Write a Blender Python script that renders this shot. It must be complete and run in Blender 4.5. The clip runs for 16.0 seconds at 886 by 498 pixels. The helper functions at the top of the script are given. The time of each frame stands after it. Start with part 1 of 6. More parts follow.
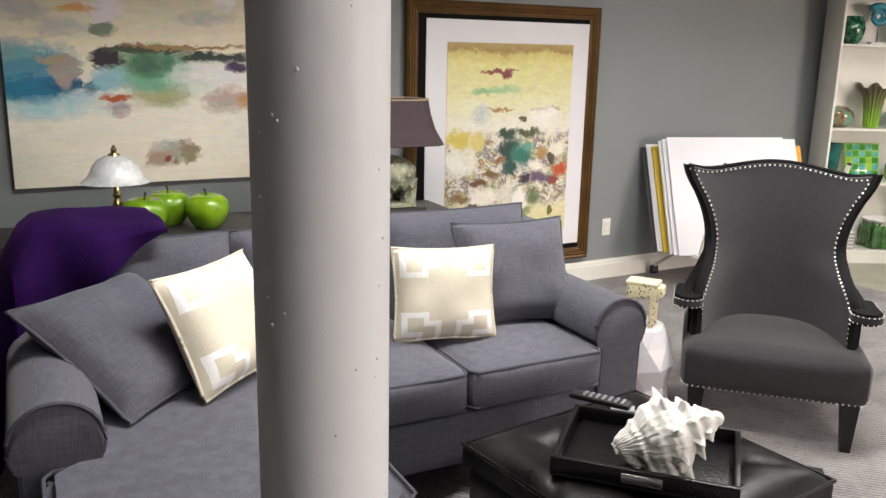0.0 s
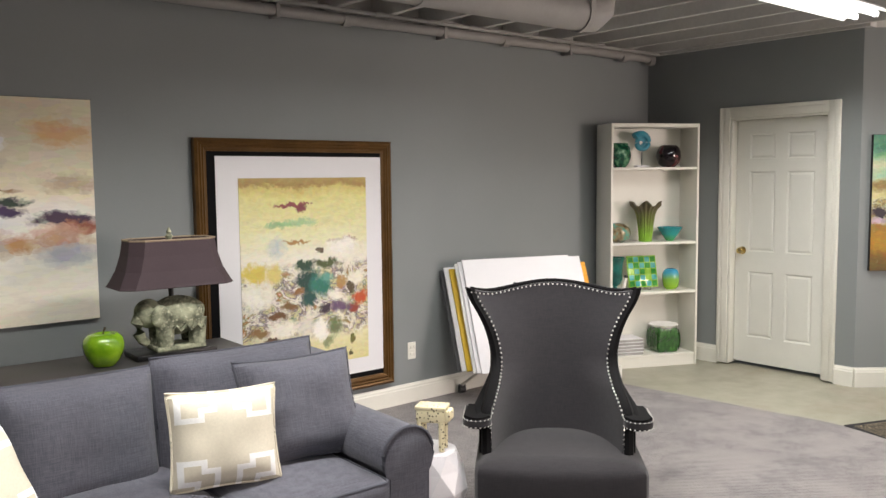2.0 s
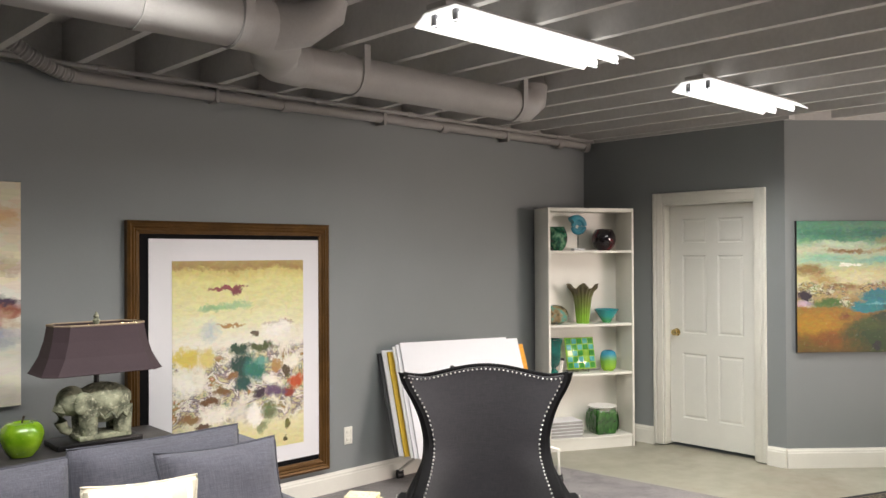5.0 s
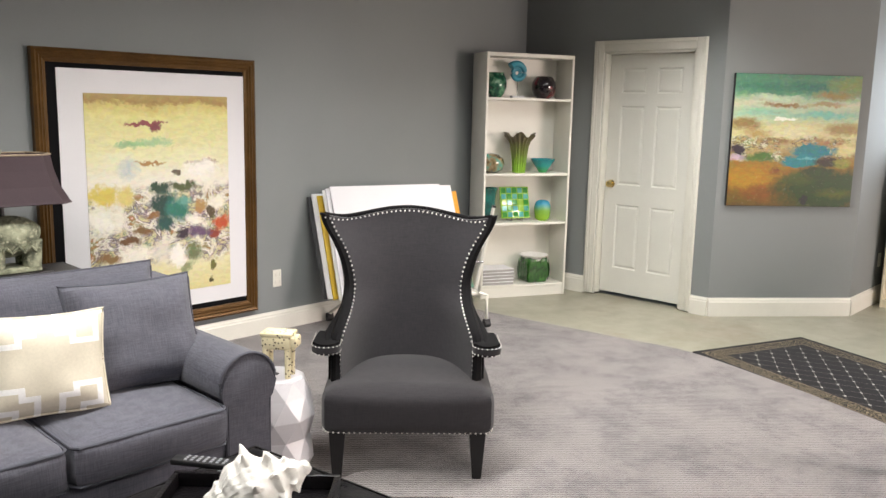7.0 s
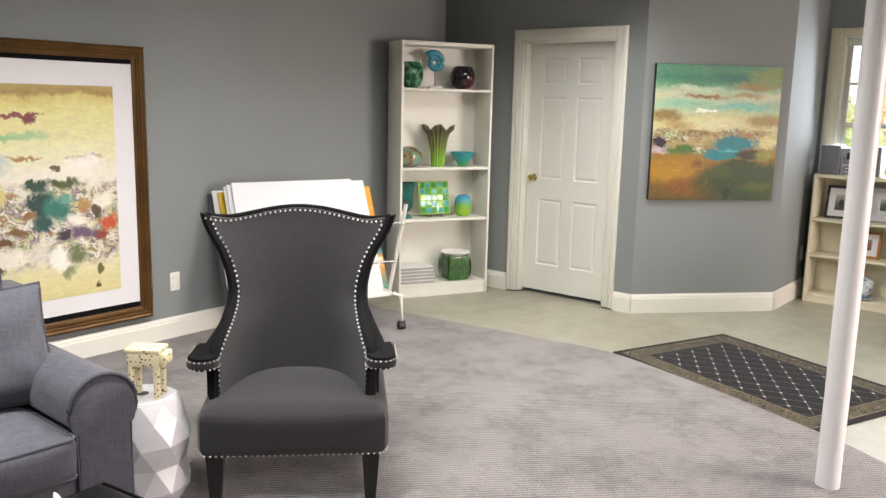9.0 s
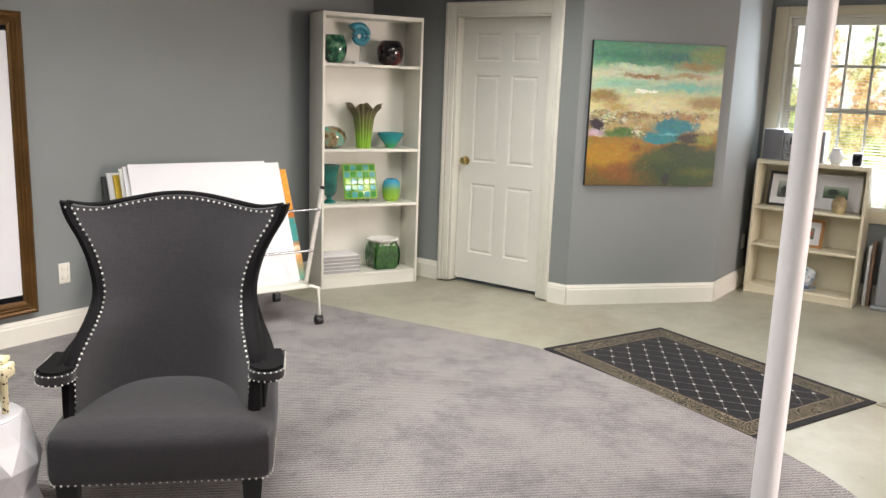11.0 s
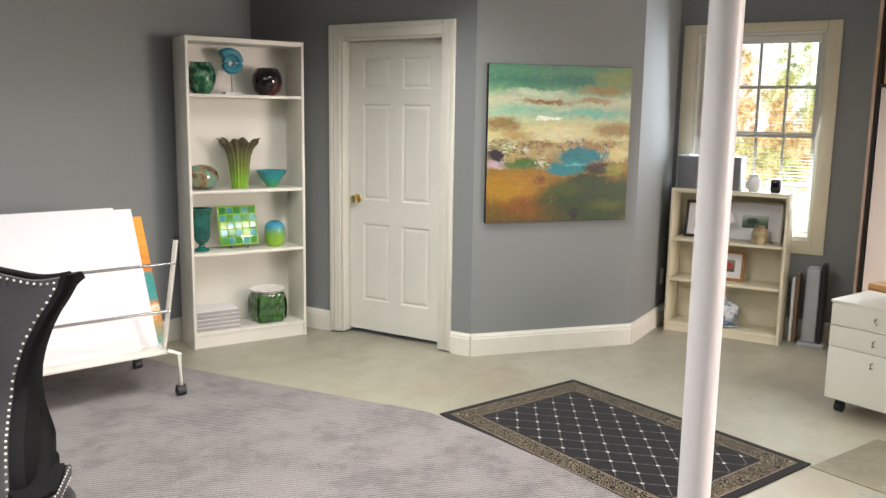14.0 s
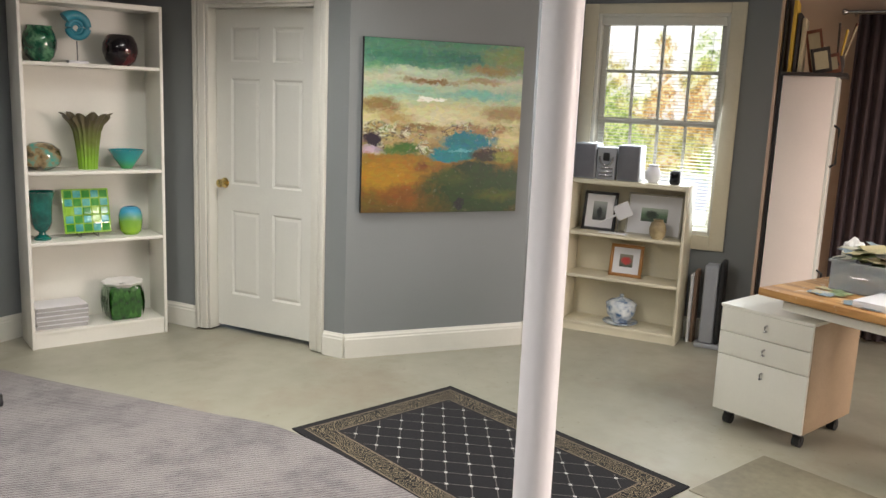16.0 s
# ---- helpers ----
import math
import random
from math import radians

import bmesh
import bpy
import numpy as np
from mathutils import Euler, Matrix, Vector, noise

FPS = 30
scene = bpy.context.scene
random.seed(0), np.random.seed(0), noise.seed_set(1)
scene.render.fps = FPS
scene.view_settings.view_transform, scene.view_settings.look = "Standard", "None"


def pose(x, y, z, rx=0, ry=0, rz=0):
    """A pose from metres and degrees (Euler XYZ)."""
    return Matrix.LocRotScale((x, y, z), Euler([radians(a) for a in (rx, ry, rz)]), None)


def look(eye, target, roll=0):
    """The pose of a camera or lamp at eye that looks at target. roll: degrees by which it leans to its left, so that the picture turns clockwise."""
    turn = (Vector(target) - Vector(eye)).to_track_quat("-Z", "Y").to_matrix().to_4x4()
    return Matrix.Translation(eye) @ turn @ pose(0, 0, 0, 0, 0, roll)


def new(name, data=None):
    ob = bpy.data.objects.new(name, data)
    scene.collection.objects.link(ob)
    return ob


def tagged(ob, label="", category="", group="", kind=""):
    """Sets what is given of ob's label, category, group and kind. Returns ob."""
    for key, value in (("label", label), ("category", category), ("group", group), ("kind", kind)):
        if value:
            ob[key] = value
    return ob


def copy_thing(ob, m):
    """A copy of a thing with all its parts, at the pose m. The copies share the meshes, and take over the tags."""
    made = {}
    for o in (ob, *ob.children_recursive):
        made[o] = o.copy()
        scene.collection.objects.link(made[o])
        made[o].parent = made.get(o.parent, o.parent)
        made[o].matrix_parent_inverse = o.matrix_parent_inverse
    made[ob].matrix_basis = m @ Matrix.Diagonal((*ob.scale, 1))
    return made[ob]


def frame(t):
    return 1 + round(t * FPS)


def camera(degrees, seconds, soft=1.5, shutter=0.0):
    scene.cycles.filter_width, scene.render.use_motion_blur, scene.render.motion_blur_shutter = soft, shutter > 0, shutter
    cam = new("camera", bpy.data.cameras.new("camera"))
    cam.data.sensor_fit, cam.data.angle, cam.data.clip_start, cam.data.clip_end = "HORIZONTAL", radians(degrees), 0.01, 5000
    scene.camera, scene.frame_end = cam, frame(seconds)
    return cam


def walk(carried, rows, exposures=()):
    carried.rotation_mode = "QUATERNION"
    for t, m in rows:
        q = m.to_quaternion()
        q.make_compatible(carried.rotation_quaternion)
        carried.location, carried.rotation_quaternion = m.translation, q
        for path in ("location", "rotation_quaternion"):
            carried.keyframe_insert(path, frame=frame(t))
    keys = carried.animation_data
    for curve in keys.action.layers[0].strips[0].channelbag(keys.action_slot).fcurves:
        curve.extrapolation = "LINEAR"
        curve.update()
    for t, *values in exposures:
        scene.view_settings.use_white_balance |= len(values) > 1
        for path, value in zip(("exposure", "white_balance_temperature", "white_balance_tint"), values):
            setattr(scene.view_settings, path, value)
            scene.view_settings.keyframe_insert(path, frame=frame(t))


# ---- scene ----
cam = camera(56.1, 16.0)
PATH = [
    (0, (0.244, 0.214, 1.533), (1.175, 1.922, 1.069), 1.2),
    (0.5, (0.257, 0.212, 1.526), (1.276, 1.861, 1.034), 0.2),
    (1, (0.299, 0.174, 1.525), (1.444, 1.755, 1.089), -0.8),
    (1.5, (0.362, 0.111, 1.555), (1.62, 1.648, 1.323), -0.0),
    (2, (0.405, 0.074, 1.576), (1.687, 1.6, 1.405), -0.6),
    (2.5, (0.414, 0.057, 1.614), (1.702, 1.586, 1.566), -1.0),
    (3, (0.419, 0.034, 1.631), (1.706, 1.564, 1.692), -0.7),
    (5.3, (0.453, 0.007, 1.606), (1.85, 1.439, 1.593), -0.3),
    (5.5, (0.466, 0.01, 1.6), (1.87, 1.434, 1.551), -0.1),
    (6, (0.495, 0.003, 1.572), (1.909, 1.406, 1.401), 0.6),
    (6.5, (0.531, 0.003, 1.556), (1.978, 1.35, 1.255), 1.3),
    (7, (0.593, -0.003, 1.54), (2.042, 1.335, 1.208), 1.3),
    (7.5, (0.634, -0.008, 1.545), (2.102, 1.296, 1.164), 1.1),
    (8, (0.704, 0.013, 1.548), (2.216, 1.271, 1.186), 1.4),
    (8.2, (0.747, 0.034, 1.548), (2.297, 1.257, 1.225), 1.5),
    (10.3, (1.233, 0.035, 1.516), (2.747, 1.266, 1.078), 1.7),
    (10.5, (1.264, 0.042, 1.516), (2.799, 1.24, 1.06), 1.8),
    (11, (1.383, 0.127, 1.523), (2.982, 1.263, 1.134), 2.1),
    (11.5, (1.491, 0.186, 1.537), (3.174, 1.197, 1.155), 0.5),
    (12, (1.582, 0.201, 1.535), (3.247, 1.241, 1.156), 0.7),
    (12.5, (1.7, 0.177, 1.549), (3.309, 1.328, 1.249), 1.5),
    (13, (1.812, 0.152, 1.546), (3.399, 1.328, 1.23), 1.3),
    (13.5, (1.92, 0.163, 1.529), (3.557, 1.256, 1.174), 2.0),
    (14, (2.072, 0.246, 1.536), (3.766, 1.26, 1.217), 0.9),
    (14.5, (2.205, 0.263, 1.541), (3.962, 1.15, 1.186), 0.1),
    (15, (2.346, 0.228, 1.554), (4.087, 1.159, 1.237), 0.9),
    (15.5, (2.504, 0.185, 1.545), (4.242, 1.122, 1.226), 2.4),
    (16, (2.652, 0.161, 1.544), (4.415, 1.034, 1.183), 2.4),
]
walk(cam, [(t, look(eye, target, roll)) for t, eye, target, roll in PATH],
     [(0.0, 0.02), (1.0, 0.17), (2.0, -0.06), (5.5, 0.0), (7.5, 0.10), (10.5, 0.07), (11.5, -0.06), (13.0, -0.06), (14.0, 0.0), (14.5, 0.02), (15.0, -0.18), (16.0, -0.24)])

# ---- light ----
world = bpy.data.worlds.new("world")
scene.world = world
world.use_nodes = True
wn = world.node_tree.nodes
sky = wn.new("ShaderNodeTexSky")
sky.sky_type = 'NISHITA'
sky.sun_disc = False
sky.sun_elevation = radians(38)
sky.sun_rotation = radians(120)
world.node_tree.links.new(sky.outputs[0], wn["Background"].inputs[0])
wn["Background"].inputs[1].default_value = 0.12


def area(name, m, sx, sy, watts, color, spread=180):
    d = bpy.data.lights.new(name, 'AREA')
    d.shape, d.size, d.size_y, d.energy, d.color = 'RECTANGLE', sx, sy, watts, color
    d.spread = radians(spread)
    ob = new(name, d)
    ob.matrix_world = m
    return ob


TUBE_COLOR = (1.0, 0.975, 0.935)
# the last two, at negative y, are unseen fixtures added as fill light
FIXTURES = [(1.32, 2.44), (3.33, 2.44), (5.36, 2.45), (1.6, -0.65), (5.7, -0.95)]
TUBE_WATTS = [56, 61, 43, 60, 60]
TUBE_SPREAD = [160, 163, 142, 166, 150]
for (fx, fy), watts, wide in zip(FIXTURES, TUBE_WATTS, TUBE_SPREAD):
    area("tube_light", pose(fx, fy, 2.555), 1.16, 0.26, watts, TUBE_COLOR, wide)
area("window_daylight", look((8.30, 1.43, 1.45), (5.0, 1.0, 0.8)), 0.85, 1.4, 30, (0.86, 0.93, 1.0))
# added warm fill from an unseen opening, brightens the right side and carpet
area("unseen_warm_fill", look((6.5, -3.98, 1.4), (5.5, 0.5, -0.3)), 2.2, 1.7, 125, (1.0, 0.83, 0.76), 110)

# ---- materials ----
def rgb(h):
    c = [int(h[i:i + 2], 16) / 255 for i in (1, 3, 5)]
    return tuple(v / 12.92 if v <= 0.04045 else ((v + 0.055) / 1.055) ** 2.4 for v in c) + (1.0,)


class Mat:
    """A node material: base colour varied by two noises, with fine relief."""
    def __init__(self, name, color, rough=0.6, metal=0.0):
        self.m = bpy.data.materials.new(name)
        self.m.use_nodes = True
        self.t = self.m.node_tree
        self.b = self.t.nodes["Principled BSDF"]
        self.color = rgb(color) if isinstance(color, str) else (*color, 1.0)
        self.b.inputs["Base Color"].default_value = self.color
        self.b.inputs["Roughness"].default_value = rough
        self.b.inputs["Metallic"].default_value = metal
        self.coord = None

    def n(self, kind, **kw):
        nd = self.t.nodes.new("ShaderNode" + kind)
        for k, v in kw.items():
            if k in nd.inputs:
                nd.inputs[k].default_value = v
            elif k == "op":
                nd.operation = v
            elif k == "blend":
                nd.blend_type = v
        return nd

    def link(self, a, b):
        self.t.links.new(a, b)

    def where(self):
        if not self.coord:
            self.coord = self.n("TexCoord").outputs["Object"]
        return self.coord

    def noise(self, scale, detail=4.0, rough=0.6, vec=None):
        nd = self.n("TexNoise")
        nd.inputs["Scale"].default_value, nd.inputs["Detail"].default_value, nd.inputs["Roughness"].default_value = scale, detail, rough
        self.link(vec or self.where(), nd.inputs["Vector"])
        return nd.outputs["Fac"]

    def ramp(self, fac, stops):
        nd = self.n("ValToRGB")
        e = nd.color_ramp.elements
        while len(e) < len(stops):
            e.new(0.5)
        for el, (p, c) in zip(e, stops):
            el.position, el.color = p, (rgb(c) if isinstance(c, str) else (c, c, c, 1.0))
        self.link(fac, nd.inputs[0])
        return nd.outputs[0]

    def mix(self, fac, a, b, blend='MIX'):
        nd = self.n("Mix")
        nd.data_type, nd.blend_type = 'RGBA', blend
        if isinstance(fac, (int, float)):
            nd.inputs[0].default_value = fac
        else:
            self.link(fac, nd.inputs[0])
        for sock, v in ((nd.inputs[6], a), (nd.inputs[7], b)):
            if isinstance(v, str):
                sock.default_value = rgb(v)
            elif isinstance(v, tuple):
                sock.default_value = v
            else:
                self.link(v, sock)
        return nd.outputs[2]

    def math(self, op, a, b=0.0, c=0.0):
        nd = self.n("Math")
        nd.operation = op
        for i, v in enumerate((a, b, c)):
            if isinstance(v, (int, float)):
                nd.inputs[i].default_value = v
            else:
                self.link(v, nd.inputs[i])
        return nd.outputs[0]

    def vary(self, big=2.0, fine=60.0, amount=0.12, bump=0.1, dist=0.002):
        """Blotches and grain over the base colour, and a fine bump."""
        f1 = self.ramp(self.noise(big), [(0.3, 1 - amount), (0.7, 1 + amount * 0.3)])
        f2 = self.ramp(self.noise(fine, 3.0), [(0.3, 1 - amount * 0.6), (0.7, 1.0)])
        c = self.mix(1.0, self.mix(1.0, self.color, f1, 'MULTIPLY'), f2, 'MULTIPLY')
        self.link(c, self.b.inputs["Base Color"])
        self.bump(self.noise(fine * 1.7, 3.0), bump, dist)
        return self

    def bump(self, h, strength=0.2, dist=0.002):
        nd = self.n("Bump")
        nd.inputs["Strength"].default_value, nd.inputs["Distance"].default_value = strength, dist
        self.link(h, nd.inputs["Height"])
        self.link(nd.outputs[0], self.b.inputs["Normal"])
        return self


def matt(m, level=0.15):
    m.node_tree.nodes["Principled BSDF"].inputs["Specular IOR Level"].default_value = level
    return m


def plain(name, color, rough=0.6, metal=0.0, big=3.0, fine=80.0, amount=0.1, bump=0.08, dist=0.001):
    return Mat(name, color, rough, metal).vary(big, fine, amount, bump, dist).m


def weave(name, color, light, scale=260.0):
    """Woven upholstery: crossing threads, slubs and soft wear."""
    M = Mat(name, color, 0.92)
    sep = M.n("SeparateXYZ")
    M.link(M.where(), sep.inputs[0])
    streak = M.n("Mapping")
    streak.inputs["Scale"].default_value = (22, 22, 420)
    M.link(M.where(), streak.inputs["Vector"])
    s2 = M.n("Mapping")
    s2.inputs["Scale"].default_value = (420, 90, 22)
    M.link(M.where(), s2.inputs["Vector"])
    a = M.noise(1.0, 2.0, 0.5, streak.outputs[0])
    b = M.noise(1.0, 2.0, 0.5, s2.outputs[0])
    th = M.math('MULTIPLY', M.math('ADD', a, b), 0.5)
    c = M.mix(M.ramp(th, [(0.38, 0.0), (0.62, 1.0)]), color, light)
    c = M.mix(1.0, c, M.ramp(M.noise(3.0), [(0.3, 0.86), (0.7, 1.05)]), 'MULTIPLY')
    M.link(c, M.b.inputs["Base Color"])
    M.b.inputs["Sheen Weight"].default_value = 0.15
    M.bump(th, 0.35, 0.001)
    return M.m


WALL = Mat("grey_wall_paint", "#868a8b", 0.85).vary(0.8, 140.0, 0.06, 0.12, 0.0008).m
WALL_TAN = Mat("tan_wall_paint", "#dcc7b2", 0.85).vary(0.8, 140.0, 0.06, 0.12, 0.0008).m
WHITE = plain("white_trim_paint", "#e4e2d8", 0.45, big=4, amount=0.05)
DOORM = plain("white_door_paint", "#e2e1d9", 0.42, big=3, amount=0.04)
MELAMINE = plain("white_melamine", "#e2e0d6", 0.4, big=4, amount=0.04)
CREAM = plain("cream_laminate", "#ddd5bd", 0.45, big=4, amount=0.06)
CEIL = plain("painted_joist_grey", "#cbc9c6", 0.8, big=2, fine=40, amount=0.14)
DECK = plain("painted_deck_grey", "#8f8e8c", 0.85, big=1.4, fine=30, amount=0.2)
PIPE = plain("painted_pipe", "#9d9a97", 0.5, big=4, amount=0.1)
POLE = plain("painted_steel_post", "#e4e1e3", 0.38, big=7, fine=26, amount=0.03, bump=0.15, dist=0.002)
SOFA = weave("grey_linen", "#464650", "#5b5b65")
CHAIRM = weave("charcoal_twill", "#201e22", "#2b282c")
PIPING = plain("dark_piping", "#4a4b54", 0.9, big=20, fine=200)
BLACKWOOD = plain("black_lacquer", "#0c0b0c", 0.32, big=6, amount=0.2)
BLACKFAB = matt(plain("black_upholstery", "#0e0d0f", 0.8, big=8, amount=0.2))
NAIL = plain("nickel_nail", "#efece6", 0.35, 0.55, amount=0.05)
CHROME = plain("brushed_metal", "#b9b9bb", 0.25, 1.0, amount=0.05)
BRASS = plain("polished_brass", "#e6cf92", 0.2, 1.0, amount=0.08)
BLACKPL = plain("black_plastic", "#1b1b1d", 0.45)
GREYPL = plain("silver_plastic", "#9b9da2", 0.4)
CANVAS = plain("primed_canvas", "#eceae6", 0.8, fine=300, amount=0.03)
CARD = plain("white_mat_board", "#e2e1e4", 0.7, amount=0.02)


def floor_paint():
    M = Mat("painted_concrete", "#aaa794", 0.4)
    big = M.noise(0.7, 6.0)
    c = M.mix(M.ramp(big, [(0.38, 0.0), (0.62, 1.0)]), "#a5a291", "#969382")
    stain = M.ramp(M.noise(1.9, 8.0, 0.7), [(0.55, 0.0), (0.66, 0.45)])
    c = M.mix(stain, c, "#8d8775")
    warm = M.ramp(M.noise(0.9, 7.0, 0.65), [(0.52, 0.0), (0.60, 0.55)])
    c = M.mix(warm, c, "#958a78")
    sp = M.ramp(M.noise(34.0, 3.0), [(0.68, 0.0), (0.73, 0.6)])
    c = M.mix(sp, c, "#7d7767")
    M.link(c, M.b.inputs["Base Color"])
    M.link(M.ramp(M.noise(5.0), [(0.3, 0.28), (0.7, 0.5)]), M.b.inputs["Roughness"])
    M.bump(M.noise(90.0), 0.06, 0.001)
    return M.m


def carpet_mat():
    M = Mat("loop_carpet", "#8a8282", 0.97)
    sep = M.n("SeparateXYZ")
    M.link(M.where(), sep.inputs[0])
    X, Y = sep.outputs[0], sep.outputs[1]
    u, v = M.math('ADD', X, Y), M.math('SUBTRACT', X, Y)
    su = M.math('SINE', M.math('MULTIPLY', u, 215.0))
    sv = M.math('SINE', M.math('MULTIPLY', v, 215.0))
    loops = M.math('MULTIPLY', su, M.math('MULTIPLY_ADD', sv, 0.45, 0.55))
    worn = M.ramp(M.noise(2.6, 7.0, 0.74), [(0.42, 0.0), (0.56, 1.0)])
    nap = M.ramp(M.noise(11.0, 5.0, 0.7), [(0.42, 0.0), (0.60, 1.0)])
    c = M.mix(worn, "#787375", "#9e9796")
    c = M.mix(M.math('MULTIPLY', nap, 0.45), c, "#a29a99")
    c = M.mix(M.math('MULTIPLY', M.math('ADD', loops, 1.0), 0.27), c, "#5c5759")
    c = M.mix(1.0, c, M.ramp(M.noise(260.0, 2.0), [(0.3, 0.72), (0.7, 1.1)]), 'MULTIPLY')
    M.link(c, M.b.inputs["Base Color"])
    M.bump(M.math('ADD', loops, M.noise(320.0)), 0.9, 0.004)
    M.b.inputs["Sheen Weight"].default_value = 0.2
    return M.m


FLOOR, CARPET = floor_paint(), carpet_mat()

# ---- building helpers ----
def box(bm, x0, x1, y0, y1, z0, z1, bev=0.0, seg=2):
    """A box, with its edges rounded by bev."""
    r = bmesh.ops.create_cube(bm, size=1.0)
    vs = r["verts"]
    for v in vs:
        v.co = Vector(((x0 + x1) / 2 + v.co.x * (x1 - x0), (y0 + y1) / 2 + v.co.y * (y1 - y0), (z0 + z1) / 2 + v.co.z * (z1 - z0)))
    if bev:
        es = list({e for v in vs for e in v.link_edges})
        bmesh.ops.bevel(bm, geom=es, offset=bev, segments=seg, affect='EDGES', profile=0.5)
    return bm


def rod(bm, a, b, r0, r1=None, seg=16, caps=True):
    """A tapered round bar from a to b."""
    a, b = Vector(a), Vector(b)
    q = (b - a).to_track_quat('Z', 'Y')
    r1 = r0 if r1 is None else r1
    rings = []
    for p, r in ((a, r0), (b, r1)):
        rings.append([bm.verts.new(p + q @ Vector((r * math.cos(2 * math.pi * i / seg), r * math.sin(2 * math.pi * i / seg), 0))) for i in range(seg)])
    for i in range(seg):
        j = (i + 1) % seg
        bm.faces.new((rings[0][i], rings[0][j], rings[1][j], rings[1][i]))
    if caps:
        bm.faces.new(rings[0][::-1])
        bm.faces.new(rings[1])
    return bm


def sweep(bm, pts, r, seg=10, closed=False):
    """A round tube along points; r may be a list of radii."""
    pts = [Vector(p) for p in pts]
    n = len(pts)
    rings = []
    up = Vector((0, 0, 1))
    for i, p in enumerate(pts):
        d = (pts[(i + 1) % n] - pts[i - 1]) if closed else (pts[min(i + 1, n - 1)] - pts[max(i - 1, 0)])
        d.normalize()
        s = d.cross(up)
        if s.length < 1e-3:
            s = d.cross(Vector((0, 1, 0)))
        s.normalize()
        t = s.cross(d)
        rr = r[i] if isinstance(r, (list, tuple)) else r
        rings.append([bm.verts.new(p + rr * (math.cos(2 * math.pi * k / seg) * s + math.sin(2 * math.pi * k / seg) * t)) for k in range(seg)])
    for i in range(n if closed else n - 1):
        a, b = rings[i], rings[(i + 1) % n]
        for k in range(seg):
            bm.faces.new((a[k], a[(k + 1) % seg], b[(k + 1) % seg], b[k]))
    if not closed:
        bm.faces.new(rings[0][::-1])
        bm.faces.new(rings[-1])
    return bm


def lathe(bm, profile, seg=32, wob=None, at=(0, 0, 0)):
    """A turned form from (radius, height) pairs; wob(angle, n) scales a ring."""
    rings = []
    for n, (r, z) in enumerate(profile):
        ring = []
        for k in range(seg):
            a = 2 * math.pi * k / seg
            f = wob(a, n) if wob else 1.0
            ring.append(bm.verts.new(Vector(at) + Vector((r * f * math.cos(a), r * f * math.sin(a), z))))
        rings.append(ring)
    for a, b in zip(rings, rings[1:]):
        for k in range(seg):
            bm.faces.new((a[k], a[(k + 1) % seg], b[(k + 1) % seg], b[k]))
    bm.faces.new(rings[0][::-1])
    bm.faces.new(rings[-1])
    return bm


def prism(bm, outline, z0, z1):
    """An upright solid over a flat outline."""
    lo = [bm.verts.new((x, y, z0)) for x, y in outline]
    hi = [bm.verts.new((x, y, z1)) for x, y in outline]
    n = len(outline)
    bm.faces.new(lo[::-1])
    bm.faces.new(hi)
    for i in range(n):
        bm.faces.new((lo[i], lo[(i + 1) % n], hi[(i + 1) % n], hi[i]))
    return bm


def soft(bm, x0, x1, y0, y1, z0, z1, r=0.04, puff=0.0, cuts=9, wrinkle=0.0):
    """A stuffed block: rounded edges, a swollen top and slight folds."""
    b2 = bmesh.new()
    bmesh.ops.create_cube(b2, size=2.0)
    bmesh.ops.subdivide_edges(b2, edges=b2.edges[:], cuts=cuts, use_grid_fill=True)
    c = Vector(((x0 + x1) / 2, (y0 + y1) / 2, (z0 + z1) / 2))
    h = Vector(((x1 - x0) / 2, (y1 - y0) / 2, (z1 - z0) / 2))
    m = {}
    for v in b2.verts:
        u = v.co.copy()
        p = Vector((u.x * h.x, u.y * h.y, u.z * h.z))
        inner = Vector([max(-(h[i] - r), min(h[i] - r, p[i])) for i in range(3)])
        d = p - inner
        if d.length > 1e-6:
            p = inner + d.normalized() * r
        if puff:
            p.z += puff * (1 - u.x ** 2) * (1 - u.y ** 2) * (0.5 + 0.5 * u.z)
            p.y += 0.5 * puff * (1 - u.x ** 2) * (1 - u.z ** 2) * u.y
        if wrinkle:
            p += wrinkle * noise.noise_vector((p + c) * 7.0)
        m[v] = bm.verts.new(c + p)
    for f in b2.faces:
        bm.faces.new([m[v] for v in f.verts])
    b2.free()
    return bm


def pillow(bm, w, h, t, pinch=0.07, n=18, seed=0.0):
    """A knife-edge cushion standing on its lower edge, width along x, thickness along y."""
    for side in (-1, 1):
        grid = []
        for i in range(n + 1):
            row = []
            for j in range(n + 1):
                u, v = 2 * i / n - 1, 2 * j / n - 1
                x = w / 2 * u * (1 - pinch * (1 - v * v))
                z = h / 2 + h / 2 * v * (1 - pinch * (1 - u * u))
                y = side * t / 2 * (max(0.0, (1 - u ** 4) * (1 - v ** 4))) ** 0.6
                edge = (1 - abs(u) ** 6) * (1 - abs(v) ** 6)
                y += 0.012 * edge * noise.noise(Vector((x * 9 + seed, z * 9, side)))
                row.append(bm.verts.new((x, y, z)))
            grid.append(row)
        for i in range(n):
            for j in range(n):
                q = (grid[i][j], grid[i + 1][j], grid[i + 1][j + 1], grid[i][j + 1])
                bm.faces.new(q if side < 0 else q[::-1])
    bmesh.ops.remove_doubles(bm, verts=bm.verts[:], dist=1e-5)
    return bm


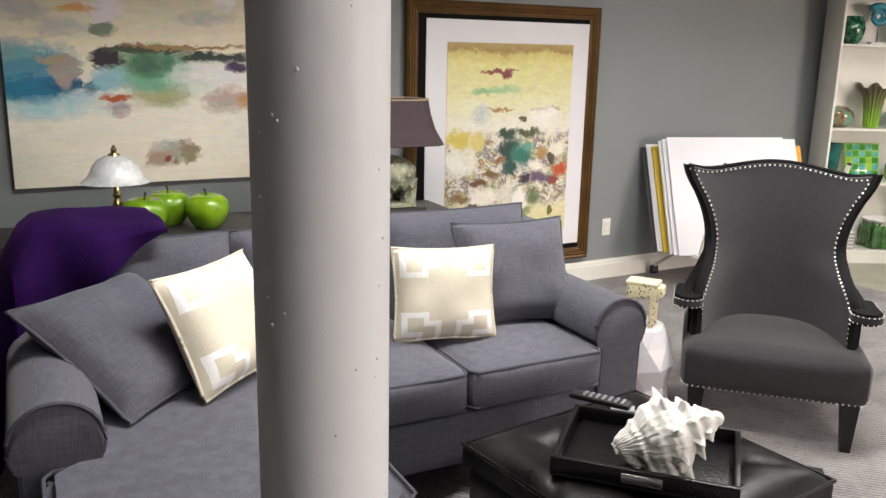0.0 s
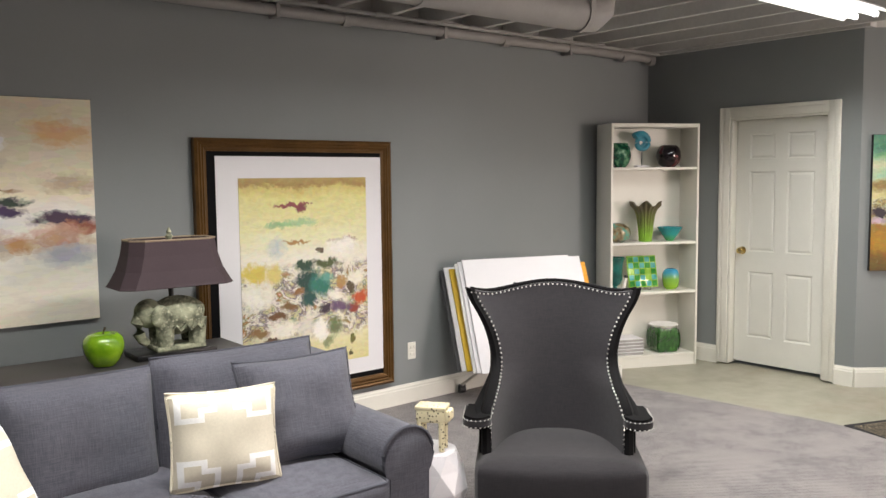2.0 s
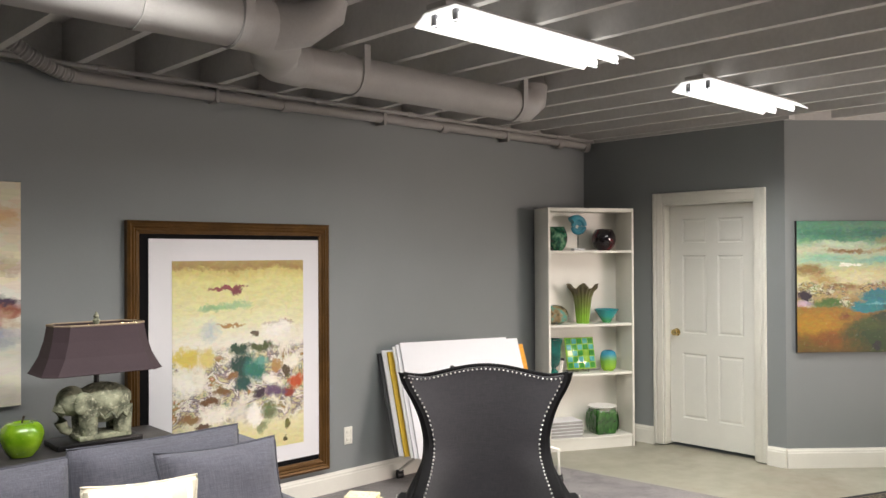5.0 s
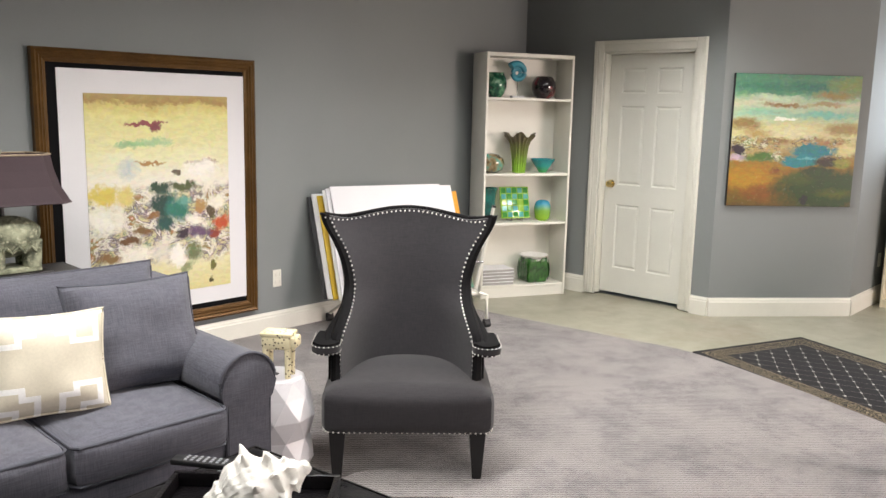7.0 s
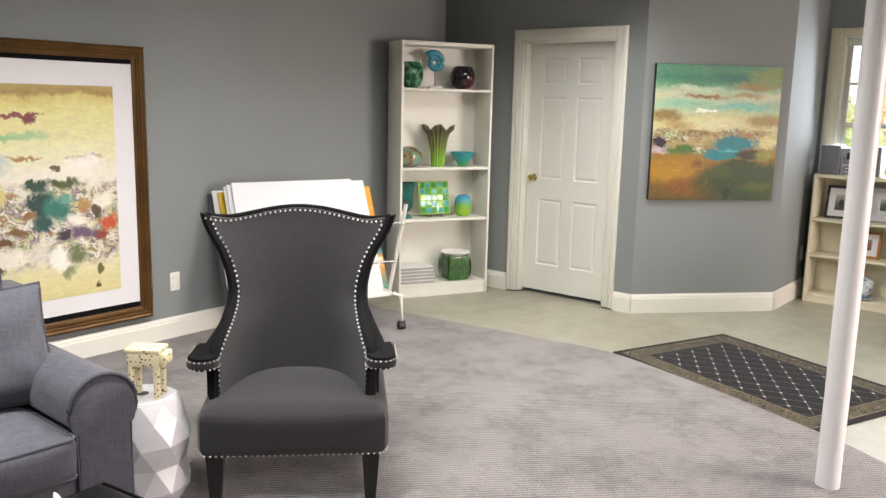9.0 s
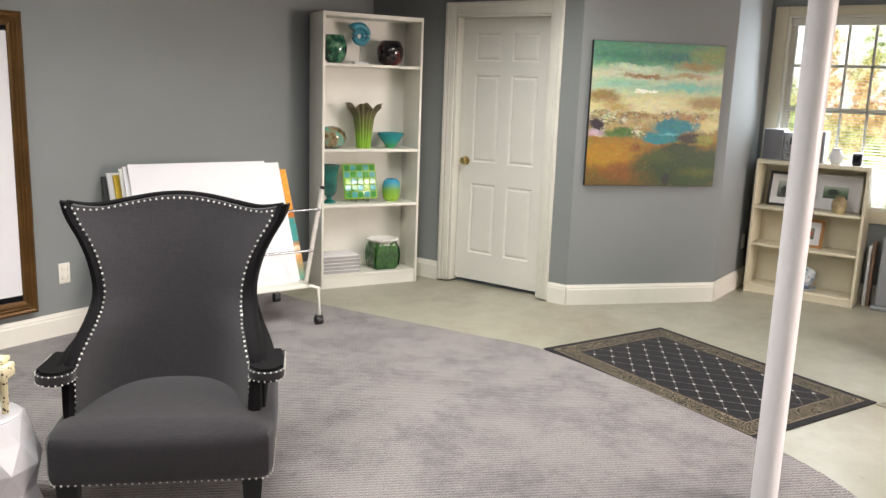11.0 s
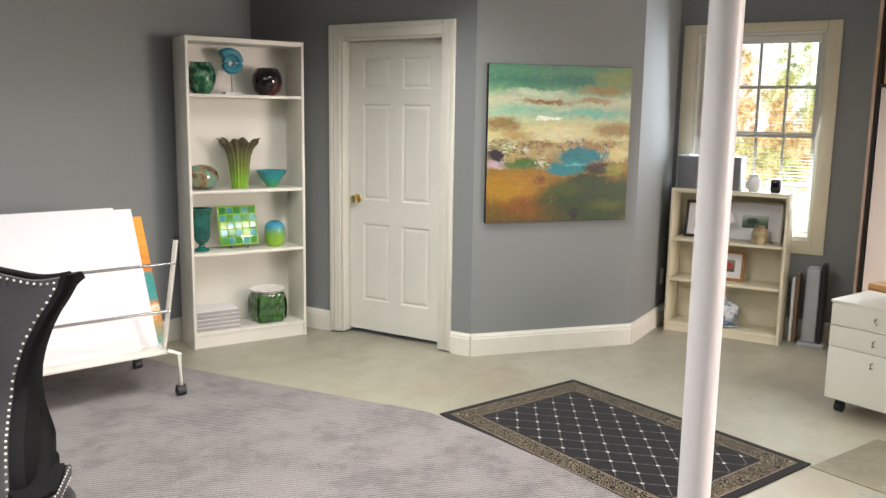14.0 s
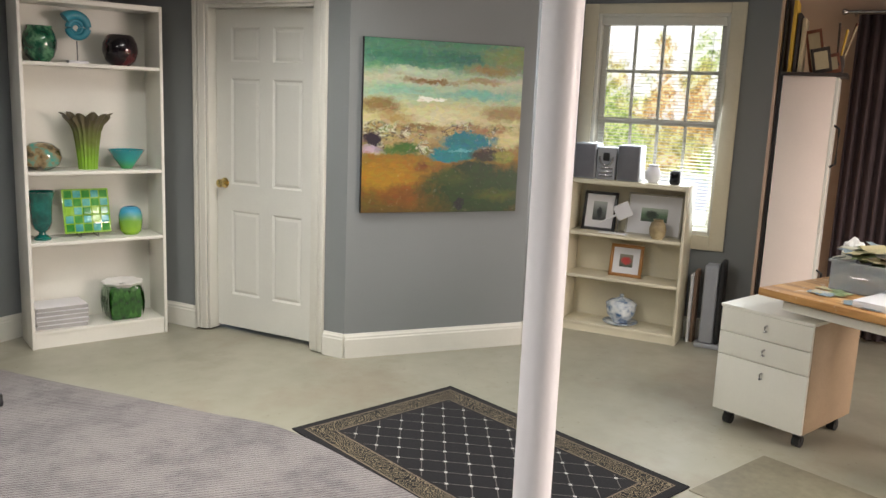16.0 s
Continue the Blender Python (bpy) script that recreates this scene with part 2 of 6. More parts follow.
def pillow_rim(w, h, pinch, n=20):
    pts = []
    for k in range(4 * n):
        s, f = divmod(k, n)
        a = 2 * f / n - 1
        u, v = ((a, -1), (1, a), (-a, 1), (-1, -a))[s]
        pts.append((w / 2 * u * (1 - pinch * (1 - v * v)), 0, h / 2 + h / 2 * v * (1 - pinch * (1 - u * u))))
    return pts


def mesh_ob(name, bm, mat, smooth=True, angle=0.6):
    bmesh.ops.recalc_face_normals(bm, faces=bm.faces[:])
    if smooth:
        for f in bm.faces:
            f.smooth = True
        for e in bm.edges:
            if len(e.link_faces) == 2 and e.calc_face_angle(0.0) > angle:
                e.smooth = False
    me = bpy.data.meshes.new(name)
    bm.to_mesh(me)
    bm.free()
    me.materials.append(mat)
    return new(name, me)


def part(name, bm, mat, parent, label="", smooth=True):
    ob = mesh_ob(name, bm, mat, smooth)
    ob.parent = parent
    if label:
        ob["label"] = label
    return ob


def thing(name, m, label, category, group="", kind=""):
    """An Empty at the base of a thing, which carries its parts."""
    ob = new(name)
    ob.empty_display_size = 0.1
    ob.matrix_world = m
    return tagged(ob, label, category, group, kind)


def solid(name, bm, mat, m, label, category, group="", kind="", smooth=True):
    """A thing of a single mesh."""
    ob = mesh_ob(name, bm, mat, smooth)
    ob.matrix_world = m
    return tagged(ob, label, category, group, kind)


def B():
    return bmesh.new()


I4 = Matrix.Identity(4)
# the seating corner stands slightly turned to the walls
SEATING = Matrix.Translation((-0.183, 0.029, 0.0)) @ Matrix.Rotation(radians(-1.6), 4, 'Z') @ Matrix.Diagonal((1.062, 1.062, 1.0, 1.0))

# ---- structure ----
TOP = 2.62


def wall(name, outline, label, mat=WALL, z0=0.0, z1=TOP):
    return solid(name, prism(B(), outline, z0, z1), mat, I4, label, "wall", kind="structure", smooth=False)


wall("wall_north", [(-2.6, 4.646), (6.66, 4.646), (6.66, 4.80), (-2.6, 4.80)], "long matte grey painted basement wall")
DL, DR, DH = 3.824, 3.008, 2.035
b = B()
box(b, 6.66, 6.80, DL, 4.80, 0, TOP)
box(b, 6.66, 6.80, 2.775, DR, 0, TOP)
box(b, 6.66, 6.80, DR, DL, DH, TOP)
solid("wall_east", b, WALL, I4, "grey painted wall with a door opening", "wall", kind="structure", smooth=False)
k = 0.105
wall("wall_diagonal", [(6.66, 2.775), (7.535, 2.0), (7.535 + k, 2.0 + k), (6.66 + k + 0.035, 2.775 + k)], "angled grey painted wall behind a canvas")
wall("wall_jog", [(7.535, 2.0), (8.50, 2.0), (8.50, 2.11), (7.65, 2.11)], "short grey return wall beside the window")
WL, WR, WB, WT = 1.87, 1.005, 0.70, 2.14
b = B()
box(b, 8.35, 8.50, WL, 2.0, 0, TOP)
box(b, 8.35, 8.50, 0.68, WR, 0, TOP)
box(b, 8.35, 8.50, WR, WL, 0, WB)
box(b, 8.35, 8.50, WR, WL, WT, TOP)
solid("wall_window", b, WALL, I4, "grey painted wall with a double-hung window", "wall", kind="structure", smooth=False)
wall("wall_recess", [(8.50, 0.68), (9.1, 0.68), (9.1, 0.80), (8.50, 0.80)], "tan painted return wall of the work area", WALL_TAN)
wall("wall_patio", [(9.1, -4.0), (9.25, -4.0), (9.25, 0.80), (9.1, 0.80)], "tan painted wall behind the curtain", WALL_TAN)
# unseen wall; its gap is made up to hold the warm fill lamp
b = B()
box(b, -2.6, 5.4, -4.15, -4.0, 0, TOP)
box(b, 7.6, 9.25, -4.15, -4.0, 0, TOP)
box(b, 5.4, 7.6, -4.15, -4.0, 2.2, TOP)
solid("wall_south", b, WALL, I4, "plain grey painted wall, unseen, with an opening added for the fill lamp", "wall", kind="structure", smooth=False)
wall("wall_west", [(-2.75, -4.15), (-2.6, -4.15), (-2.6, 4.80), (-2.75, 4.80)], "plain grey painted end wall")
wall("wall_closet", [(8.0, 2.10), (8.1, 2.10), (8.1, 4.8), (8.0, 4.8)], "plain grey wall behind the door")

solid("floor", box(B(), -2.7, 9.3, -4.1, 4.85, -0.10, -0.012), FLOOR, I4, "greenish beige painted concrete floor with stains", "floor", kind="structure", smooth=False)
# the carpet's free edge bends away past the rug
knots = [(5.46, 4.646), (5.44, 4.05), (5.52, 3.25), (5.56, 2.83), (5.595, 2.385), (5.40, 1.74), (5.22, 1.28), (5.03, 0.85), (4.77, 0.50), (4.2, 0.02), (3.4, -0.5), (2.3, -0.9)]
edge = []
for i in range(len(knots) - 1):
    p0, p1, p2, p3 = (Vector(knots[max(0, min(len(knots) - 1, i + o))]) for o in (-1, 0, 1, 2))
    for s in range(8):
        t = s / 8
        q = 0.5 * (2 * p1 + (p2 - p0) * t + (2 * p0 - 5 * p1 + 4 * p2 - p3) * t ** 2 + (3 * p1 - p0 - 3 * p2 + p3) * t ** 3)
        edge.append((q.x, q.y))
edge.append(knots[-1])
solid("carpet", prism(B(), [(-2.6, 4.646), (-2.6, -0.9)] + edge[::-1], -0.012, 0.0), CARPET, I4,
      "grey taupe patterned loop carpet with a curved edge", "carpet", kind="structure", smooth=False)

# ceiling: deck, joists and top plates in one mesh
b = B()
box(b, -2.7, 9.3, -4.1, 4.85, 2.88, 2.95)
for i in range(30):
    x = -2.405 + i * 0.406
    box(b, x, x + 0.042, -4.1, 4.80, 2.635, 2.88)
box(b, 6.62, 6.80, 2.72, 4.80, TOP, 2.88)
box(b, -2.7, 6.7, 4.70, 4.85, TOP, 2.88)
box(b, 8.35, 8.5, 0.66, 2.1, TOP, 2.88)
box(b, 9.1, 9.25, -4.1, 0.8, TOP, 2.88)
box(b, -2.7, 9.3, -4.15, -4.0, TOP, 2.88)
box(b, -2.75, -2.6, -4.15, 4.8, TOP, 2.88)
prism(b, [(6.66, 2.775), (7.535, 2.0), (8.5, 2.0), (8.5, 2.1), (7.6, 2.1), (6.8, 2.9)], TOP, 2.88)
solid("ceiling", b, CEIL, I4, "open ceiling of grey painted wooden joists", "ceiling", kind="structure", smooth=False)


def skirting(name, a, c, h=0.135, t=0.018):
    """A moulded baseboard from a to c, standing proud on the left of the way."""
    a, c = Vector((*a, 0)), Vector((*c, 0))
    d = (c - a).normalized()
    nrm = Vector((-d.y, d.x, 0))
    prof = [(0.0, -0.012), (t, -0.012), (t, h * 0.74), (t * 0.75, h * 0.80), (t * 0.75, h * 0.86), (t * 0.35, h * 0.95), (t * 0.25, h), (0.0, h)]
    b = B()
    ends = [[b.verts.new(p + nrm * o + Vector((0, 0, z))) for o, z in prof] for p in (a, c)]
    n = len(prof)
    for i in range(n):
        b.faces.new((ends[0][i], ends[0][(i + 1) % n], ends[1][(i + 1) % n], ends[1][i]))
    b.faces.new(ends[0])
    b.faces.new(ends[1][::-1])
    solid(name, b, WHITE, I4, "white moulded wooden baseboard", "baseboard", kind="structure", smooth=False)


skirting("baseboard", (6.66, 4.646), (-2.6, 4.646))
skirting("baseboard", (6.66, 3.912), (6.66, 4.646))
skirting("baseboard", (6.66, 2.775), (6.66, 2.92))
skirting("baseboard", (7.535, 2.0), (6.66, 2.775))
skirting("baseboard", (8.35, 2.0), (7.535, 2.0))
skirting("baseboard", (8.35, 0.68), (8.35, 2.0))


def six_panel_door():
    """A door slab with raised panels, its casing, jamb and knob. Local x runs along the wall, y into it."""
    W = DL - DR
    d = thing("door_1", pose(6.66, DL, 0, 0, 0, -90), "closed white six-panel door with a brass knob", "door", kind="structure")
    for nm, x0, x1, z0, z1 in (("casing", -0.088, 0.0, 0, DH + 0.088), ("casing", W, W + 0.088, 0, DH + 0.088), ("casing", 0.0, W, DH, DH + 0.088)):
        b = B()
        box(b, x0, x1, -0.016, 0.0, z0, z1, 0.003)
        if x1 - x0 < 0.2:
            o = x0 if x0 < 0 else x1 - 0.03
            box(b, o, o + 0.03, -0.026, -0.0165, z0, z1, 0.006)
            box(b, (x0 + x1) / 2 - 0.006, (x0 + x1) / 2 + 0.006, -0.021, -0.0165, z0, z1, 0.003)
        else:
            box(b, x0, x1, -0.026, -0.0165, z1 - 0.03, z1, 0.006)
        part(nm, b, WHITE, d)
    for x0, x1, z0, z1 in ((0.0, 0.018, 0, DH), (W - 0.018, W, 0, DH), (0.018, W - 0.018, DH - 0.018, DH)):
        part("jamb", box(B(), x0, x1, 0.0, 0.14, z0, z1, 0.002), WHITE, d)
    x0, x1, zb, zt, y0 = 0.022, W - 0.022, 0.02, DH - 0.022, 0.072
    w = x1 - x0
    st, cs = 0.115, 0.10
    pw = (w - 2 * st - cs) / 2
    rows = [(0.235, 0.78), (0.945, 1.60), (1.70, 1.905)]
    slab = part("slab", box(B(), x0, x1, y0 + 0.010, y0 + 0.035, zb, zt), DOORM, d)
    b = B()
    xs = [x0, x0 + st, x0 + st + pw, x0 + st + pw + cs, x1 - st, x1]
    for a, c in ((0, 1), (2, 3), (4, 5)):
        box(b, xs[a], xs[c], y0, y0 + 0.010, zb, zt)
    zz = [zb] + [v for r in rows for v in r] + [zt]
    for a in (0, 2, 4, 6):
        for c in (1, 3):
            box(b, xs[c], xs[c + 1], y0, y0 + 0.010, zz[a], zz[a + 1])
    part("stiles_and_rails", b, DOORM, d, smooth=False)
    for r0, r1 in rows:
        for c in (1, 3):
            p = B()
            m = 0.03
            o = [(xs[c], r0), (xs[c + 1], r0), (xs[c + 1], r1), (xs[c], r1)]
            inn = [(xs[c] + m, r0 + m), (xs[c + 1] - m, r0 + m), (xs[c + 1] - m, r1 - m), (xs[c] + m, r1 - m)]
            mid = [(xs[c] + 0.012, r0 + 0.012), (xs[c + 1] - 0.012, r0 + 0.012), (xs[c + 1] - 0.012, r1 - 0.012), (xs[c] + 0.012, r1 - 0.012)]
            lv = [[p.verts.new((x, y, z)) for x, z in pts] for pts, y in ((o, y0 + 0.001), (mid, y0 + 0.0095), (inn, y0 + 0.003))]
            for a, e in zip(lv, lv[1:]):
                for i in range(4):
                    p.faces.new((a[i], a[(i + 1) % 4], e[(i + 1) % 4], e[i]))
            p.faces.new(lv[2])
            part("panel", p, DOORM, d, smooth=False)
    kx, kz = x0 + 0.065, 0.95
    b = lathe(B(), [(0.003, 0.0), (0.031, 0.001), (0.033, 0.005), (0.012, 0.010), (0.010, 0.028), (0.020, 0.036), (0.027, 0.048), (0.025, 0.058), (0.012, 0.064), (0.002, 0.065)], 24)
    kn = part("door_knob", b, BRASS, d, "polished brass knob")
    kn.matrix_local = pose(kx, y0, kz, 90)


six_panel_door()

# ---- ceiling services ----
def light_fixture():
    root = thing("ceiling_light", pose(FIXTURES[0][0], FIXTURES[0][1], 2.56), "white four-foot twin-tube fluorescent fixture, lit, under the joists", "ceiling light", "fluorescent fixtures")
    tube_mat = Mat("lit_tube", "#ffffff", 0.5)
    tube_mat.b.inputs["Emission Color"].default_value = (1.0, 0.98, 0.95, 1)
    tube_mat.b.inputs["Emission Strength"].default_value = 2.6
    L = 0.58
    b = B()
    prof = [(-0.152, 0.0), (-0.085, 0.042), (0.085, 0.042), (0.152, 0.0), (0.157, 0.003), (0.09, 0.048), (-0.09, 0.048), (-0.157, 0.003)]
    e = [[b.verts.new((x, y, z)) for y, z in prof] for x in (-L, L)]
    n = len(prof)
    for i in range(n):
        b.faces.new((e[0][i], e[0][(i + 1) % n], e[1][(i + 1) % n], e[1][i]))
    b.faces.new(e[0])
    b.faces.new(e[1][::-1])
    # the tubes' glare on the reflector is put in as its own emission
    glow = Mat("self_lit_reflector", "#f4f4f2", 0.3)
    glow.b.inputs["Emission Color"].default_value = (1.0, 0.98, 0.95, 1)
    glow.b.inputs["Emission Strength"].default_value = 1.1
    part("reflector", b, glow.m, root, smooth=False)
    part("housing", box(B(), -L - 0.02, L + 0.05, -0.06, 0.06, 0.048, 0.073, 0.004), PIPE, root)
    for y in (-0.062, 0.062):
        part("tube", rod(B(), (-L + 0.03, y, 0.012), (L - 0.03, y, 0.012), 0.019, seg=14), tube_mat.m, root)
        for s in (-1, 1):
            part("lamp_holder", box(B(), s * (L - 0.03) - 0.009, s * (L - 0.03) + 0.009, y - 0.014, y + 0.014, -0.012, 0.042, 0.003), GREYPL, root)
    # includes the two added fixtures that stay out of view
    for fx, fy in FIXTURES[1:]:
        copy_thing(root, pose(fx, fy, 2.56))


light_fixture()


def duct():
    root = thing("air_duct", pose(0, 0, 2.52), "round grey painted air duct hung under the joists", "duct")
    part("duct_section", sweep(B(), [(-2.6, 2.85, 0), (0.6, 2.85, 0), (2.05, 2.85, 0)], 0.108, 28), PIPE, root)
    part("elbow", sweep(B(), [(2.03, 2.85, 0), (2.16, 2.86, 0), (2.27, 2.92, 0), (2.38, 3.06, -0.01), (2.46, 3.22, -0.01), (2.55, 3.32, 0), (2.68, 3.35, 0)], [0.112, 0.112, 0.108, 0.104, 0.102, 0.102, 0.100], 24), PIPE, root)
    part("riser", sweep(B(), [(2.22, 2.86, 0.0), (2.34, 2.80, 0.02), (2.42, 2.76, 0.08), (2.44, 2.75, 0.2), (2.44, 2.75, 0.34)], [0.10, 0.09, 0.085, 0.08, 0.08], 20), PIPE, root)
    part("duct_section", sweep(B(), [(2.66, 3.35, 0), (3.4, 3.35, 0), (4.24, 3.35, 0)], 0.097, 28), PIPE, root)
    part("elbow", sweep(B(), [(4.22, 3.35, 0), (4.32, 3.35, 0.005), (4.40, 3.36, 0.05), (4.43, 3.37, 0.14), (4.43, 3.37, 0.34)], [0.100, 0.100, 0.097, 0.092, 0.09], 22), PIPE, root)
    for x, y, r in ((1.68, 2.85, 0.11), (3.02, 3.35, 0.099), (4.22, 3.35, 0.101), (2.06, 2.85, 0.112)):
        b = B()
        n = 20
        pts = [(math.cos(a), math.sin(a)) for a in [math.pi + math.pi * i / n for i in range(n + 1)]]
        lo = [[b.verts.new((x + dx, y + rr * c, rr * s)) for c, s in pts] for dx, rr in ((-0.02, r), (0.02, r), (0.02, r + 0.004), (-0.02, r + 0.004))]
        for a, c in ((0, 1), (1, 2), (2, 3), (3, 0)):
            for i in range(n):
                b.faces.new((lo[a][i], lo[a][i + 1], lo[c][i + 1], lo[c][i]))
        for s in (-1, 1):
            box(b, x - 0.02, x + 0.02, y + s * (r + 0.002) - 0.003, y + s * (r + 0.002) + 0.003, 0, 0.14)
        part("strap", b, PIPE, root, smooth=False)


duct()


def wall_pipes():
    root = thing("drain_pipe", pose(0, 4.57, 2.575), "white painted drain pipe along the top of the wall", "pipe")
    part("pipe", rod(B(), (2.05, 0, 0), (6.62, 0, 0.02), 0.034, seg=20), PIPE, root)
    pts, rr = [], []
    for i in range(60):
        a = i / 59
        pts.append((2.06 - 0.46 * a, -0.02 - 0.10 * a, 0.16 * a * a + 0.05 * a))
        rr.append(0.040 + 0.004 * math.sin(a * 150))
    part("flexible_hose", sweep(B(), pts, rr, 18), PIPE, root)
    for x in (2.06, 3.4, 4.8, 6.2, 6.58):
        part("coupling", rod(B(), (x - 0.03, 0, 0.002), (x + 0.03, 0, 0.002), 0.040, seg=20), PIPE, root)
    for x in (2.9, 4.2, 5.5):
        part("hanger", box(B(), x - 0.012, x + 0.012, -0.038, 0.06, -0.040, 0.06), PIPE, root, smooth=False)
    root = thing("conduit", pose(0, 4.50, 2.625), "thin white painted conduit under the joists", "pipe")
    part("pipe", rod(B(), (-2.6, 0, 0), (6.6, 0, 0), 0.014, seg=14), PIPE, root)
    for x in (0.6, 1.5, 2.2, 2.9, 3.6, 4.4, 5.3, 6.1):
        part("coupling", rod(B(), (x - 0.025, 0, 0), (x + 0.025, 0, 0), 0.019, seg=14), PIPE, root)


wall_pipes()


def post(x, y, r, label, bumps):
    root = thing("support_post", pose(x, y, 0), label, "post", "steel posts")
    part("shaft", lathe(B(), [(r, 0.0), (r, 0.6), (r, 1.2), (r, 1.9), (r, 2.62)], 40), POLE, root)
    part("top_plate", box(B(), -0.09, 0.09, -0.09, 0.09, 2.615, 2.634, 0.003), POLE, root)
    if bumps:
        b = B()
        rnd = random.Random(4)
        for i in range(70):
            a, z = rnd.uniform(3.3, 5.6), rnd.uniform(0.6, 2.0)
            s = rnd.uniform(0.0008, 0.0018)
            bmesh.ops.create_icosphere(b, subdivisions=1, radius=s, matrix=Matrix.Translation((r * math.cos(a), r * math.sin(a), z)))
        tagged(part("paint_drips", b, POLE, root), kind="stuff")


post(0.453, 0.786, 0.0505, "white painted steel post with paint drips, on the carpet", True)
post(4.51, 0.803, 0.048, "slim white painted steel post beside the rug", False)

# ---- window ----
def window():
    root = thing("window_1", pose(8.35, WL, 0, 0, 0, -90), "white double-hung window with muntins and open lowered blinds", "window", kind="structure")
    W = WL - WR
    c = 0.095
    for x0, x1, z0, z1 in ((-c, 0, WB - c, WT + 0.065), (W, W + c, WB - c, WT + 0.065), (0, W, WT, WT + 0.065), (0, W, WB - c, WB)):
        b = B()
        box(b, x0, x1, -0.018, 0, z0, z1, 0.004)
        part("casing", b, CREAM, root)
    for x0, x1, z0, z1 in ((0, 0.02, WB, WT), (W - 0.02, W, WB, WT), (0.02, W - 0.02, WT - 0.02, WT), (0.02, W - 0.02, WB, WB + 0.025)):
        part("jamb", box(B(), x0, x1, 0, 0.14, z0, z1, 0.002), WHITE, root)
    zm = 1.43
    glass = Mat("window_glass", "#ffffff", 0.02)
    glass.b.inputs["Transmission Weight"].default_value = 1.0
    glass.b.inputs["IOR"].default_value = 1.05
    for z0, z1, y in ((zm - 0.02, WT - 0.02, 0.07), (WB + 0.025, zm + 0.02, 0.105)):
        f = B()
        x0, x1, s = 0.02, W - 0.02, 0.038
        box(f, x0, x0 + s, y, y + 0.03, z0, z1)
        box(f, x1 - s, x1, y, y + 0.03, z0, z1)
        box(f, x0 + s, x1 - s, y, y + 0.03, z0, z0 + s)
        box(f, x0 + s, x1 - s, y, y + 0.03, z1 - s, z1)
        sash = part("sash", f, WHITE, root, smooth=False)
        for i in (1, 2, 3):
            xm = x0 + s + (x1 - x0 - 2 * s) * i / 4
            part("muntin", box(B(), xm - 0.009, xm + 0.009, y + 0.004, y + 0.024, z0 + s, z1 - s), WHITE, sash, smooth=False)
        zc = (z0 + z1) / 2
        part("muntin", box(B(), x0 + s, x1 - s, y + 0.006, y + 0.022, zc - 0.009, zc + 0.009), WHITE, sash, smooth=False)
        p = part("pane", box(B(), x0 + s, x1 - s, y + 0.012, y + 0.016, z0 + s, z1 - s), glass.m, sash, smooth=False)
        p.visible_shadow = False
    # the blind: headrail and open slats, let down
    part("headrail", box(B(), 0.025, W - 0.025, 0.01, 0.055, WT - 0.075, WT - 0.022, 0.004), WHITE, root)
    for i in range(57):
        z = WB + 0.04 + i * 0.0225
        s = part("slat", box(B(), 0.03, W - 0.03, -0.012, 0.012, -0.0008, 0.0008), WHITE, root, smooth=False)
        s.matrix_local = pose(0, 0.035, z, 5)
    for x in (0.10, W - 0.10):
        part("cord", rod(B(), (x, 0.035, WB + 0.05), (x, 0.035, WT - 0.07), 0.0012, seg=6), WHITE, root)


window()


def garden_backdrop():
    """Sunlit autumn trees far outside the window."""
    M = Mat("garden_distance", "#88aa66", 1.0)
    v = M.n("Mapping")
    M.link(M.where(), v.inputs["Vector"])
    leaf = M.noise(1.8, 7.0, 0.75)
    fine = M.noise(6.0, 8.0, 0.85)
    warm = M.noise(0.8, 3.0)
    sep = M.n("SeparateXYZ")
    M.link(M.where(), sep.inputs[0])
    g = M.ramp(fine, [(0.30, "#3f4a3a"), (0.44, "#7d9446"), (0.55, "#c9d488"), (0.68, "#f0f2e0")])
    o = M.ramp(fine, [(0.30, "#564c48"), (0.45, "#b48a50"), (0.56, "#ecd49a"), (0.68, "#fff8ee")])
    c = M.mix(M.ramp(warm, [(0.45, 0.0), (0.62, 1.0)]), g, o)
    hi = M.math('MULTIPLY_ADD', sep.outputs[2], 0.16, leaf)
    skyf = M.ramp(M.math('ADD', hi, M.math('MULTIPLY', fine, 0.35)), [(0.85, 0.0), (0.98, 1.0)])
    c = M.mix(skyf, c, "#ffffff")
    low = M.ramp(M.math('ADD', sep.outputs[2], leaf), [(0.25, 1.0), (0.45, 0.0)])
    c = M.mix(low, c, "#c9d0e4")
    M.link(c, M.b.inputs["Emission Color"])
    M.b.inputs["Emission Strength"].default_value = 1.7
    M.b.inputs["Base Color"].default_value = (0, 0, 0, 1)
    b = B()
    q = [b.verts.new((0, y, z)) for y, z in ((-6, -2), (7, -2), (7, 6), (-6, 6))]
    b.faces.new(q)
    solid("backdrop", b, M.m, pose(16.0, 1.0, 0.6), "sunlit green and gold trees seen through the window", "backdrop", kind="structure", smooth=False)


garden_backdrop()

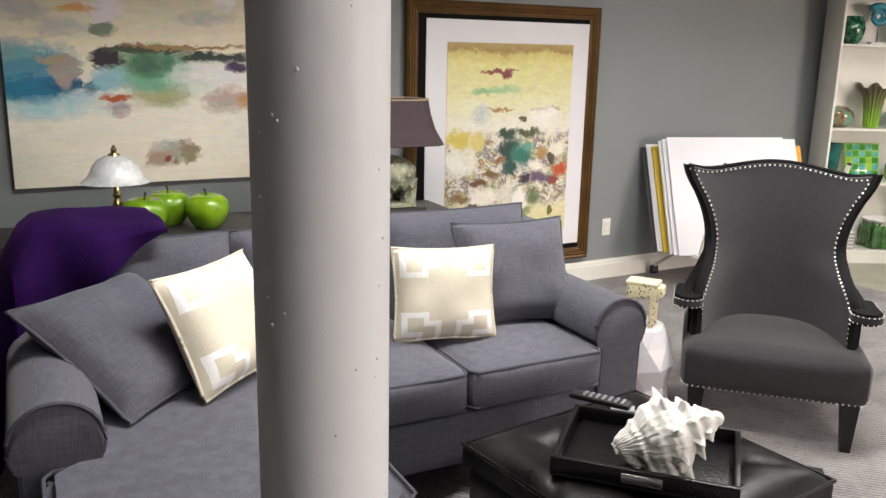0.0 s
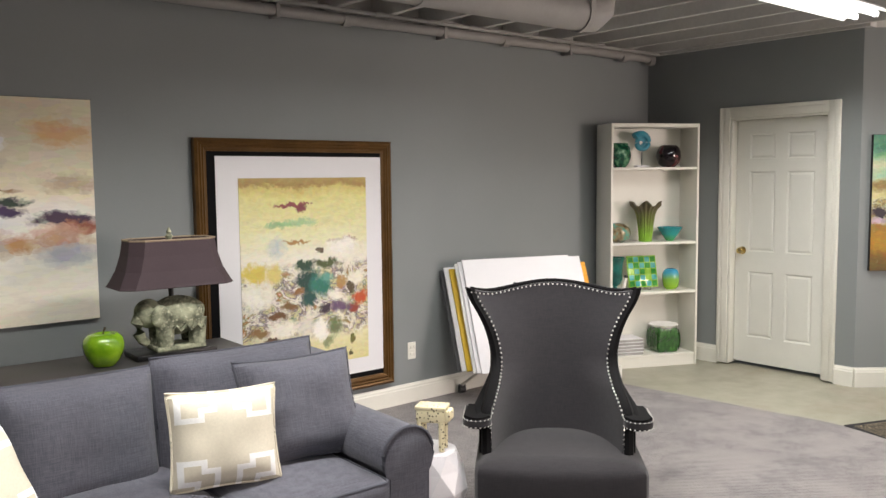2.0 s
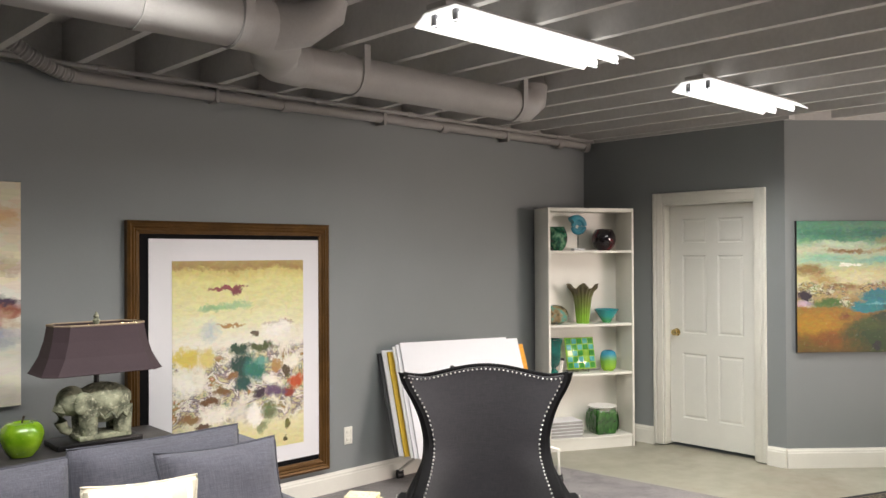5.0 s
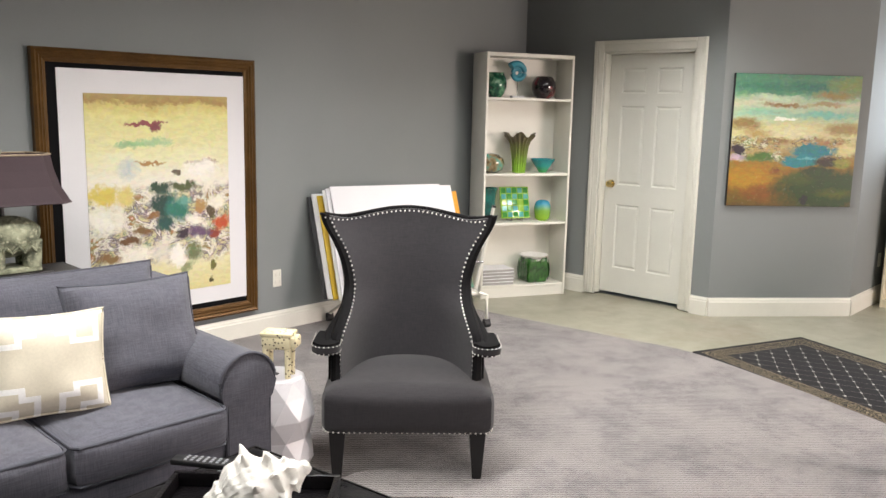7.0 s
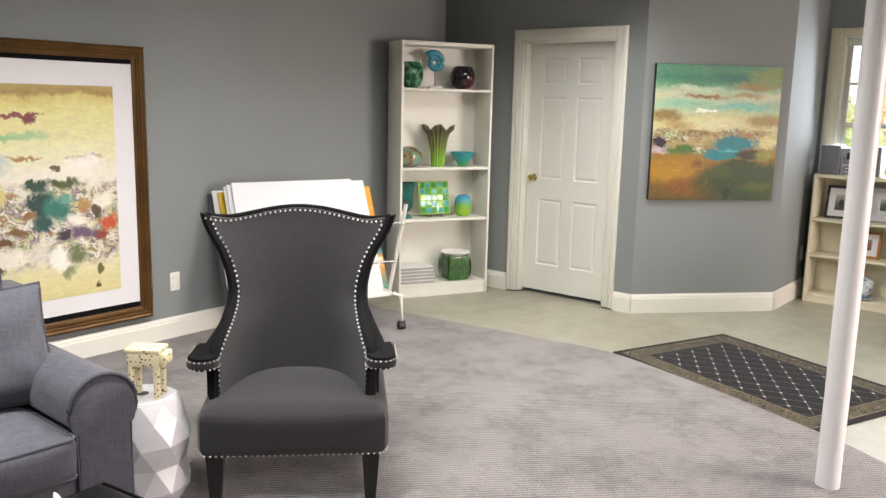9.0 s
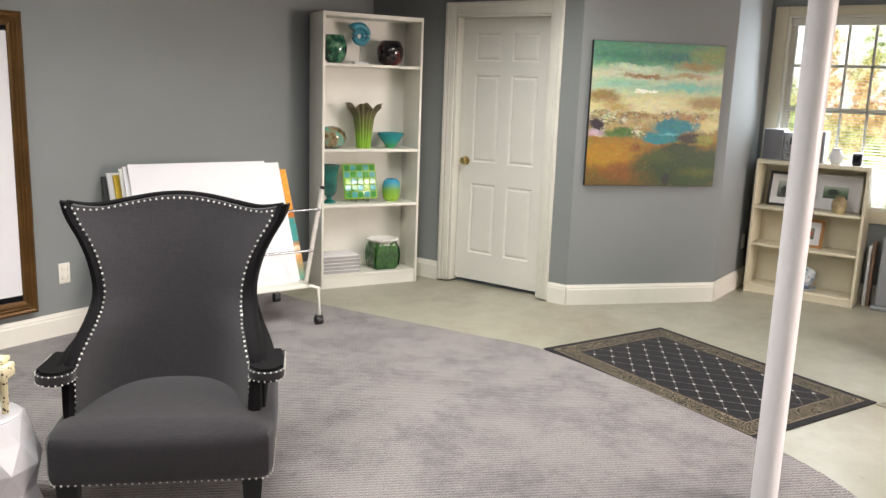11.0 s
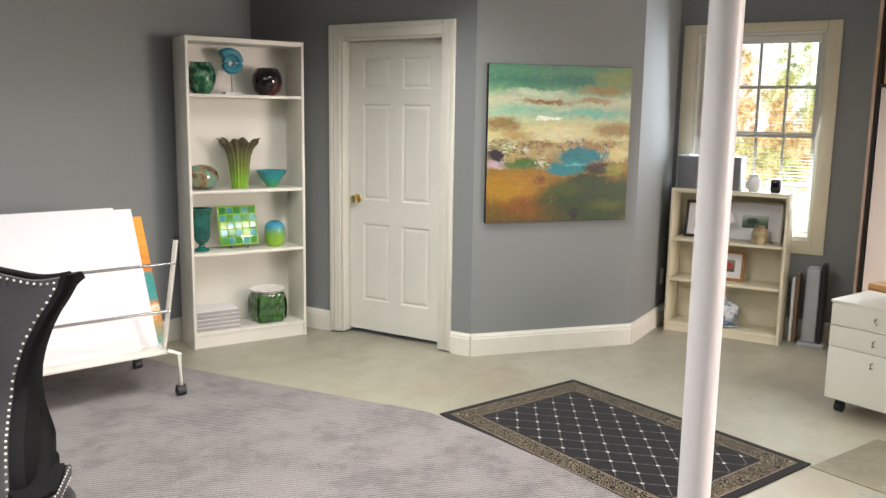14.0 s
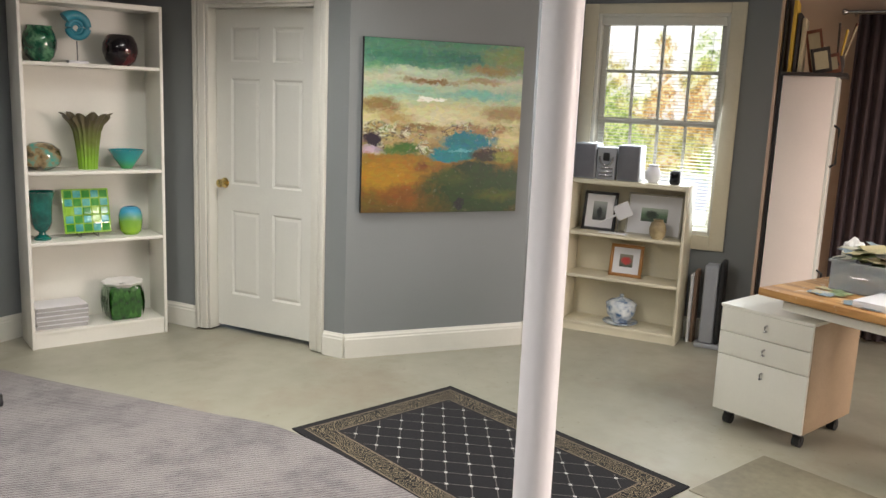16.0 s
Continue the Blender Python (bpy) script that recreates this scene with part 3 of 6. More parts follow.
# ---- pictures ----
def painted(name, stops, strokes, warp=0.25, texture=0.5, seed=0.0, chips=(), chip_v=(0.2, 0.5), rag=2.4, cover=0.455, dab=0.0, dabs=22.0, punch=1.0):
    """Abstract paint: bands from bottom to top, ragged patches (u, v, ru, rv, colour, softness), and a strip of broken colour chips."""
    M = Mat(name, "#ffffff", 0.5)
    tc = M.n("TexCoord")
    gen = M.n("Mapping")
    M.link(tc.outputs["Generated"], gen.inputs["Vector"])
    gen.inputs["Location"].default_value = (seed, 0, seed)
    gen.inputs["Scale"].default_value = (1, 0, 1)
    p = gen.outputs[0]

    def cn(scale, detail, bend=0.0, vec=None):
        nd = M.n("TexNoise")
        nd.inputs["Scale"].default_value, nd.inputs["Detail"].default_value, nd.inputs["Roughness"].default_value = scale, detail, 0.68
        nd.inputs["Distortion"].default_value = bend
        M.link(vec or p, nd.inputs["Vector"])
        return nd
    # palette-knife dabs: colour is taken partly from the middle of each ragged cell
    flat = M.n("Mapping")
    flat.inputs["Scale"].default_value = (1.0, 0.0, 1.7)
    M.link(tc.outputs["Generated"], flat.inputs["Vector"])
    wob = cn(9.0, 4.0)
    bent = M.n("VectorMath")
    bent.operation = 'MULTIPLY_ADD'
    M.link(wob.outputs["Color"], bent.inputs[0])
    bent.inputs[1].default_value = (0.10, 0.0, 0.10)
    M.link(flat.outputs[0], bent.inputs[2])
    cell = M.n("TexVoronoi")
    cell.inputs["Scale"].default_value = dabs
    M.link(bent.outputs[0], cell.inputs["Vector"])
    mid_of = M.n("SeparateXYZ")
    M.link(cell.outputs["Position"], mid_of.inputs[0])
    n1, n2, n3 = cn(4.0, 5.0, 0.6), cn(11.0, 8.0, 0.8), cn(30.0, 6.0, 0.5)
    sep = M.n("SeparateXYZ")
    M.link(tc.outputs["Generated"], sep.inputs[0])
    cols = []
    for nd in (n1, n2, n3):
        s = M.n("SeparateColor")
        M.link(nd.outputs["Color"], s.inputs[0])
        cols.append(s)

    def shifted(axis, k):
        a = sep.outputs[axis]
        if dab:
            m = M.math('SUBTRACT', mid_of.outputs[axis], 0.05)
            if axis == 2:
                m = M.math('DIVIDE', m, 1.7)
            a = M.math('MULTIPLY_ADD', M.math('SUBTRACT', m, a), dab, a)
        for s, w in zip(cols, (1.7, 1.2, 0.4)):
            a = M.math('MULTIPLY_ADD', s.outputs[k], warp * w, a)
        return M.math('SUBTRACT', a, warp * 3.3 / 2)
    U, V = shifted(0, 0), shifted(2, 1)
    c = M.ramp(V, stops)

    def broken(c, scale, cover, vec):
        f = cn(scale, 8.0, 0.7, vec).outputs["Fac"]
        n = len(chips)
        pal = M.ramp(f, [(0.30 + 0.40 * i / (n - 1), col) for i, col in enumerate(chips)])
        keep = M.ramp(cn(scale * 0.7, 7.0, 0.5).outputs["Fac"], [(1 - cover, 0.0), (1 - cover + 0.07, 1.0)])
        mid, half = (chip_v[0] + chip_v[1]) / 2, (chip_v[1] - chip_v[0]) / 2
        inside = M.ramp(M.math('DIVIDE', M.math('ABSOLUTE', M.math('SUBTRACT', V, mid)), half), [(0.75, 1.0), (1.0, 0.0)])
        return M.mix(M.math('MULTIPLY', keep, inside), c, pal)
    sm = M.n("Mapping")
    sm.inputs["Scale"].default_value = (1.0, 1.0, 1.9)
    M.link(p, sm.inputs["Vector"])
    if chips:
        c = broken(c, 5.0, 0.56, sm.outputs[0])
    for k, (u, v, ru, rv, col, sf) in enumerate(strokes):
        du = M.math('DIVIDE', M.math('SUBTRACT', U, u), ru * 1.2)
        dv = M.math('DIVIDE', M.math('SUBTRACT', V, v), rv * 1.2)
        d = M.math('ADD', M.math('MULTIPLY', du, du), M.math('MULTIPLY', dv, dv))
        d = M.math('SUBTRACT', M.math('MULTIPLY_ADD', cols[1 + k % 2].outputs[(k // 2) % 3], rag, d), rag * 0.48)
        m = M.ramp(d, [(max(0.05, 0.95 - sf * 0.75), 1.0), (1.0, 0.0)])
        c = M.mix(m, c, col)
    if chips:
        c = broken(c, 9.0, cover, sm.outputs[0])
    streak = M.n("Mapping")
    streak.inputs["Scale"].default_value = (7, 1, 26)
    M.link(p, streak.inputs["Vector"])
    st = cn(1.6, 7.0, 1.0, streak.outputs[0]).outputs["Fac"]
    c = M.mix(1.0, c, M.ramp(st, [(0.30, 1 - 0.34 * texture), (0.6, 1.0)]), 'MULTIPLY')
    c = M.mix(0.22 * texture, c, n2.outputs["Color"], 'SOFT_LIGHT')
    if dab:
        c = M.mix(0.30 * dab, c, cell.outputs["Color"], 'SOFT_LIGHT')
    blot = n3.outputs["Fac"]
    c = M.mix(M.math('MULTIPLY', M.ramp(blot, [(0.60, 0.0), (0.66, 1.0)]), 0.12 * texture), c, "#f2ebd6")
    c = M.mix(M.math('MULTIPLY', M.ramp(blot, [(0.32, 1.0), (0.38, 0.0)]), 0.35 * texture), c, "#4b3d2a")
    hs = M.n("HueSaturation")
    hs.inputs["Saturation"].default_value = punch
    M.link(c, hs.inputs["Color"])
    M.link(hs.outputs[0], M.b.inputs["Base Color"])
    M.bump(M.math('ADD', st, blot), 0.25, 0.002)
    return M.m


def picture_canvas(name, w, h, depth, m, front, edge_mat, label):
    root = thing(name, m, label, "painting")
    part("stretcher", box(B(), 0, w, 0.003, depth, 0, h, 0.002), edge_mat, root)
    part("painted_face", box(B(), 0.002, w - 0.002, 0, 0.003, 0.002, h - 0.002), front, root, smooth=False)
    return root


PAINT_A = painted("abstract_cream_teal", [(0.0, "#eae3d0"), (0.28, "#ede8d9"), (0.50, "#e6e2d8"), (0.58, "#e8dec2"), (0.64, "#ddd3b8"), (0.78, "#c9c0a6"), (1.0, "#cbbfa4")], [
    (0.10, 0.40, 0.20, 0.12, "#a9cfd4", 1.25), (0.07, 0.50, 0.15, 0.10, "#4f8fa5", 1.0), (0.06, 0.41, 0.13, 0.05, "#157296", 1.0), (0.20, 0.43, 0.10, 0.035, "#12587a", 1.0), (0.02, 0.55, 0.06, 0.04, "#7aa4a8", 1.1), (0.14, 0.53, 0.06, 0.02, "#a9977c", 0.9),
    (0.44, 0.50, 0.17, 0.10, "#4f8f6c", 1.1), (0.48, 0.44, 0.14, 0.07, "#6fb08c", 1.25), (0.42, 0.52, 0.07, 0.06, "#3f6a50", 1.1), (0.47, 0.37, 0.10, 0.05, "#a8a878", 1.25), (0.31, 0.45, 0.06, 0.05, "#8fbfc8", 1.0),
    (0.29, 0.535, 0.05, 0.045, "#231a24", 0.7), (0.42, 0.575, 0.14, 0.018, "#3f4a34", 0.7), (0.66, 0.545, 0.14, 0.025, "#22352b", 0.8), (0.55, 0.59, 0.2, 0.010, "#9a7a4a", 0.6), (0.18, 0.475, 0.045, 0.06, "#a39a90", 0.5), (0.24, 0.475, 0.016, 0.05, "#e4dcc6", 0.4),
    (0.33, 0.375, 0.05, 0.018, "#b5551c", 0.8), (0.33, 0.33, 0.05, 0.03, "#a89c9c", 1.1), (0.62, 0.46, 0.14, 0.07, "#e0e0dc", 1.2), (0.72, 0.50, 0.05, 0.025, "#3a2450", 0.8), (0.68, 0.35, 0.07, 0.06, "#b8a898", 1.0), (0.76, 0.36, 0.04, 0.04, "#c08a58", 1.0), (0.90, 0.46, 0.12, 0.03, "#3d2440", 0.9), (0.95, 0.42, 0.08, 0.03, "#8a4a3a", 0.9), (0.88, 0.38, 0.12, 0.06, "#c39a80", 1.1), (0.90, 0.30, 0.10, 0.05, "#b0b4bc", 1.1), (0.93, 0.62, 0.10, 0.05, "#b9a68c", 1.1), (0.90, 0.85, 0.12, 0.06, "#c8a070", 1.1),
    (0.50, 0.13, 0.08, 0.05, "#a3a698", 1.1), (0.45, 0.10, 0.06, 0.04, "#a8957c", 1.0), (0.55, 0.12, 0.03, 0.05, "#8c8262", 0.8), (0.48, 0.10, 0.02, 0.012, "#8a3c34", 0.6),
    (0.30, 0.72, 0.05, 0.07, "#d6cfd4", 0.9), (0.29, 0.65, 0.05, 0.035, "#6f7a66", 0.9), (0.06, 0.72, 0.09, 0.05, "#b0a8a4", 1.1), (0.22, 0.735, 0.06, 0.016, "#c79a58", 0.8), (0.17, 0.66, 0.08, 0.04, "#bcb6b0", 1.1), (0.62, 0.71, 0.10, 0.03, "#b4b0a8", 1.1), (0.68, 0.80, 0.05, 0.05, "#d8d4d4", 1.0)], 0.05, 0.32, 0.3, rag=1.2, dab=0.4, dabs=22.0)
PAINT_B = painted("abstract_watercolour", [(0.0, "#d9cf92"), (0.12, "#ddd5a4"), (0.26, "#e6e0cc"), (0.58, "#e9e4d4"), (0.70, "#e2dfb0"), (0.90, "#ddd68e"), (0.945, "#d2c274"), (0.965, "#a8884c"), (1.0, "#b09a5c")], [
    (0.40, 0.872, 0.13, 0.012, "#8c4a48", 0.6), (0.45, 0.85, 0.035, 0.02, "#7e3c42", 0.6), (0.30, 0.765, 0.12, 0.018, "#9cc08a", 0.9), (0.45, 0.775, 0.14, 0.022, "#a9c894", 1.0), (0.20, 0.70, 0.12, 0.03, "#e4e6c0", 1.2), (0.72, 0.70, 0.16, 0.04, "#e6e4b8", 1.2),
    (0.27, 0.64, 0.08, 0.05, "#c2ccc8", 1.2), (0.42, 0.665, 0.10, 0.010, "#b0884e", 0.8), (0.80, 0.66, 0.14, 0.012, "#a58a62", 0.9), (0.78, 0.63, 0.14, 0.045, "#f1ede2", 1.0), (0.60, 0.61, 0.03, 0.014, "#6a5a48", 0.6), (0.10, 0.52, 0.11, 0.055, "#d6c25c", 0.9), (0.24, 0.50, 0.05, 0.06, "#d9c878", 1.0),
    (0.66, 0.545, 0.13, 0.022, "#4f5a34", 0.9), (0.48, 0.535, 0.07, 0.025, "#2c4a36", 0.8), (0.50, 0.46, 0.08, 0.07, "#17423a", 0.8), (0.60, 0.43, 0.09, 0.08, "#257264", 0.9), (0.66, 0.47, 0.05, 0.035, "#5fa08e", 1.1), (0.50, 0.36, 0.06, 0.04, "#1d4f48", 0.9),
    (0.78, 0.44, 0.05, 0.04, "#b08a54", 0.8), (0.90, 0.46, 0.07, 0.04, "#ece6d6", 0.9), (0.86, 0.41, 0.03, 0.03, "#564a30", 0.7), (0.72, 0.37, 0.07, 0.03, "#ede8da", 0.9), (0.94, 0.345, 0.07, 0.045, "#bf5226", 0.8), (0.87, 0.30, 0.05, 0.025, "#8f3a2a", 0.8), (0.76, 0.305, 0.09, 0.035, "#66506a", 1.0), (0.64, 0.30, 0.05, 0.03, "#3a2c3a", 0.7),
    (0.10, 0.38, 0.13, 0.06, "#f0ecdf", 1.1), (0.36, 0.33, 0.08, 0.02, "#7a5a34", 0.9), (0.25, 0.285, 0.09, 0.02, "#6b4a2a", 0.8), (0.42, 0.40, 0.05, 0.02, "#8a6438", 0.8), (0.30, 0.22, 0.14, 0.05, "#efe9da", 1.0), (0.12, 0.215, 0.08, 0.025, "#8a6a42", 0.9), (0.22, 0.17, 0.05, 0.02, "#5a4432", 0.7), (0.48, 0.22, 0.07, 0.06, "#dcd6c8", 1.1), (0.60, 0.20, 0.06, 0.06, "#f2eee4", 0.9),
    (0.72, 0.21, 0.06, 0.05, "#69764e", 0.9), (0.66, 0.13, 0.05, 0.03, "#8c9268", 0.9), (0.08, 0.085, 0.10, 0.05, "#533453", 0.9), (0.22, 0.09, 0.07, 0.03, "#a890a8", 1.0), (0.87, 0.125, 0.03, 0.025, "#6a6632", 0.6), (0.85, 0.05, 0.022, 0.018, "#4f4826", 0.6)], 0.055, 0.40, 1.7,
    ("#7a5c36", "#ece6d6", "#4d6f58", "#ddd2a0", "#5f5060", "#f0eadc", "#8a8050", "#b4744a", "#e8e0cc"), (0.14, 0.56), rag=1.8, cover=0.36, dab=0.35, dabs=34.0)
PAINT_C = painted("abstract_lagoon", [(0.0, "#5a4612"), (0.16, "#7d5a1a"), (0.33, "#8f6c26"), (0.42, "#948458"), (0.52, "#c6bf8c"), (0.62, "#cdc998"), (0.69, "#9fbfa4"), (0.78, "#c3c8a8"), (0.85, "#6f9f80"), (1.0, "#477f64")], [
    (0.25, 0.90, 0.30, 0.06, "#3a7a62", 1.25), (0.60, 0.91, 0.20, 0.05, "#2f7060", 1.25), (0.90, 0.93, 0.18, 0.08, "#7d8a52", 1.25), (0.80, 0.85, 0.18, 0.035, "#8f7f50", 1.1), (0.35, 0.82, 0.22, 0.03, "#bcd0b4", 1.25), (0.40, 0.765, 0.18, 0.018, "#86683f", 1.0), (0.72, 0.78, 0.16, 0.02, "#a3906a", 1.1),
    (0.72, 0.70, 0.24, 0.03, "#7fbcab", 1.2), (0.25, 0.71, 0.18, 0.025, "#8fc0a8", 1.2), (0.42, 0.665, 0.10, 0.010, "#f0f0e6", 0.7), (0.10, 0.62, 0.14, 0.045, "#8c7648", 1.0), (0.22, 0.56, 0.14, 0.03, "#a8935c", 1.1), (0.88, 0.60, 0.14, 0.05, "#9c8658", 1.0), (0.50, 0.56, 0.20, 0.05, "#d8d4ac", 1.2),
    (0.35, 0.50, 0.16, 0.03, "#8a6c44", 1.0), (0.75, 0.49, 0.16, 0.03, "#a07a58", 1.0), (0.92, 0.44, 0.09, 0.05, "#cfc890", 1.0), (0.30, 0.43, 0.16, 0.035, "#b09a68", 0.9), (0.06, 0.44, 0.065, 0.045, "#1d1022", 0.6), (0.06, 0.375, 0.08, 0.022, "#b9a0b4", 0.9), (0.25, 0.375, 0.16, 0.035, "#3f6628", 1.0),
    (0.66, 0.43, 0.17, 0.05, "#0f7480", 0.6), (0.56, 0.35, 0.15, 0.05, "#107a84", 0.6), (0.62, 0.375, 0.09, 0.006, "#58a6ac", 0.9), (0.80, 0.35, 0.12, 0.04, "#2c2218", 0.7), (0.72, 0.27, 0.13, 0.035, "#1c0f12", 0.6), (0.90, 0.34, 0.07, 0.035, "#8c8c3e", 0.9), (0.36, 0.27, 0.06, 0.03, "#6a3a1c", 0.9),
    (0.15, 0.22, 0.24, 0.10, "#a67c26", 1.25), (0.26, 0.10, 0.16, 0.07, "#7a4c16", 1.25), (0.78, 0.13, 0.40, 0.18, "#1f3a0c", 0.75), (0.86, 0.10, 0.16, 0.04, "#4c5414", 1.2), (0.55, 0.20, 0.14, 0.05, "#3a4a14", 1.2), (0.62, 0.05, 0.025, 0.04, "#141a1c", 0.5)], 0.05, 0.6, 2.9, ("#d6d0a0", "#6a4a28", "#c2b078", "#3a2c22", "#dcd8bc", "#5a7436", "#9a6438", "#d0c8a0"), (0.34, 0.54), rag=1.3, cover=0.46, dab=0.45, dabs=30.0, punch=1.05)
EDGE_DARK = plain("dark_canvas_edge", "#3b362f", 0.8)
EDGE_BLACK = plain("black_canvas_edge", "#17161a", 0.7)
picture_canvas("abstract_painting", 1.507, 1.15, 0.035, pose(0.318, 4.608, 0.85), PAINT_A, EDGE_DARK, "large cream and teal abstract canvas hung on the grey wall")
c45 = math.degrees(math.atan2(-0.775, 0.875))
picture_canvas("abstract_painting", 0.997, 0.993, 0.032, pose(6.692, 2.702, 0.862, 0, 0, c45), PAINT_C, EDGE_BLACK, "square green and gold abstract landscape canvas on the angled wall")


def framed_print():
    W, H = 1.382, 1.64
    root = thing("framed_print", pose(2.376, 4.640, 0.178), "large abstract print in a ribbed gold frame with a white mat", "framed picture")
    gold = Mat("antique_gold", "#6f5029", 0.4, 0.5).vary(6, 90, 0.35, 0.3, 0.002).m
    blackm = matt(plain("black_liner", "#0b0b0d", 0.8))
    rib = [(0.0, 0.0), (0.0, -0.040), (0.014, -0.050), (0.026, -0.042), (0.034, -0.047), (0.044, -0.038), (0.052, -0.042), (0.062, -0.032), (0.075, -0.026), (0.075, 0.0)]
    for sx, sz, L, rot in ((0, 0, W, 0), (W, 0, H, 90), (W, H, W, 180), (0, H, H, 270)):
        b = B()
        e = [[b.verts.new((x, y, o)) for o, y in rib] for x in (0, 1)]
        for i, (o, y) in enumerate(rib):
            e[0][i].co.x, e[1][i].co.x = o, L - o
        n = len(rib)
        for i in range(n - 1):
            b.faces.new((e[0][i], e[0][i + 1], e[1][i + 1], e[1][i]))
        r = part("frame_rail", b, gold, root, smooth=False)
        r.matrix_local = Matrix.Translation((sx, 0, sz)) @ Matrix.Rotation(radians(-rot), 4, 'Y')
    part("liner", box(B(), 0.07, W - 0.07, -0.016, -0.004, 0.075, H - 0.075), blackm, root, smooth=False)
    part("mat_board", box(B(), 0.132, W - 0.072, -0.020, -0.0165, 0.108, H - 0.103), CARD, root, smooth=False)
    part("print", box(B(), 0.272, W - 0.199, -0.024, -0.0205, 0.21, H - 0.234), PAINT_B, root, smooth=False)


framed_print()
b = thing("wall_outlet", pose(3.945, 4.646, 0.365), "white duplex wall outlet plate", "outlet", kind="")
part("plate", box(B(), -0.035, 0.035, -0.006, 0, -0.06, 0.06, 0.003), WHITE, b)
for dz in (-0.026, 0.026):
    part("socket", box(B(), -0.017, 0.017, -0.009, -0.0065, dz - 0.014, dz + 0.014, 0.004), MELAMINE, b)
b = thing("wall_outlet", pose(8.22, 2.0, 0.36), "white outlet plate on the short wall", "outlet")
part("plate", box(B(), -0.035, 0.035, -0.006, 0, -0.06, 0.06, 0.003), WHITE, b)

# ---- sofa corner ----
def sofa():
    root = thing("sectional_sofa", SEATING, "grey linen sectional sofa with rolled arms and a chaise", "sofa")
    part("base", soft(B(), 0.50, 2.19, 2.43, 3.28, 0.09, 0.31, 0.02), SOFA, root)
    part("chaise_base", soft(B(), 0.40, 1.14, 1.76, 2.50, 0.09, 0.30, 0.02), SOFA, root)
    part("back_frame", soft(B(), 0.33, 2.38, 3.10, 3.36, 0.09, 0.80, 0.05, cuts=10), SOFA, root)

    def cushion(name, x0, x1, y0, y1, z0, z1):
        c = part(name, soft(B(), x0, x1, y0, y1, z0, z1, 0.035, 0.022, 12, 0.004), SOFA, root)
        for z in (z1 - 0.012, z0 + 0.012):
            o = 0.006
            pts = [(x0 + o, y0 + o, z), (x1 - o, y0 + o, z), (x1 - o, y1 - o, z), (x0 + o, y1 - o, z)]
            rp = []
            for i in range(4):
                a, d = Vector(pts[i]), Vector(pts[(i + 1) % 4])
                for s in range(10):
                    f = 0.03 + 0.94 * s / 9
                    rp.append(a.lerp(d, f))
            part("piping", sweep(B(), rp, 0.0055, 6, True), PIPING, c)

    cushion("seat_cushion", 1.635, 2.165, 2.385, 3.12, 0.31, 0.465)
    cushion("seat_cushion", 1.10, 1.63, 2.385, 3.12, 0.31, 0.465)
    for x0, x1 in ((0.52, 1.02), (1.03, 1.575), (1.585, 2.235)):
        w = x1 - x0
        c = part("back_cushion", pillow(B(), w * 1.03, 0.50, 0.26, 0.03, 18, x0 * 7), SOFA, root)
        c.matrix_local = pose((x0 + x1) / 2, 3.02, 0.388 if x0 > 1.5 else 0.362, -9)
        part("piping", sweep(B(), pillow_rim(w * 1.03, 0.50, 0.03), 0.0055, 6, True), PIPING, c)
    # chaise cushion, with an ear in front of the arm
    b = B()
    out = [(0.53, 3.1), (0.53, 2.27), (0.39, 2.25), (0.37, 2.22), (0.37, 1.80), (0.42, 1.73), (1.10, 1.73), (1.16, 1.79), (1.15, 2.37), (1.095, 2.39), (1.095, 3.1)]
    prism(b, out, 0.30, 0.462)
    bmesh.ops.bevel(b, geom=[e for e in b.edges], offset=0.028, segments=3, affect='EDGES')
    ch = part("chaise_cushion", b, SOFA, root)
    for z in (0.452, 0.312):
        part("piping", sweep(B(), [(x * 0.992 + 0.006, y * 0.992 + 0.017, z) for x, y in out], 0.0055, 6, True), PIPING, ch)
    # rolled arms
    for xc, s, front in ((2.262, 1, 2.42), (0.41, -1, 2.26)):
        b = B()
        prof = []
        for i in range(15):
            a = math.pi * (1.12 - 1.24 * i / 14)
            prof.append((0.113 * math.cos(a), 0.52 + 0.113 * math.sin(a)))
        prof = [(-0.088, 0.09), (-0.088, 0.47)] + prof + [(0.088, 0.46), (0.088, 0.09)]
        ys = [front, front + 0.015, front + 0.25, front + 0.5, 3.12, 3.30]
        rings = []
        for i, y in enumerate(ys):
            k = 0.94 if i == 0 else 1.0
            rings.append([b.verts.new((xc + x * k, y, 0.09 + (z - 0.09) * (k if z > 0.3 else 1))) for x, z in prof])
        n = len(prof)
        for r0, r1 in zip(rings, rings[1:]):
            for i in range(n):
                b.faces.new((r0[i], r0[(i + 1) % n], r1[(i + 1) % n], r1[i]))
        b.faces.new(rings[0])
        b.faces.new(rings[-1][::-1])
        arm = part("arm", b, SOFA, root)
        part("piping", sweep(B(), [(xc + x * 0.985, front + 0.006, z) for x, z in prof], 0.006, 6), PIPING, arm)
    for x, y in ((0.46, 1.82), (1.08, 1.82), (2.3, 2.5), (2.3, 3.28), (0.40, 3.28), (1.2, 2.5)):
        part("leg", lathe(B(), [(0.022, 0.0), (0.032, 0.10)], 12, at=(x, y, 0)), BLACKWOOD, root)


sofa()


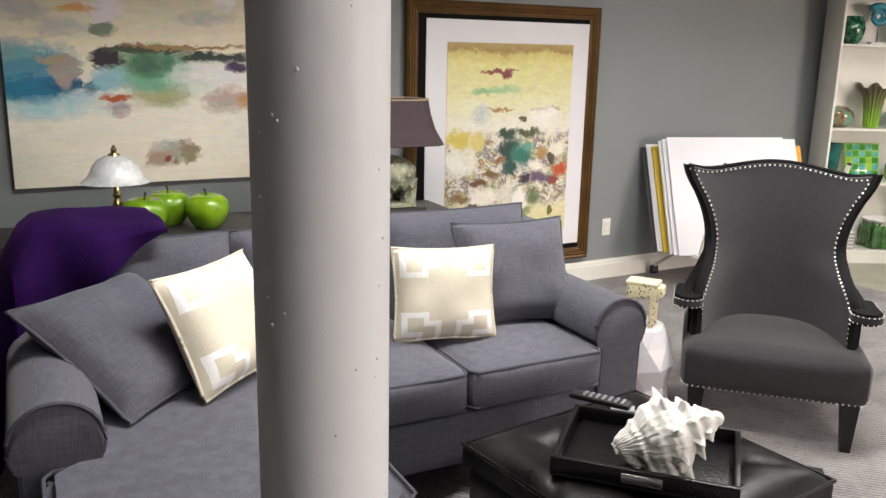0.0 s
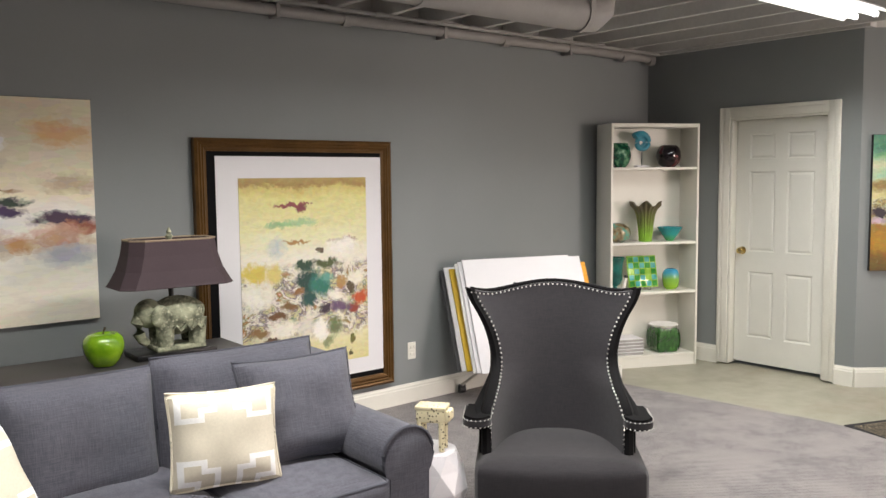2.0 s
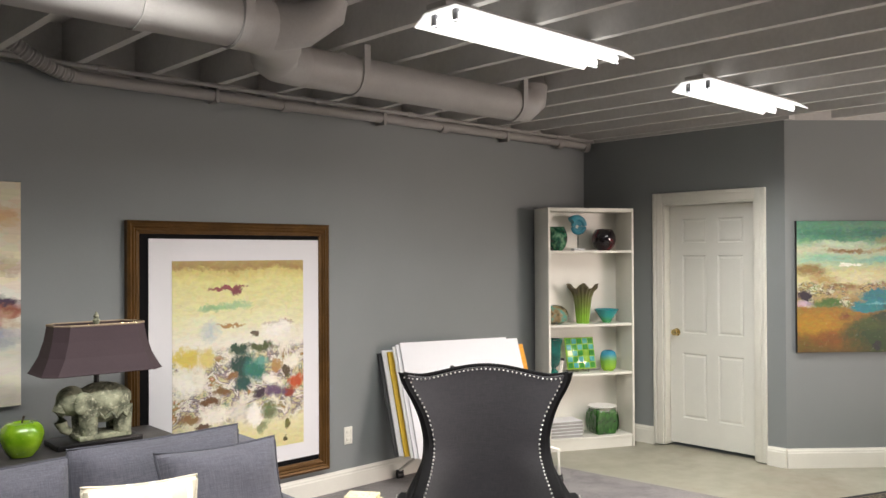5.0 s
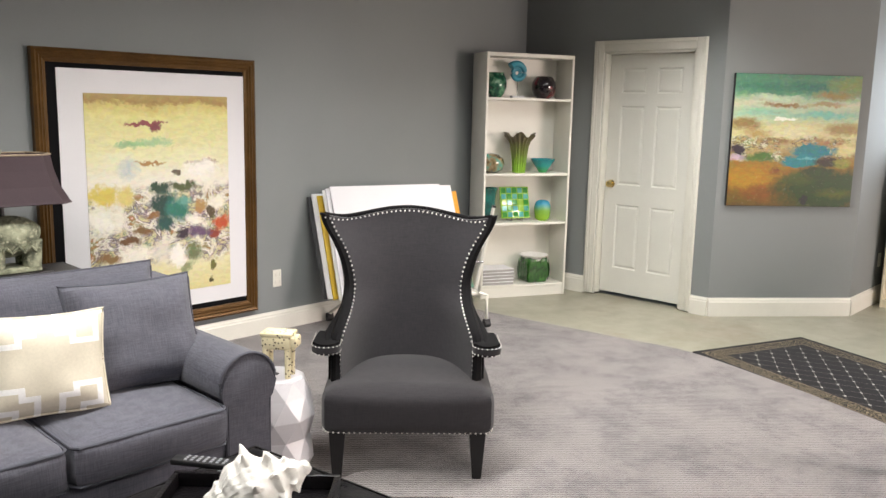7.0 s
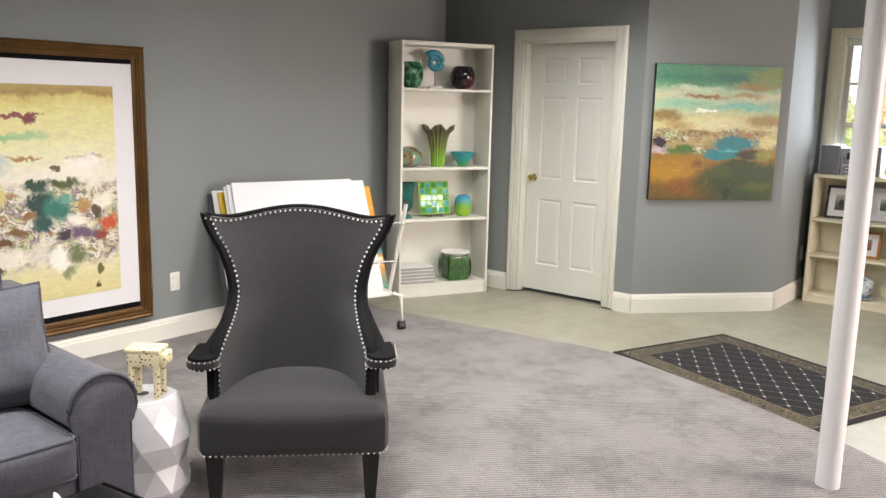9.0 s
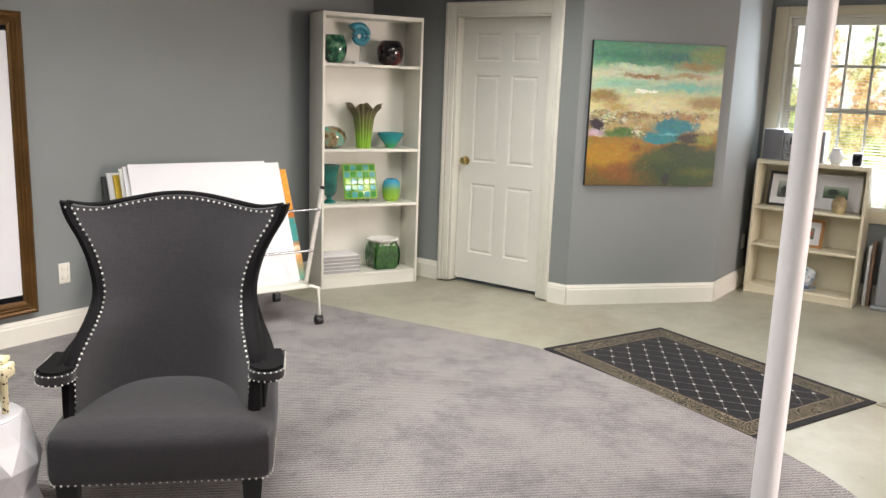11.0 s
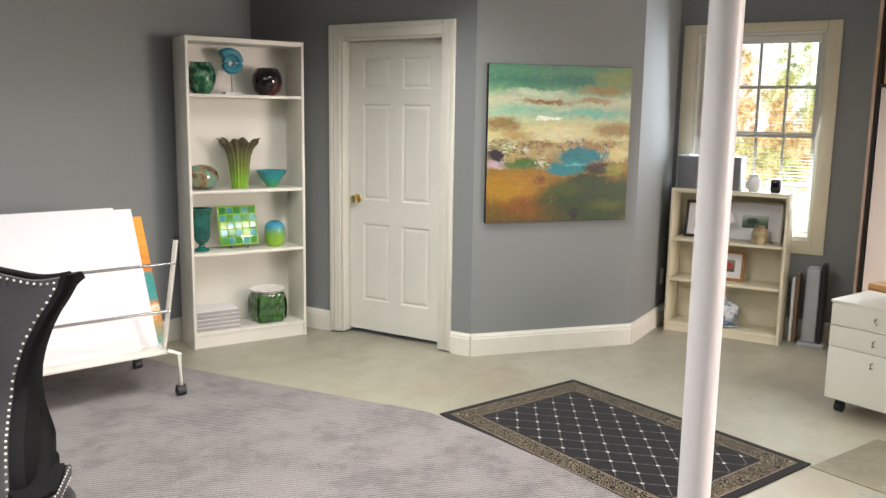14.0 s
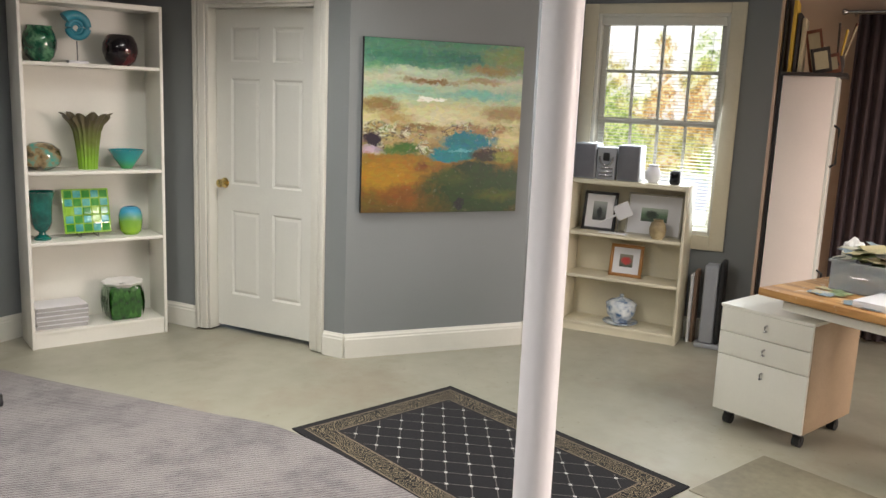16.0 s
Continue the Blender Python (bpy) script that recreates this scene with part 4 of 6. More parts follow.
def throw_pillow(m, w, h, t, mat, label, pattern=None, seed=0.0, piped=True, pinch=0.07):
    root = thing("throw_pillow", m, label, "pillow", "sofa pillows")
    c = part("cover", pillow(B(), w, h, t, pinch, 20, seed), mat, root)
    if piped:
        part("piping", sweep(B(), pillow_rim(w, h, pinch), 0.006, 6, True), PIPING if pattern is None else mat, root)


def fretwork():
    """Cream cover with a pale interlocking band near its edge."""
    M = Mat("cream_fretwork", "#d2c9ae", 0.8)
    tc = M.n("TexCoord")
    sep = M.n("SeparateXYZ")
    M.link(tc.outputs["Generated"], sep.inputs[0])

    def mir(s):
        return M.math('ABSOLUTE', M.math('SUBTRACT', sep.outputs[s], 0.5))
    u, v = mir(0), mir(2)

    def rect(u0, u1, v0, v1):
        a = M.math('MULTIPLY', M.math('GREATER_THAN', u, u0), M.math('LESS_THAN', u, u1))
        c = M.math('MULTIPLY', M.math('GREATER_THAN', v, v0), M.math('LESS_THAN', v, v1))
        return M.math('MULTIPLY', a, c)
    f = None
    for r in ((0.07, 0.125, 0.27, 0.47), (0.07, 0.24, 0.27, 0.325), (0.185, 0.24, 0.18, 0.325), (0.185, 0.44, 0.18, 0.235), (0.385, 0.44, 0.18, 0.44), (0.24, 0.44, 0.385, 0.44), (0.24, 0.295, 0.385, 0.47)):
        q = rect(*r)
        f = q if f is None else M.math('MAXIMUM', f, q)
    c = M.mix(f, "#d3cbb8", "#f1f0ee")
    c = M.mix(1.0, c, M.ramp(M.noise(120.0), [(0.3, 0.9), (0.7, 1.0)]), 'MULTIPLY')
    M.link(c, M.b.inputs["Base Color"])
    M.bump(M.math('ADD', f, M.math('MULTIPLY', M.noise(200.0), 0.3)), 0.4, 0.003)
    return M.m


FRET = fretwork()
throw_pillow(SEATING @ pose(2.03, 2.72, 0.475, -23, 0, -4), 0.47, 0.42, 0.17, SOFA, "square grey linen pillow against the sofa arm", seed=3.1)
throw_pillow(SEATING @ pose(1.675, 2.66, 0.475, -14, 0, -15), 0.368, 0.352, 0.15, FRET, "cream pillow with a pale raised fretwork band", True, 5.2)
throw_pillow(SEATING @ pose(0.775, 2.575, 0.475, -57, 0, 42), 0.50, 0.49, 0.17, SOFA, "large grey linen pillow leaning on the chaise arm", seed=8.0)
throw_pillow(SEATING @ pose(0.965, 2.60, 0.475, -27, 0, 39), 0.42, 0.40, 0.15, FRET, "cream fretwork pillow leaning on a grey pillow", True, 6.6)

def throw_blanket():
    M = Mat("purple_velvet", "#250642", 0.9)
    M.vary(4, 60, 0.45, 0.3, 0.004)
    M.b.inputs["Specular IOR Level"].default_value = 0.12
    M.b.inputs["Sheen Weight"].default_value = 0.06
    M.b.inputs["Sheen Tint"].default_value = (0.5, 0.1, 0.8, 1)
    crest = [(0.15, 0.66), (0.24, 0.72), (0.27, 0.79), (0.30, 0.866), (0.33, 0.917), (0.37, 0.947), (0.47, 0.960), (0.67, 0.938), (0.755, 0.928)]
    hem = [(0.15, 0.10), (0.24, 0.16), (0.275, 0.34), (0.30, 0.60), (0.36, 0.635), (0.46, 0.70), (0.56, 0.776), (0.645, 0.825), (0.755, 0.912)]

    def at(table, x):
        for (x0, z0), (x1, z1) in zip(table, table[1:]):
            if x <= x1:
                f = (x - x0) / (x1 - x0)
                return z0 + (z1 - z0) * f
        return table[-1][1]
    b = B()
    n, m, back = 44, 22, 7
    grid = []
    for i in range(n + 1):
        x = 0.15 + 0.605 * i / n
        zt, zb = at(crest, x), at(hem, x)
        row = []
        for j in range(-back, m + 1):
            if j <= 0:
                f = -j / back
                y, z = 3.02 + 0.36 * f, zt - 0.03 * f * f - 0.012 * (1 - f)
                z += 0.012 * math.sin(math.pi * f)
            else:
                f = j / m
                y = 3.02 - 0.085 * math.sqrt(1 - (1 - min(1.0, f * 2.2)) ** 2)
                z = zt - 0.012 + (zb - zt) * f
                y -= 0.045 * f * max(0.0, min(1.0, (0.36 - x) / 0.08))
            p = Vector((x, y, z))
            fold = 0.014 * math.sin(24 * x + 5 * z) * min(1.0, abs(j) / 5)
            p += 0.022 * noise.noise_vector(p * 5) + Vector((0, fold, 0))
            row.append(b.verts.new(p))
        grid.append(row)
    for r0, r1 in zip(grid, grid[1:]):
        for a, c, d, e in zip(r0, r1, r1[1:], r0[1:]):
            b.faces.new((a, c, d, e))
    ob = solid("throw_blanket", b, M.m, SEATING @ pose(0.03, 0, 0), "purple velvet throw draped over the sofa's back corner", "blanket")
    ob.modifiers.new("thick", 'SOLIDIFY').thickness = 0.02
    bev = ob.modifiers.new("round", 'BEVEL')
    bev.width, bev.segments, bev.limit_method = 0.008, 2, 'ANGLE'


throw_blanket()


def console():
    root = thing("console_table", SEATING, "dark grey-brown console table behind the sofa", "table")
    wood = plain("dark_grey_wood", "#3d3a3a", 0.5, big=5, amount=0.2)
    part("tabletop", box(B(), 0.25, 2.28, 3.68, 4.08, 0.685, 0.72, 0.004), wood, root)
    part("apron", box(B(), 0.31, 2.22, 3.72, 4.04, 0.60, 0.685), wood, root, smooth=False)
    for x in (0.30, 2.15):
        for y in (3.71, 4.00):
            part("leg", box(B(), x, x + 0.05, y, y + 0.05, 0, 0.685, 0.003), wood, root)


console()


def apple(m):
    g = Mat("green_apple", "#6f9a17", 0.22)
    c = g.mix(g.ramp(g.noise(9.0), [(0.35, 0.0), (0.7, 1.0)]), "#5f8c10", "#9abf2a")
    c = g.mix(g.ramp(g.noise(120.0), [(0.66, 0.0), (0.72, 0.5)]), c, "#c9d67a")
    g.link(c, g.b.inputs["Base Color"])
    g.b.inputs["Coat Weight"].default_value = 0.4
    root = thing("apple", m, "glossy green decorative apple on the console", "apple", "green apples")
    prof = [(0.006, 0.016), (0.022, 0.003), (0.038, 0.004), (0.055, 0.025), (0.067, 0.058), (0.070, 0.082), (0.064, 0.106), (0.048, 0.122), (0.028, 0.125), (0.012, 0.116), (0.004, 0.108)]
    part("fruit", lathe(B(), prof, 30, lambda a, n: 1 + 0.025 * math.cos(5 * a)), g.m, root)
    part("stem", sweep(B(), [(0, 0, 0.108), (0.002, 0, 0.128), (0.008, 0, 0.145)], [0.003, 0.0025, 0.004], 8), plain("apple_stem", "#3a2a18", 0.8), root)
    return root


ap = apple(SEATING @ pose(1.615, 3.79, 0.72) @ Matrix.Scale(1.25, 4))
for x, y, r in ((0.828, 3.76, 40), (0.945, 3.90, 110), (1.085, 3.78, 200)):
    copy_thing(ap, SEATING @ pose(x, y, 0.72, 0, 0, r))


def elephant_lamp():
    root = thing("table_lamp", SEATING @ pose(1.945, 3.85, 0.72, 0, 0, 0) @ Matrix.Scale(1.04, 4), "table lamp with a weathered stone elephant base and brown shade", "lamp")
    stone = Mat("weathered_stone", "#7d8068", 0.85)
    c = stone.mix(stone.ramp(stone.noise(16.0, 6.0), [(0.38, 0.0), (0.62, 1.0)]), "#4e5142", "#9fa188")
    c = stone.mix(stone.ramp(stone.noise(50.0, 4.0), [(0.55, 0.0), (0.68, 0.8)]), c, "#c2bfa6")
    stone.link(c, stone.b.inputs["Base Color"])
    stone.bump(stone.noise(34.0, 6.0), 0.8, 0.006)
    part("plinth", box(B(), -0.19, 0.17, -0.09, 0.09, 0, 0.028, 0.005), BLACKWOOD, root)
    b = B()
    box(b, -0.095, 0.125, -0.075, 0.075, 0.028, 0.05, 0.004)

    def blob(c, r):
        q = bmesh.ops.create_icosphere(b, subdivisions=3, radius=1.0)["verts"]
        for v in q:
            v.co = Vector((c[0] + v.co.x * r[0], c[1] + v.co.y * r[1], c[2] + v.co.z * r[2]))
    blob((0.02, 0, 0.185), (0.125, 0.085, 0.095))
    blob((0.02, 0, 0.20), (0.132, 0.075, 0.075))
    blob((-0.105, 0, 0.205), (0.062, 0.06, 0.068))
    for sy in (-1, 1):
        blob((-0.075, sy * 0.066, 0.195), (0.042, 0.016, 0.055))
        for x in (-0.05, 0.095):
            rod(b, (x, sy * 0.045, 0.05), (x, sy * 0.045, 0.17), 0.036, 0.042, 14)
    sweep(b, [(-0.13, 0, 0.20), (-0.152, 0, 0.16), (-0.150, 0, 0.115), (-0.135, 0, 0.08), (-0.112, 0, 0.062)], [0.036, 0.032, 0.026, 0.022, 0.018], 12)
    for v in b.verts:
        v.co += 0.004 * noise.noise_vector(v.co * 28)
    part("elephant_base", b, stone.m, root, "grey-green stone elephant")
    # saddle cloth edge
    part("saddle_cloth", sweep(B(), [(-0.03 + 0.012 * i, -0.088 - 0.004 * math.sin(i * 1.6), 0.135 + 0.014 * math.sin(i * 1.57)) for i in range(13)], 0.007, 8), stone.m, root)
    part("neck", rod(B(), (0.0, 0, 0.27), (0.0, 0, 0.36), 0.012, seg=12), BLACKWOOD, root)
    shade = plain("brown_silk_shade", "#43353a", 0.8, big=4, fine=150, amount=0.15)
    b = B()
    lev = []
    for z, w, d in ((0.335, 0.255, 0.145), (0.345, 0.248, 0.140), (0.41, 0.218, 0.120), (0.48, 0.200, 0.108), (0.55, 0.190, 0.100)):
        cut = 0.05
        o = [(-w + cut, -d), (w - cut, -d), (w, -d + cut), (w, d - cut), (w - cut, d), (-w + cut, d), (-w, d - cut), (-w, -d + cut)]
        lev.append([b.verts.new((x, y, z)) for x, y in o])
    for a, c2 in zip(lev, lev[1:]):
        for i in range(8):
            b.faces.new((a[i], a[(i + 1) % 8], c2[(i + 1) % 8], c2[i]))
    sh = part("shade", b, shade, root, "dark brown pagoda shade", smooth=False)
    md = sh.modifiers.new("thick", 'SOLIDIFY')
    md.thickness = 0.004
    part("shade_trim", sweep(B(), [(x, y, 0.55) for x, y in ((-0.14, -0.10), (0.14, -0.10), (0.19, -0.05), (0.19, 0.05), (0.14, 0.10), (-0.14, 0.10), (-0.19, 0.05), (-0.19, -0.05))], 0.005, 6, True), plain("beige_trim", "#a08e78", 0.8), root)
    part("harp", rod(B(), (-0.19, 0, 0.545), (0.19, 0, 0.545), 0.003, seg=8), BRASS, root)
    part("finial", lathe(B(), [(0.004, 0.54), (0.013, 0.552), (0.016, 0.565), (0.009, 0.575), (0.012, 0.583), (0.006, 0.596), (0.002, 0.604)], 14), stone.m, root)


elephant_lamp()


def glass_lamp():
    root = thing("table_lamp", SEATING @ pose(0.73, 3.82, 0.72) @ Matrix.Scale(1.1, 4), "small brass table lamp with a marbled white glass shade", "lamp")
    opal = Mat("marbled_glass", "#d9dcda", 0.18)
    c = opal.mix(opal.ramp(opal.noise(14.0, 5.0), [(0.4, 0.0), (0.62, 1.0)]), "#c3c8c9", "#eceeec")
    opal.link(c, opal.b.inputs["Base Color"])
    part("stem", lathe(B(), [(0.055, 0.0), (0.057, 0.008), (0.03, 0.018), (0.012, 0.03), (0.018, 0.05), (0.024, 0.08), (0.022, 0.11), (0.012, 0.14), (0.017, 0.155), (0.012, 0.17), (0.010, 0.20), (0.01, 0.30)], 22), BRASS, root)
    sh = part("shade", lathe(B(), [(0.124, 0.205), (0.117, 0.212), (0.103, 0.222), (0.092, 0.243), (0.081, 0.270), (0.062, 0.293), (0.035, 0.307), (0.018, 0.312)], 36), opal.m, root)
    part("finial", lathe(B(), [(0.024, 0.309), (0.02, 0.318), (0.010, 0.322), (0.012, 0.334), (0.008, 0.342), (0.003, 0.352)], 16), BRASS, root)


glass_lamp()


def ottoman():
    root = thing("ottoman", SEATING @ pose(1.822, 1.77, 0, 0, 0, 8), "black tufted leather storage ottoman", "ottoman")
    lea = Mat("black_leather", "#0e0d0e", 0.34)
    lea.b.inputs["Specular IOR Level"].default_value = 0.3
    lea.bump(lea.math('ADD', lea.noise(120.0, 4.0), lea.math('MULTIPLY', lea.noise(9.0, 4.0), 2.0)), 0.25, 0.004)
    lea.link(lea.ramp(lea.noise(7.0, 5.0), [(0.35, 0.26), (0.65, 0.5)]), lea.b.inputs["Roughness"])
    w, d = 0.348, 0.345
    part("body", soft(B(), -w + 0.01, w - 0.01, -d + 0.01, d - 0.01, 0.06, 0.33, 0.02), lea.m, root)
    b = B()
    n = 44
    tufts = [(sx * w * 0.45, sy * d * 0.45) for sx in (-1, 1) for sy in (-1, 1)]
    g = []
    for i in range(n + 1):
        row = []
        for j in range(n + 1):
            u, v = 2 * i / n - 1, 2 * j / n - 1
            z = 0.435 - 0.05 * max(abs(u), abs(v)) ** 10
            for tx, ty in tufts:
                r = math.hypot(u * w - tx, v * d - ty)
                z -= 0.028 * math.exp(-(r / 0.045) ** 2)
                for dx, dy in ((1, 1), (1, -1)):
                    k = abs((u * w - tx) * dy - (v * d - ty) * dx) / 1.414
                    z -= 0.010 * math.exp(-(k / 0.014) ** 2) * math.exp(-(r / 0.2) ** 2)
            row.append(b.verts.new((u * w, v * d, z)))
        g.append(row)
    for i in range(n):
        for j in range(n):
            b.faces.new((g[i][j], g[i + 1][j], g[i + 1][j + 1], g[i][j + 1]))
    rim = [e for e in b.edges if len(e.link_faces) == 1]
    ex = bmesh.ops.extrude_edge_only(b, edges=rim)
    for v in [q for q in ex["geom"] if isinstance(q, bmesh.types.BMVert)]:
        v.co.z = 0.335
    lid = part("lid", b, lea.m, root)
    for tx, ty in tufts:
        part("button", lathe(B(), [(0.012, 0.0), (0.010, 0.006), (0.003, 0.009)], 12, at=(tx, ty, 0.405)), lea.m, lid)
    part("piping", sweep(B(), [(-w, -d, 0.395), (w, -d, 0.395), (w, d, 0.395), (-w, d, 0.395)], 0.007, 6, True), lea.m, lid)
    for x in (-w + 0.06, w - 0.06):
        for y in (-d + 0.06, d - 0.06):
            part("foot", lathe(B(), [(0.022, 0.0), (0.028, 0.065)], 12, at=(x, y, 0)), BLACKWOOD, root)


ottoman()


def tray():
    root = thing("serving_tray", SEATING @ pose(1.79, 1.712, 0.437, 0, 0, -46), "black crocodile-embossed tray with metal handles on the ottoman", "tray")
    croc = Mat("embossed_black", "#131113", 0.3)
    vo = croc.n("TexVoronoi")
    vo.inputs["Scale"].default_value = 120.0
    croc.link(croc.where(), vo.inputs["Vector"])
    croc.b.inputs["Specular IOR Level"].default_value = 0.3
    croc.bump(vo.outputs["Distance"], 0.5, 0.002)
    w, d, h = 0.226, 0.172, 0.055
    part("bottom", box(B(), -w, w, -d, d, 0.0, 0.012, 0.003), croc.m, root)
    for x0, x1, y0, y1 in ((-w, w, -d, -d + 0.015), (-w, w, d - 0.015, d), (-w, -w + 0.015, -d + 0.015, d - 0.015), (w - 0.015, w, -d + 0.015, d - 0.015)):
        part("side", box(B(), x0, x1, y0, y1, 0.012, h, 0.003), croc.m, root)
    for s in (-1, 1):
        part("handle", box(B(), -0.05, 0.05, s * (d + 0.003) - 0.004, s * (d + 0.003) + 0.004, 0.018, 0.045, 0.003), CHROME, root, "brushed metal plate")


tray()


def shell():
    """A whelk on its side: whorls widening from the spire, fine ribs, a row of blunt knobs along each shoulder."""
    M = Mat("white_shell", "#e3e0da", 0.5)
    M.vary(9, 90, 0.1, 0.3, 0.002)
    b = B()
    prof = [(0.0, 0.012), (0.06, 0.026), (0.16, 0.052), (0.19, 0.046), (0.28, 0.082), (0.33, 0.074), (0.42, 0.106), (0.50, 0.112), (0.62, 0.100), (0.76, 0.070), (0.88, 0.042), (1.0, 0.016)]
    knobs = (0.17, 0.30, 0.46)
    na, nt = 80, 80
    grid = []
    for i in range(nt + 1):
        t = i / nt
        row = []
        for (t0, r0), (t1, r1) in zip(prof, prof[1:]):
            if t <= t1:
                f = (t - t0) / (t1 - t0)
                R = r0 + (r1 - r0) * (f * f * (3 - 2 * f))
                break
        for k in range(na):
            a = 2 * math.pi * k / na
            r = R
            for q, kt in enumerate(knobs):
                near = math.exp(-((t - kt - 0.012 * math.sin(a)) / 0.032) ** 2)
                r += (0.016 + 0.014 * q) * near * max(0.0, math.cos(8 * a + q)) ** 4
            r += 0.0020 * math.cos(30 * a + 9 * t) * (1 if t > 0.4 else 0.4) + 0.0016 * math.sin(75 * t)
            lip = 0.045 * math.exp(-((a - 5.2) / 0.30) ** 2) * max(0.0, math.sin(math.pi * max(0.0, (t - 0.35) / 0.65)))
            r += lip * (1.0 + 0.25 * math.sin(44 * t))
            row.append(Vector((-0.165 + 0.33 * t, r * math.cos(a), r * math.sin(a) * 0.95)))
        grid.append(row)
    turn = Matrix.Rotation(radians(20), 3, 'Y')
    pts = [[turn @ p for p in row] for row in grid]
    pts = [[p + 0.007 * noise.noise_vector(p * 14) + 0.004 * noise.noise_vector(p * 45) for p in row] for row in pts]
    low = min(p.z for row in pts for p in row) + 0.022
    seam = 0.125
    root = thing("conch_shell", SEATING @ pose(1.785, 1.645, 0.450, 0, 0, 155) @ Matrix.Scale(0.86, 4), "large white knobbed conch shell box on the tray", "shell")
    for name in ("body", "lid"):
        b = B()
        grow = 1.012 if name == "lid" else 1.0
        vs = {}

        def vert(i, k):
            if (i, k) not in vs:
                p = pts[i][k]
                vs[(i, k)] = b.verts.new((p.x * grow, p.y * grow, max(0.0, p.z * grow - low)))
            return vs[(i, k)]
        for i in range(nt):
            for k in range(na):
                q = ((i, k), (i, (k + 1) % na), (i + 1, (k + 1) % na), (i + 1, k))
                zc = sum(pts[x][y].z for x, y in q) / 4 - low
                if (zc > seam) == (name == "lid"):
                    b.faces.new([vert(*c) for c in q])
        if name == "body":
            b.faces.new([vert(nt, k) for k in range(na)][::-1])
        else:
            b.faces.new([vert(0, k) for k in range(na)])
        part(name, b, M.m, root)


shell()
b = thing("remote_control", SEATING @ pose(1.96, 1.95, 0.437, 0, 0, 50), "slim silver and black remote control on the ottoman", "remote")
part("body", box(B(), -0.022, 0.022, -0.085, 0.085, 0, 0.016, 0.006), GREYPL, b)
for i in range(5):
    for j in (-1, 0, 1):
        part("button", box(B(), j * 0.011 - 0.004, j * 0.011 + 0.004, -0.06 + i * 0.022, -0.05 + i * 0.022, 0.0165, 0.019), BLACKPL, b, smooth=False)

b = thing("remote_control", pose(1.815, 2.065, 0.4925, 0, 0, 32), "long black remote control lying across the tray's rim", "remote")
part("body", box(B(), -0.024, 0.024, -0.095, 0.095, 0, 0.018, 0.006), BLACKPL, b)
for i in range(7):
    for j in (-1, 0, 1):
        part("button", box(B(), j * 0.013 - 0.004, j * 0.013 + 0.004, -0.075 + i * 0.020, -0.067 + i * 0.020, 0.0185, 0.0205), GREYPL, b, smooth=False)


def garden_stool():
    root = thing("garden_stool", pose(2.582, 2.785, 0) @ Matrix.Diagonal((1.16, 1.16, 0.92, 1)), "white faceted ceramic garden stool", "stool")
    M = plain("white_glaze", "#c9c7cb", 0.3, amount=0.05)
    b = B()
    n = 10
    rings = []
    for i, (r, z) in enumerate(((0.112, 0.0), (0.148, 0.085), (0.131, 0.185), (0.152, 0.285), (0.133, 0.380), (0.112, 0.455))):
        rings.append([b.verts.new((r * math.cos(2 * math.pi * (k + 0.5 * (i % 2)) / n), r * math.sin(2 * math.pi * (k + 0.5 * (i % 2)) / n), z)) for k in range(n)])
    for i, (a, c) in enumerate(zip(rings, rings[1:])):
        for k in range(n):
            if i % 2 == 0:
                b.faces.new((a[k], a[(k + 1) % n], c[k]))
                b.faces.new((a[(k + 1) % n], c[(k + 1) % n], c[k]))
            else:
                b.faces.new((a[k], c[(k + 1) % n], c[k]))
                b.faces.new((a[k], a[(k + 1) % n], c[(k + 1) % n]))
    b.faces.new(rings[0][::-1])
    b.faces.new(rings[-1])
    part("body", b, M, root, smooth=False)
    part("seat_disc", lathe(B(), [(0.100, 0.453), (0.103, 0.458), (0.095, 0.4635), (0.02, 0.465)], 32), M, root)
    part("finger_hole", lathe(B(), [(0.02, 0.464), (0.019, 0.4665), (0.004, 0.4668)], 20), plain("hole_shade", "#4a484a", 0.7), root)


garden_stool()


def giraffe():
    """A small square-bodied carved giraffe."""
    M = Mat("spotted_wood", "#d8c089", 0.6)
    vo = M.n("TexVoronoi")
    vo.inputs["Scale"].default_value = 52.0
    M.link(M.where(), vo.inputs["Vector"])
    c = M.mix(M.ramp(vo.outputs["Distance"], [(0.22, 1.0), (0.30, 0.0)]), "#ddd2ae", "#2e2014")
    M.link(c, M.b.inputs["Base Color"])
    b = B()
    box(b, -0.055, 0.055, -0.085, 0.075, 0.155, 0.235, 0.012)
    for x in (-0.038, 0.038):
        for y in (-0.065, 0.055):
            rod(b, (x, y, 0.0), (x, y, 0.16), 0.015, 0.017, 10)
    box(b, -0.05, 0.05, -0.115, -0.075, 0.165, 0.225, 0.012)
    box(b, -0.06, 0.06, -0.09, 0.08, 0.225, 0.245, 0.006)
    solid("animal_figurine", b, M.m, pose(2.580, 2.75, 0.430, 0, 0, 36) @ Matrix.Scale(0.78, 4), "small cream wooden figurine with dark spots on a white stool", "figurine")


giraffe()


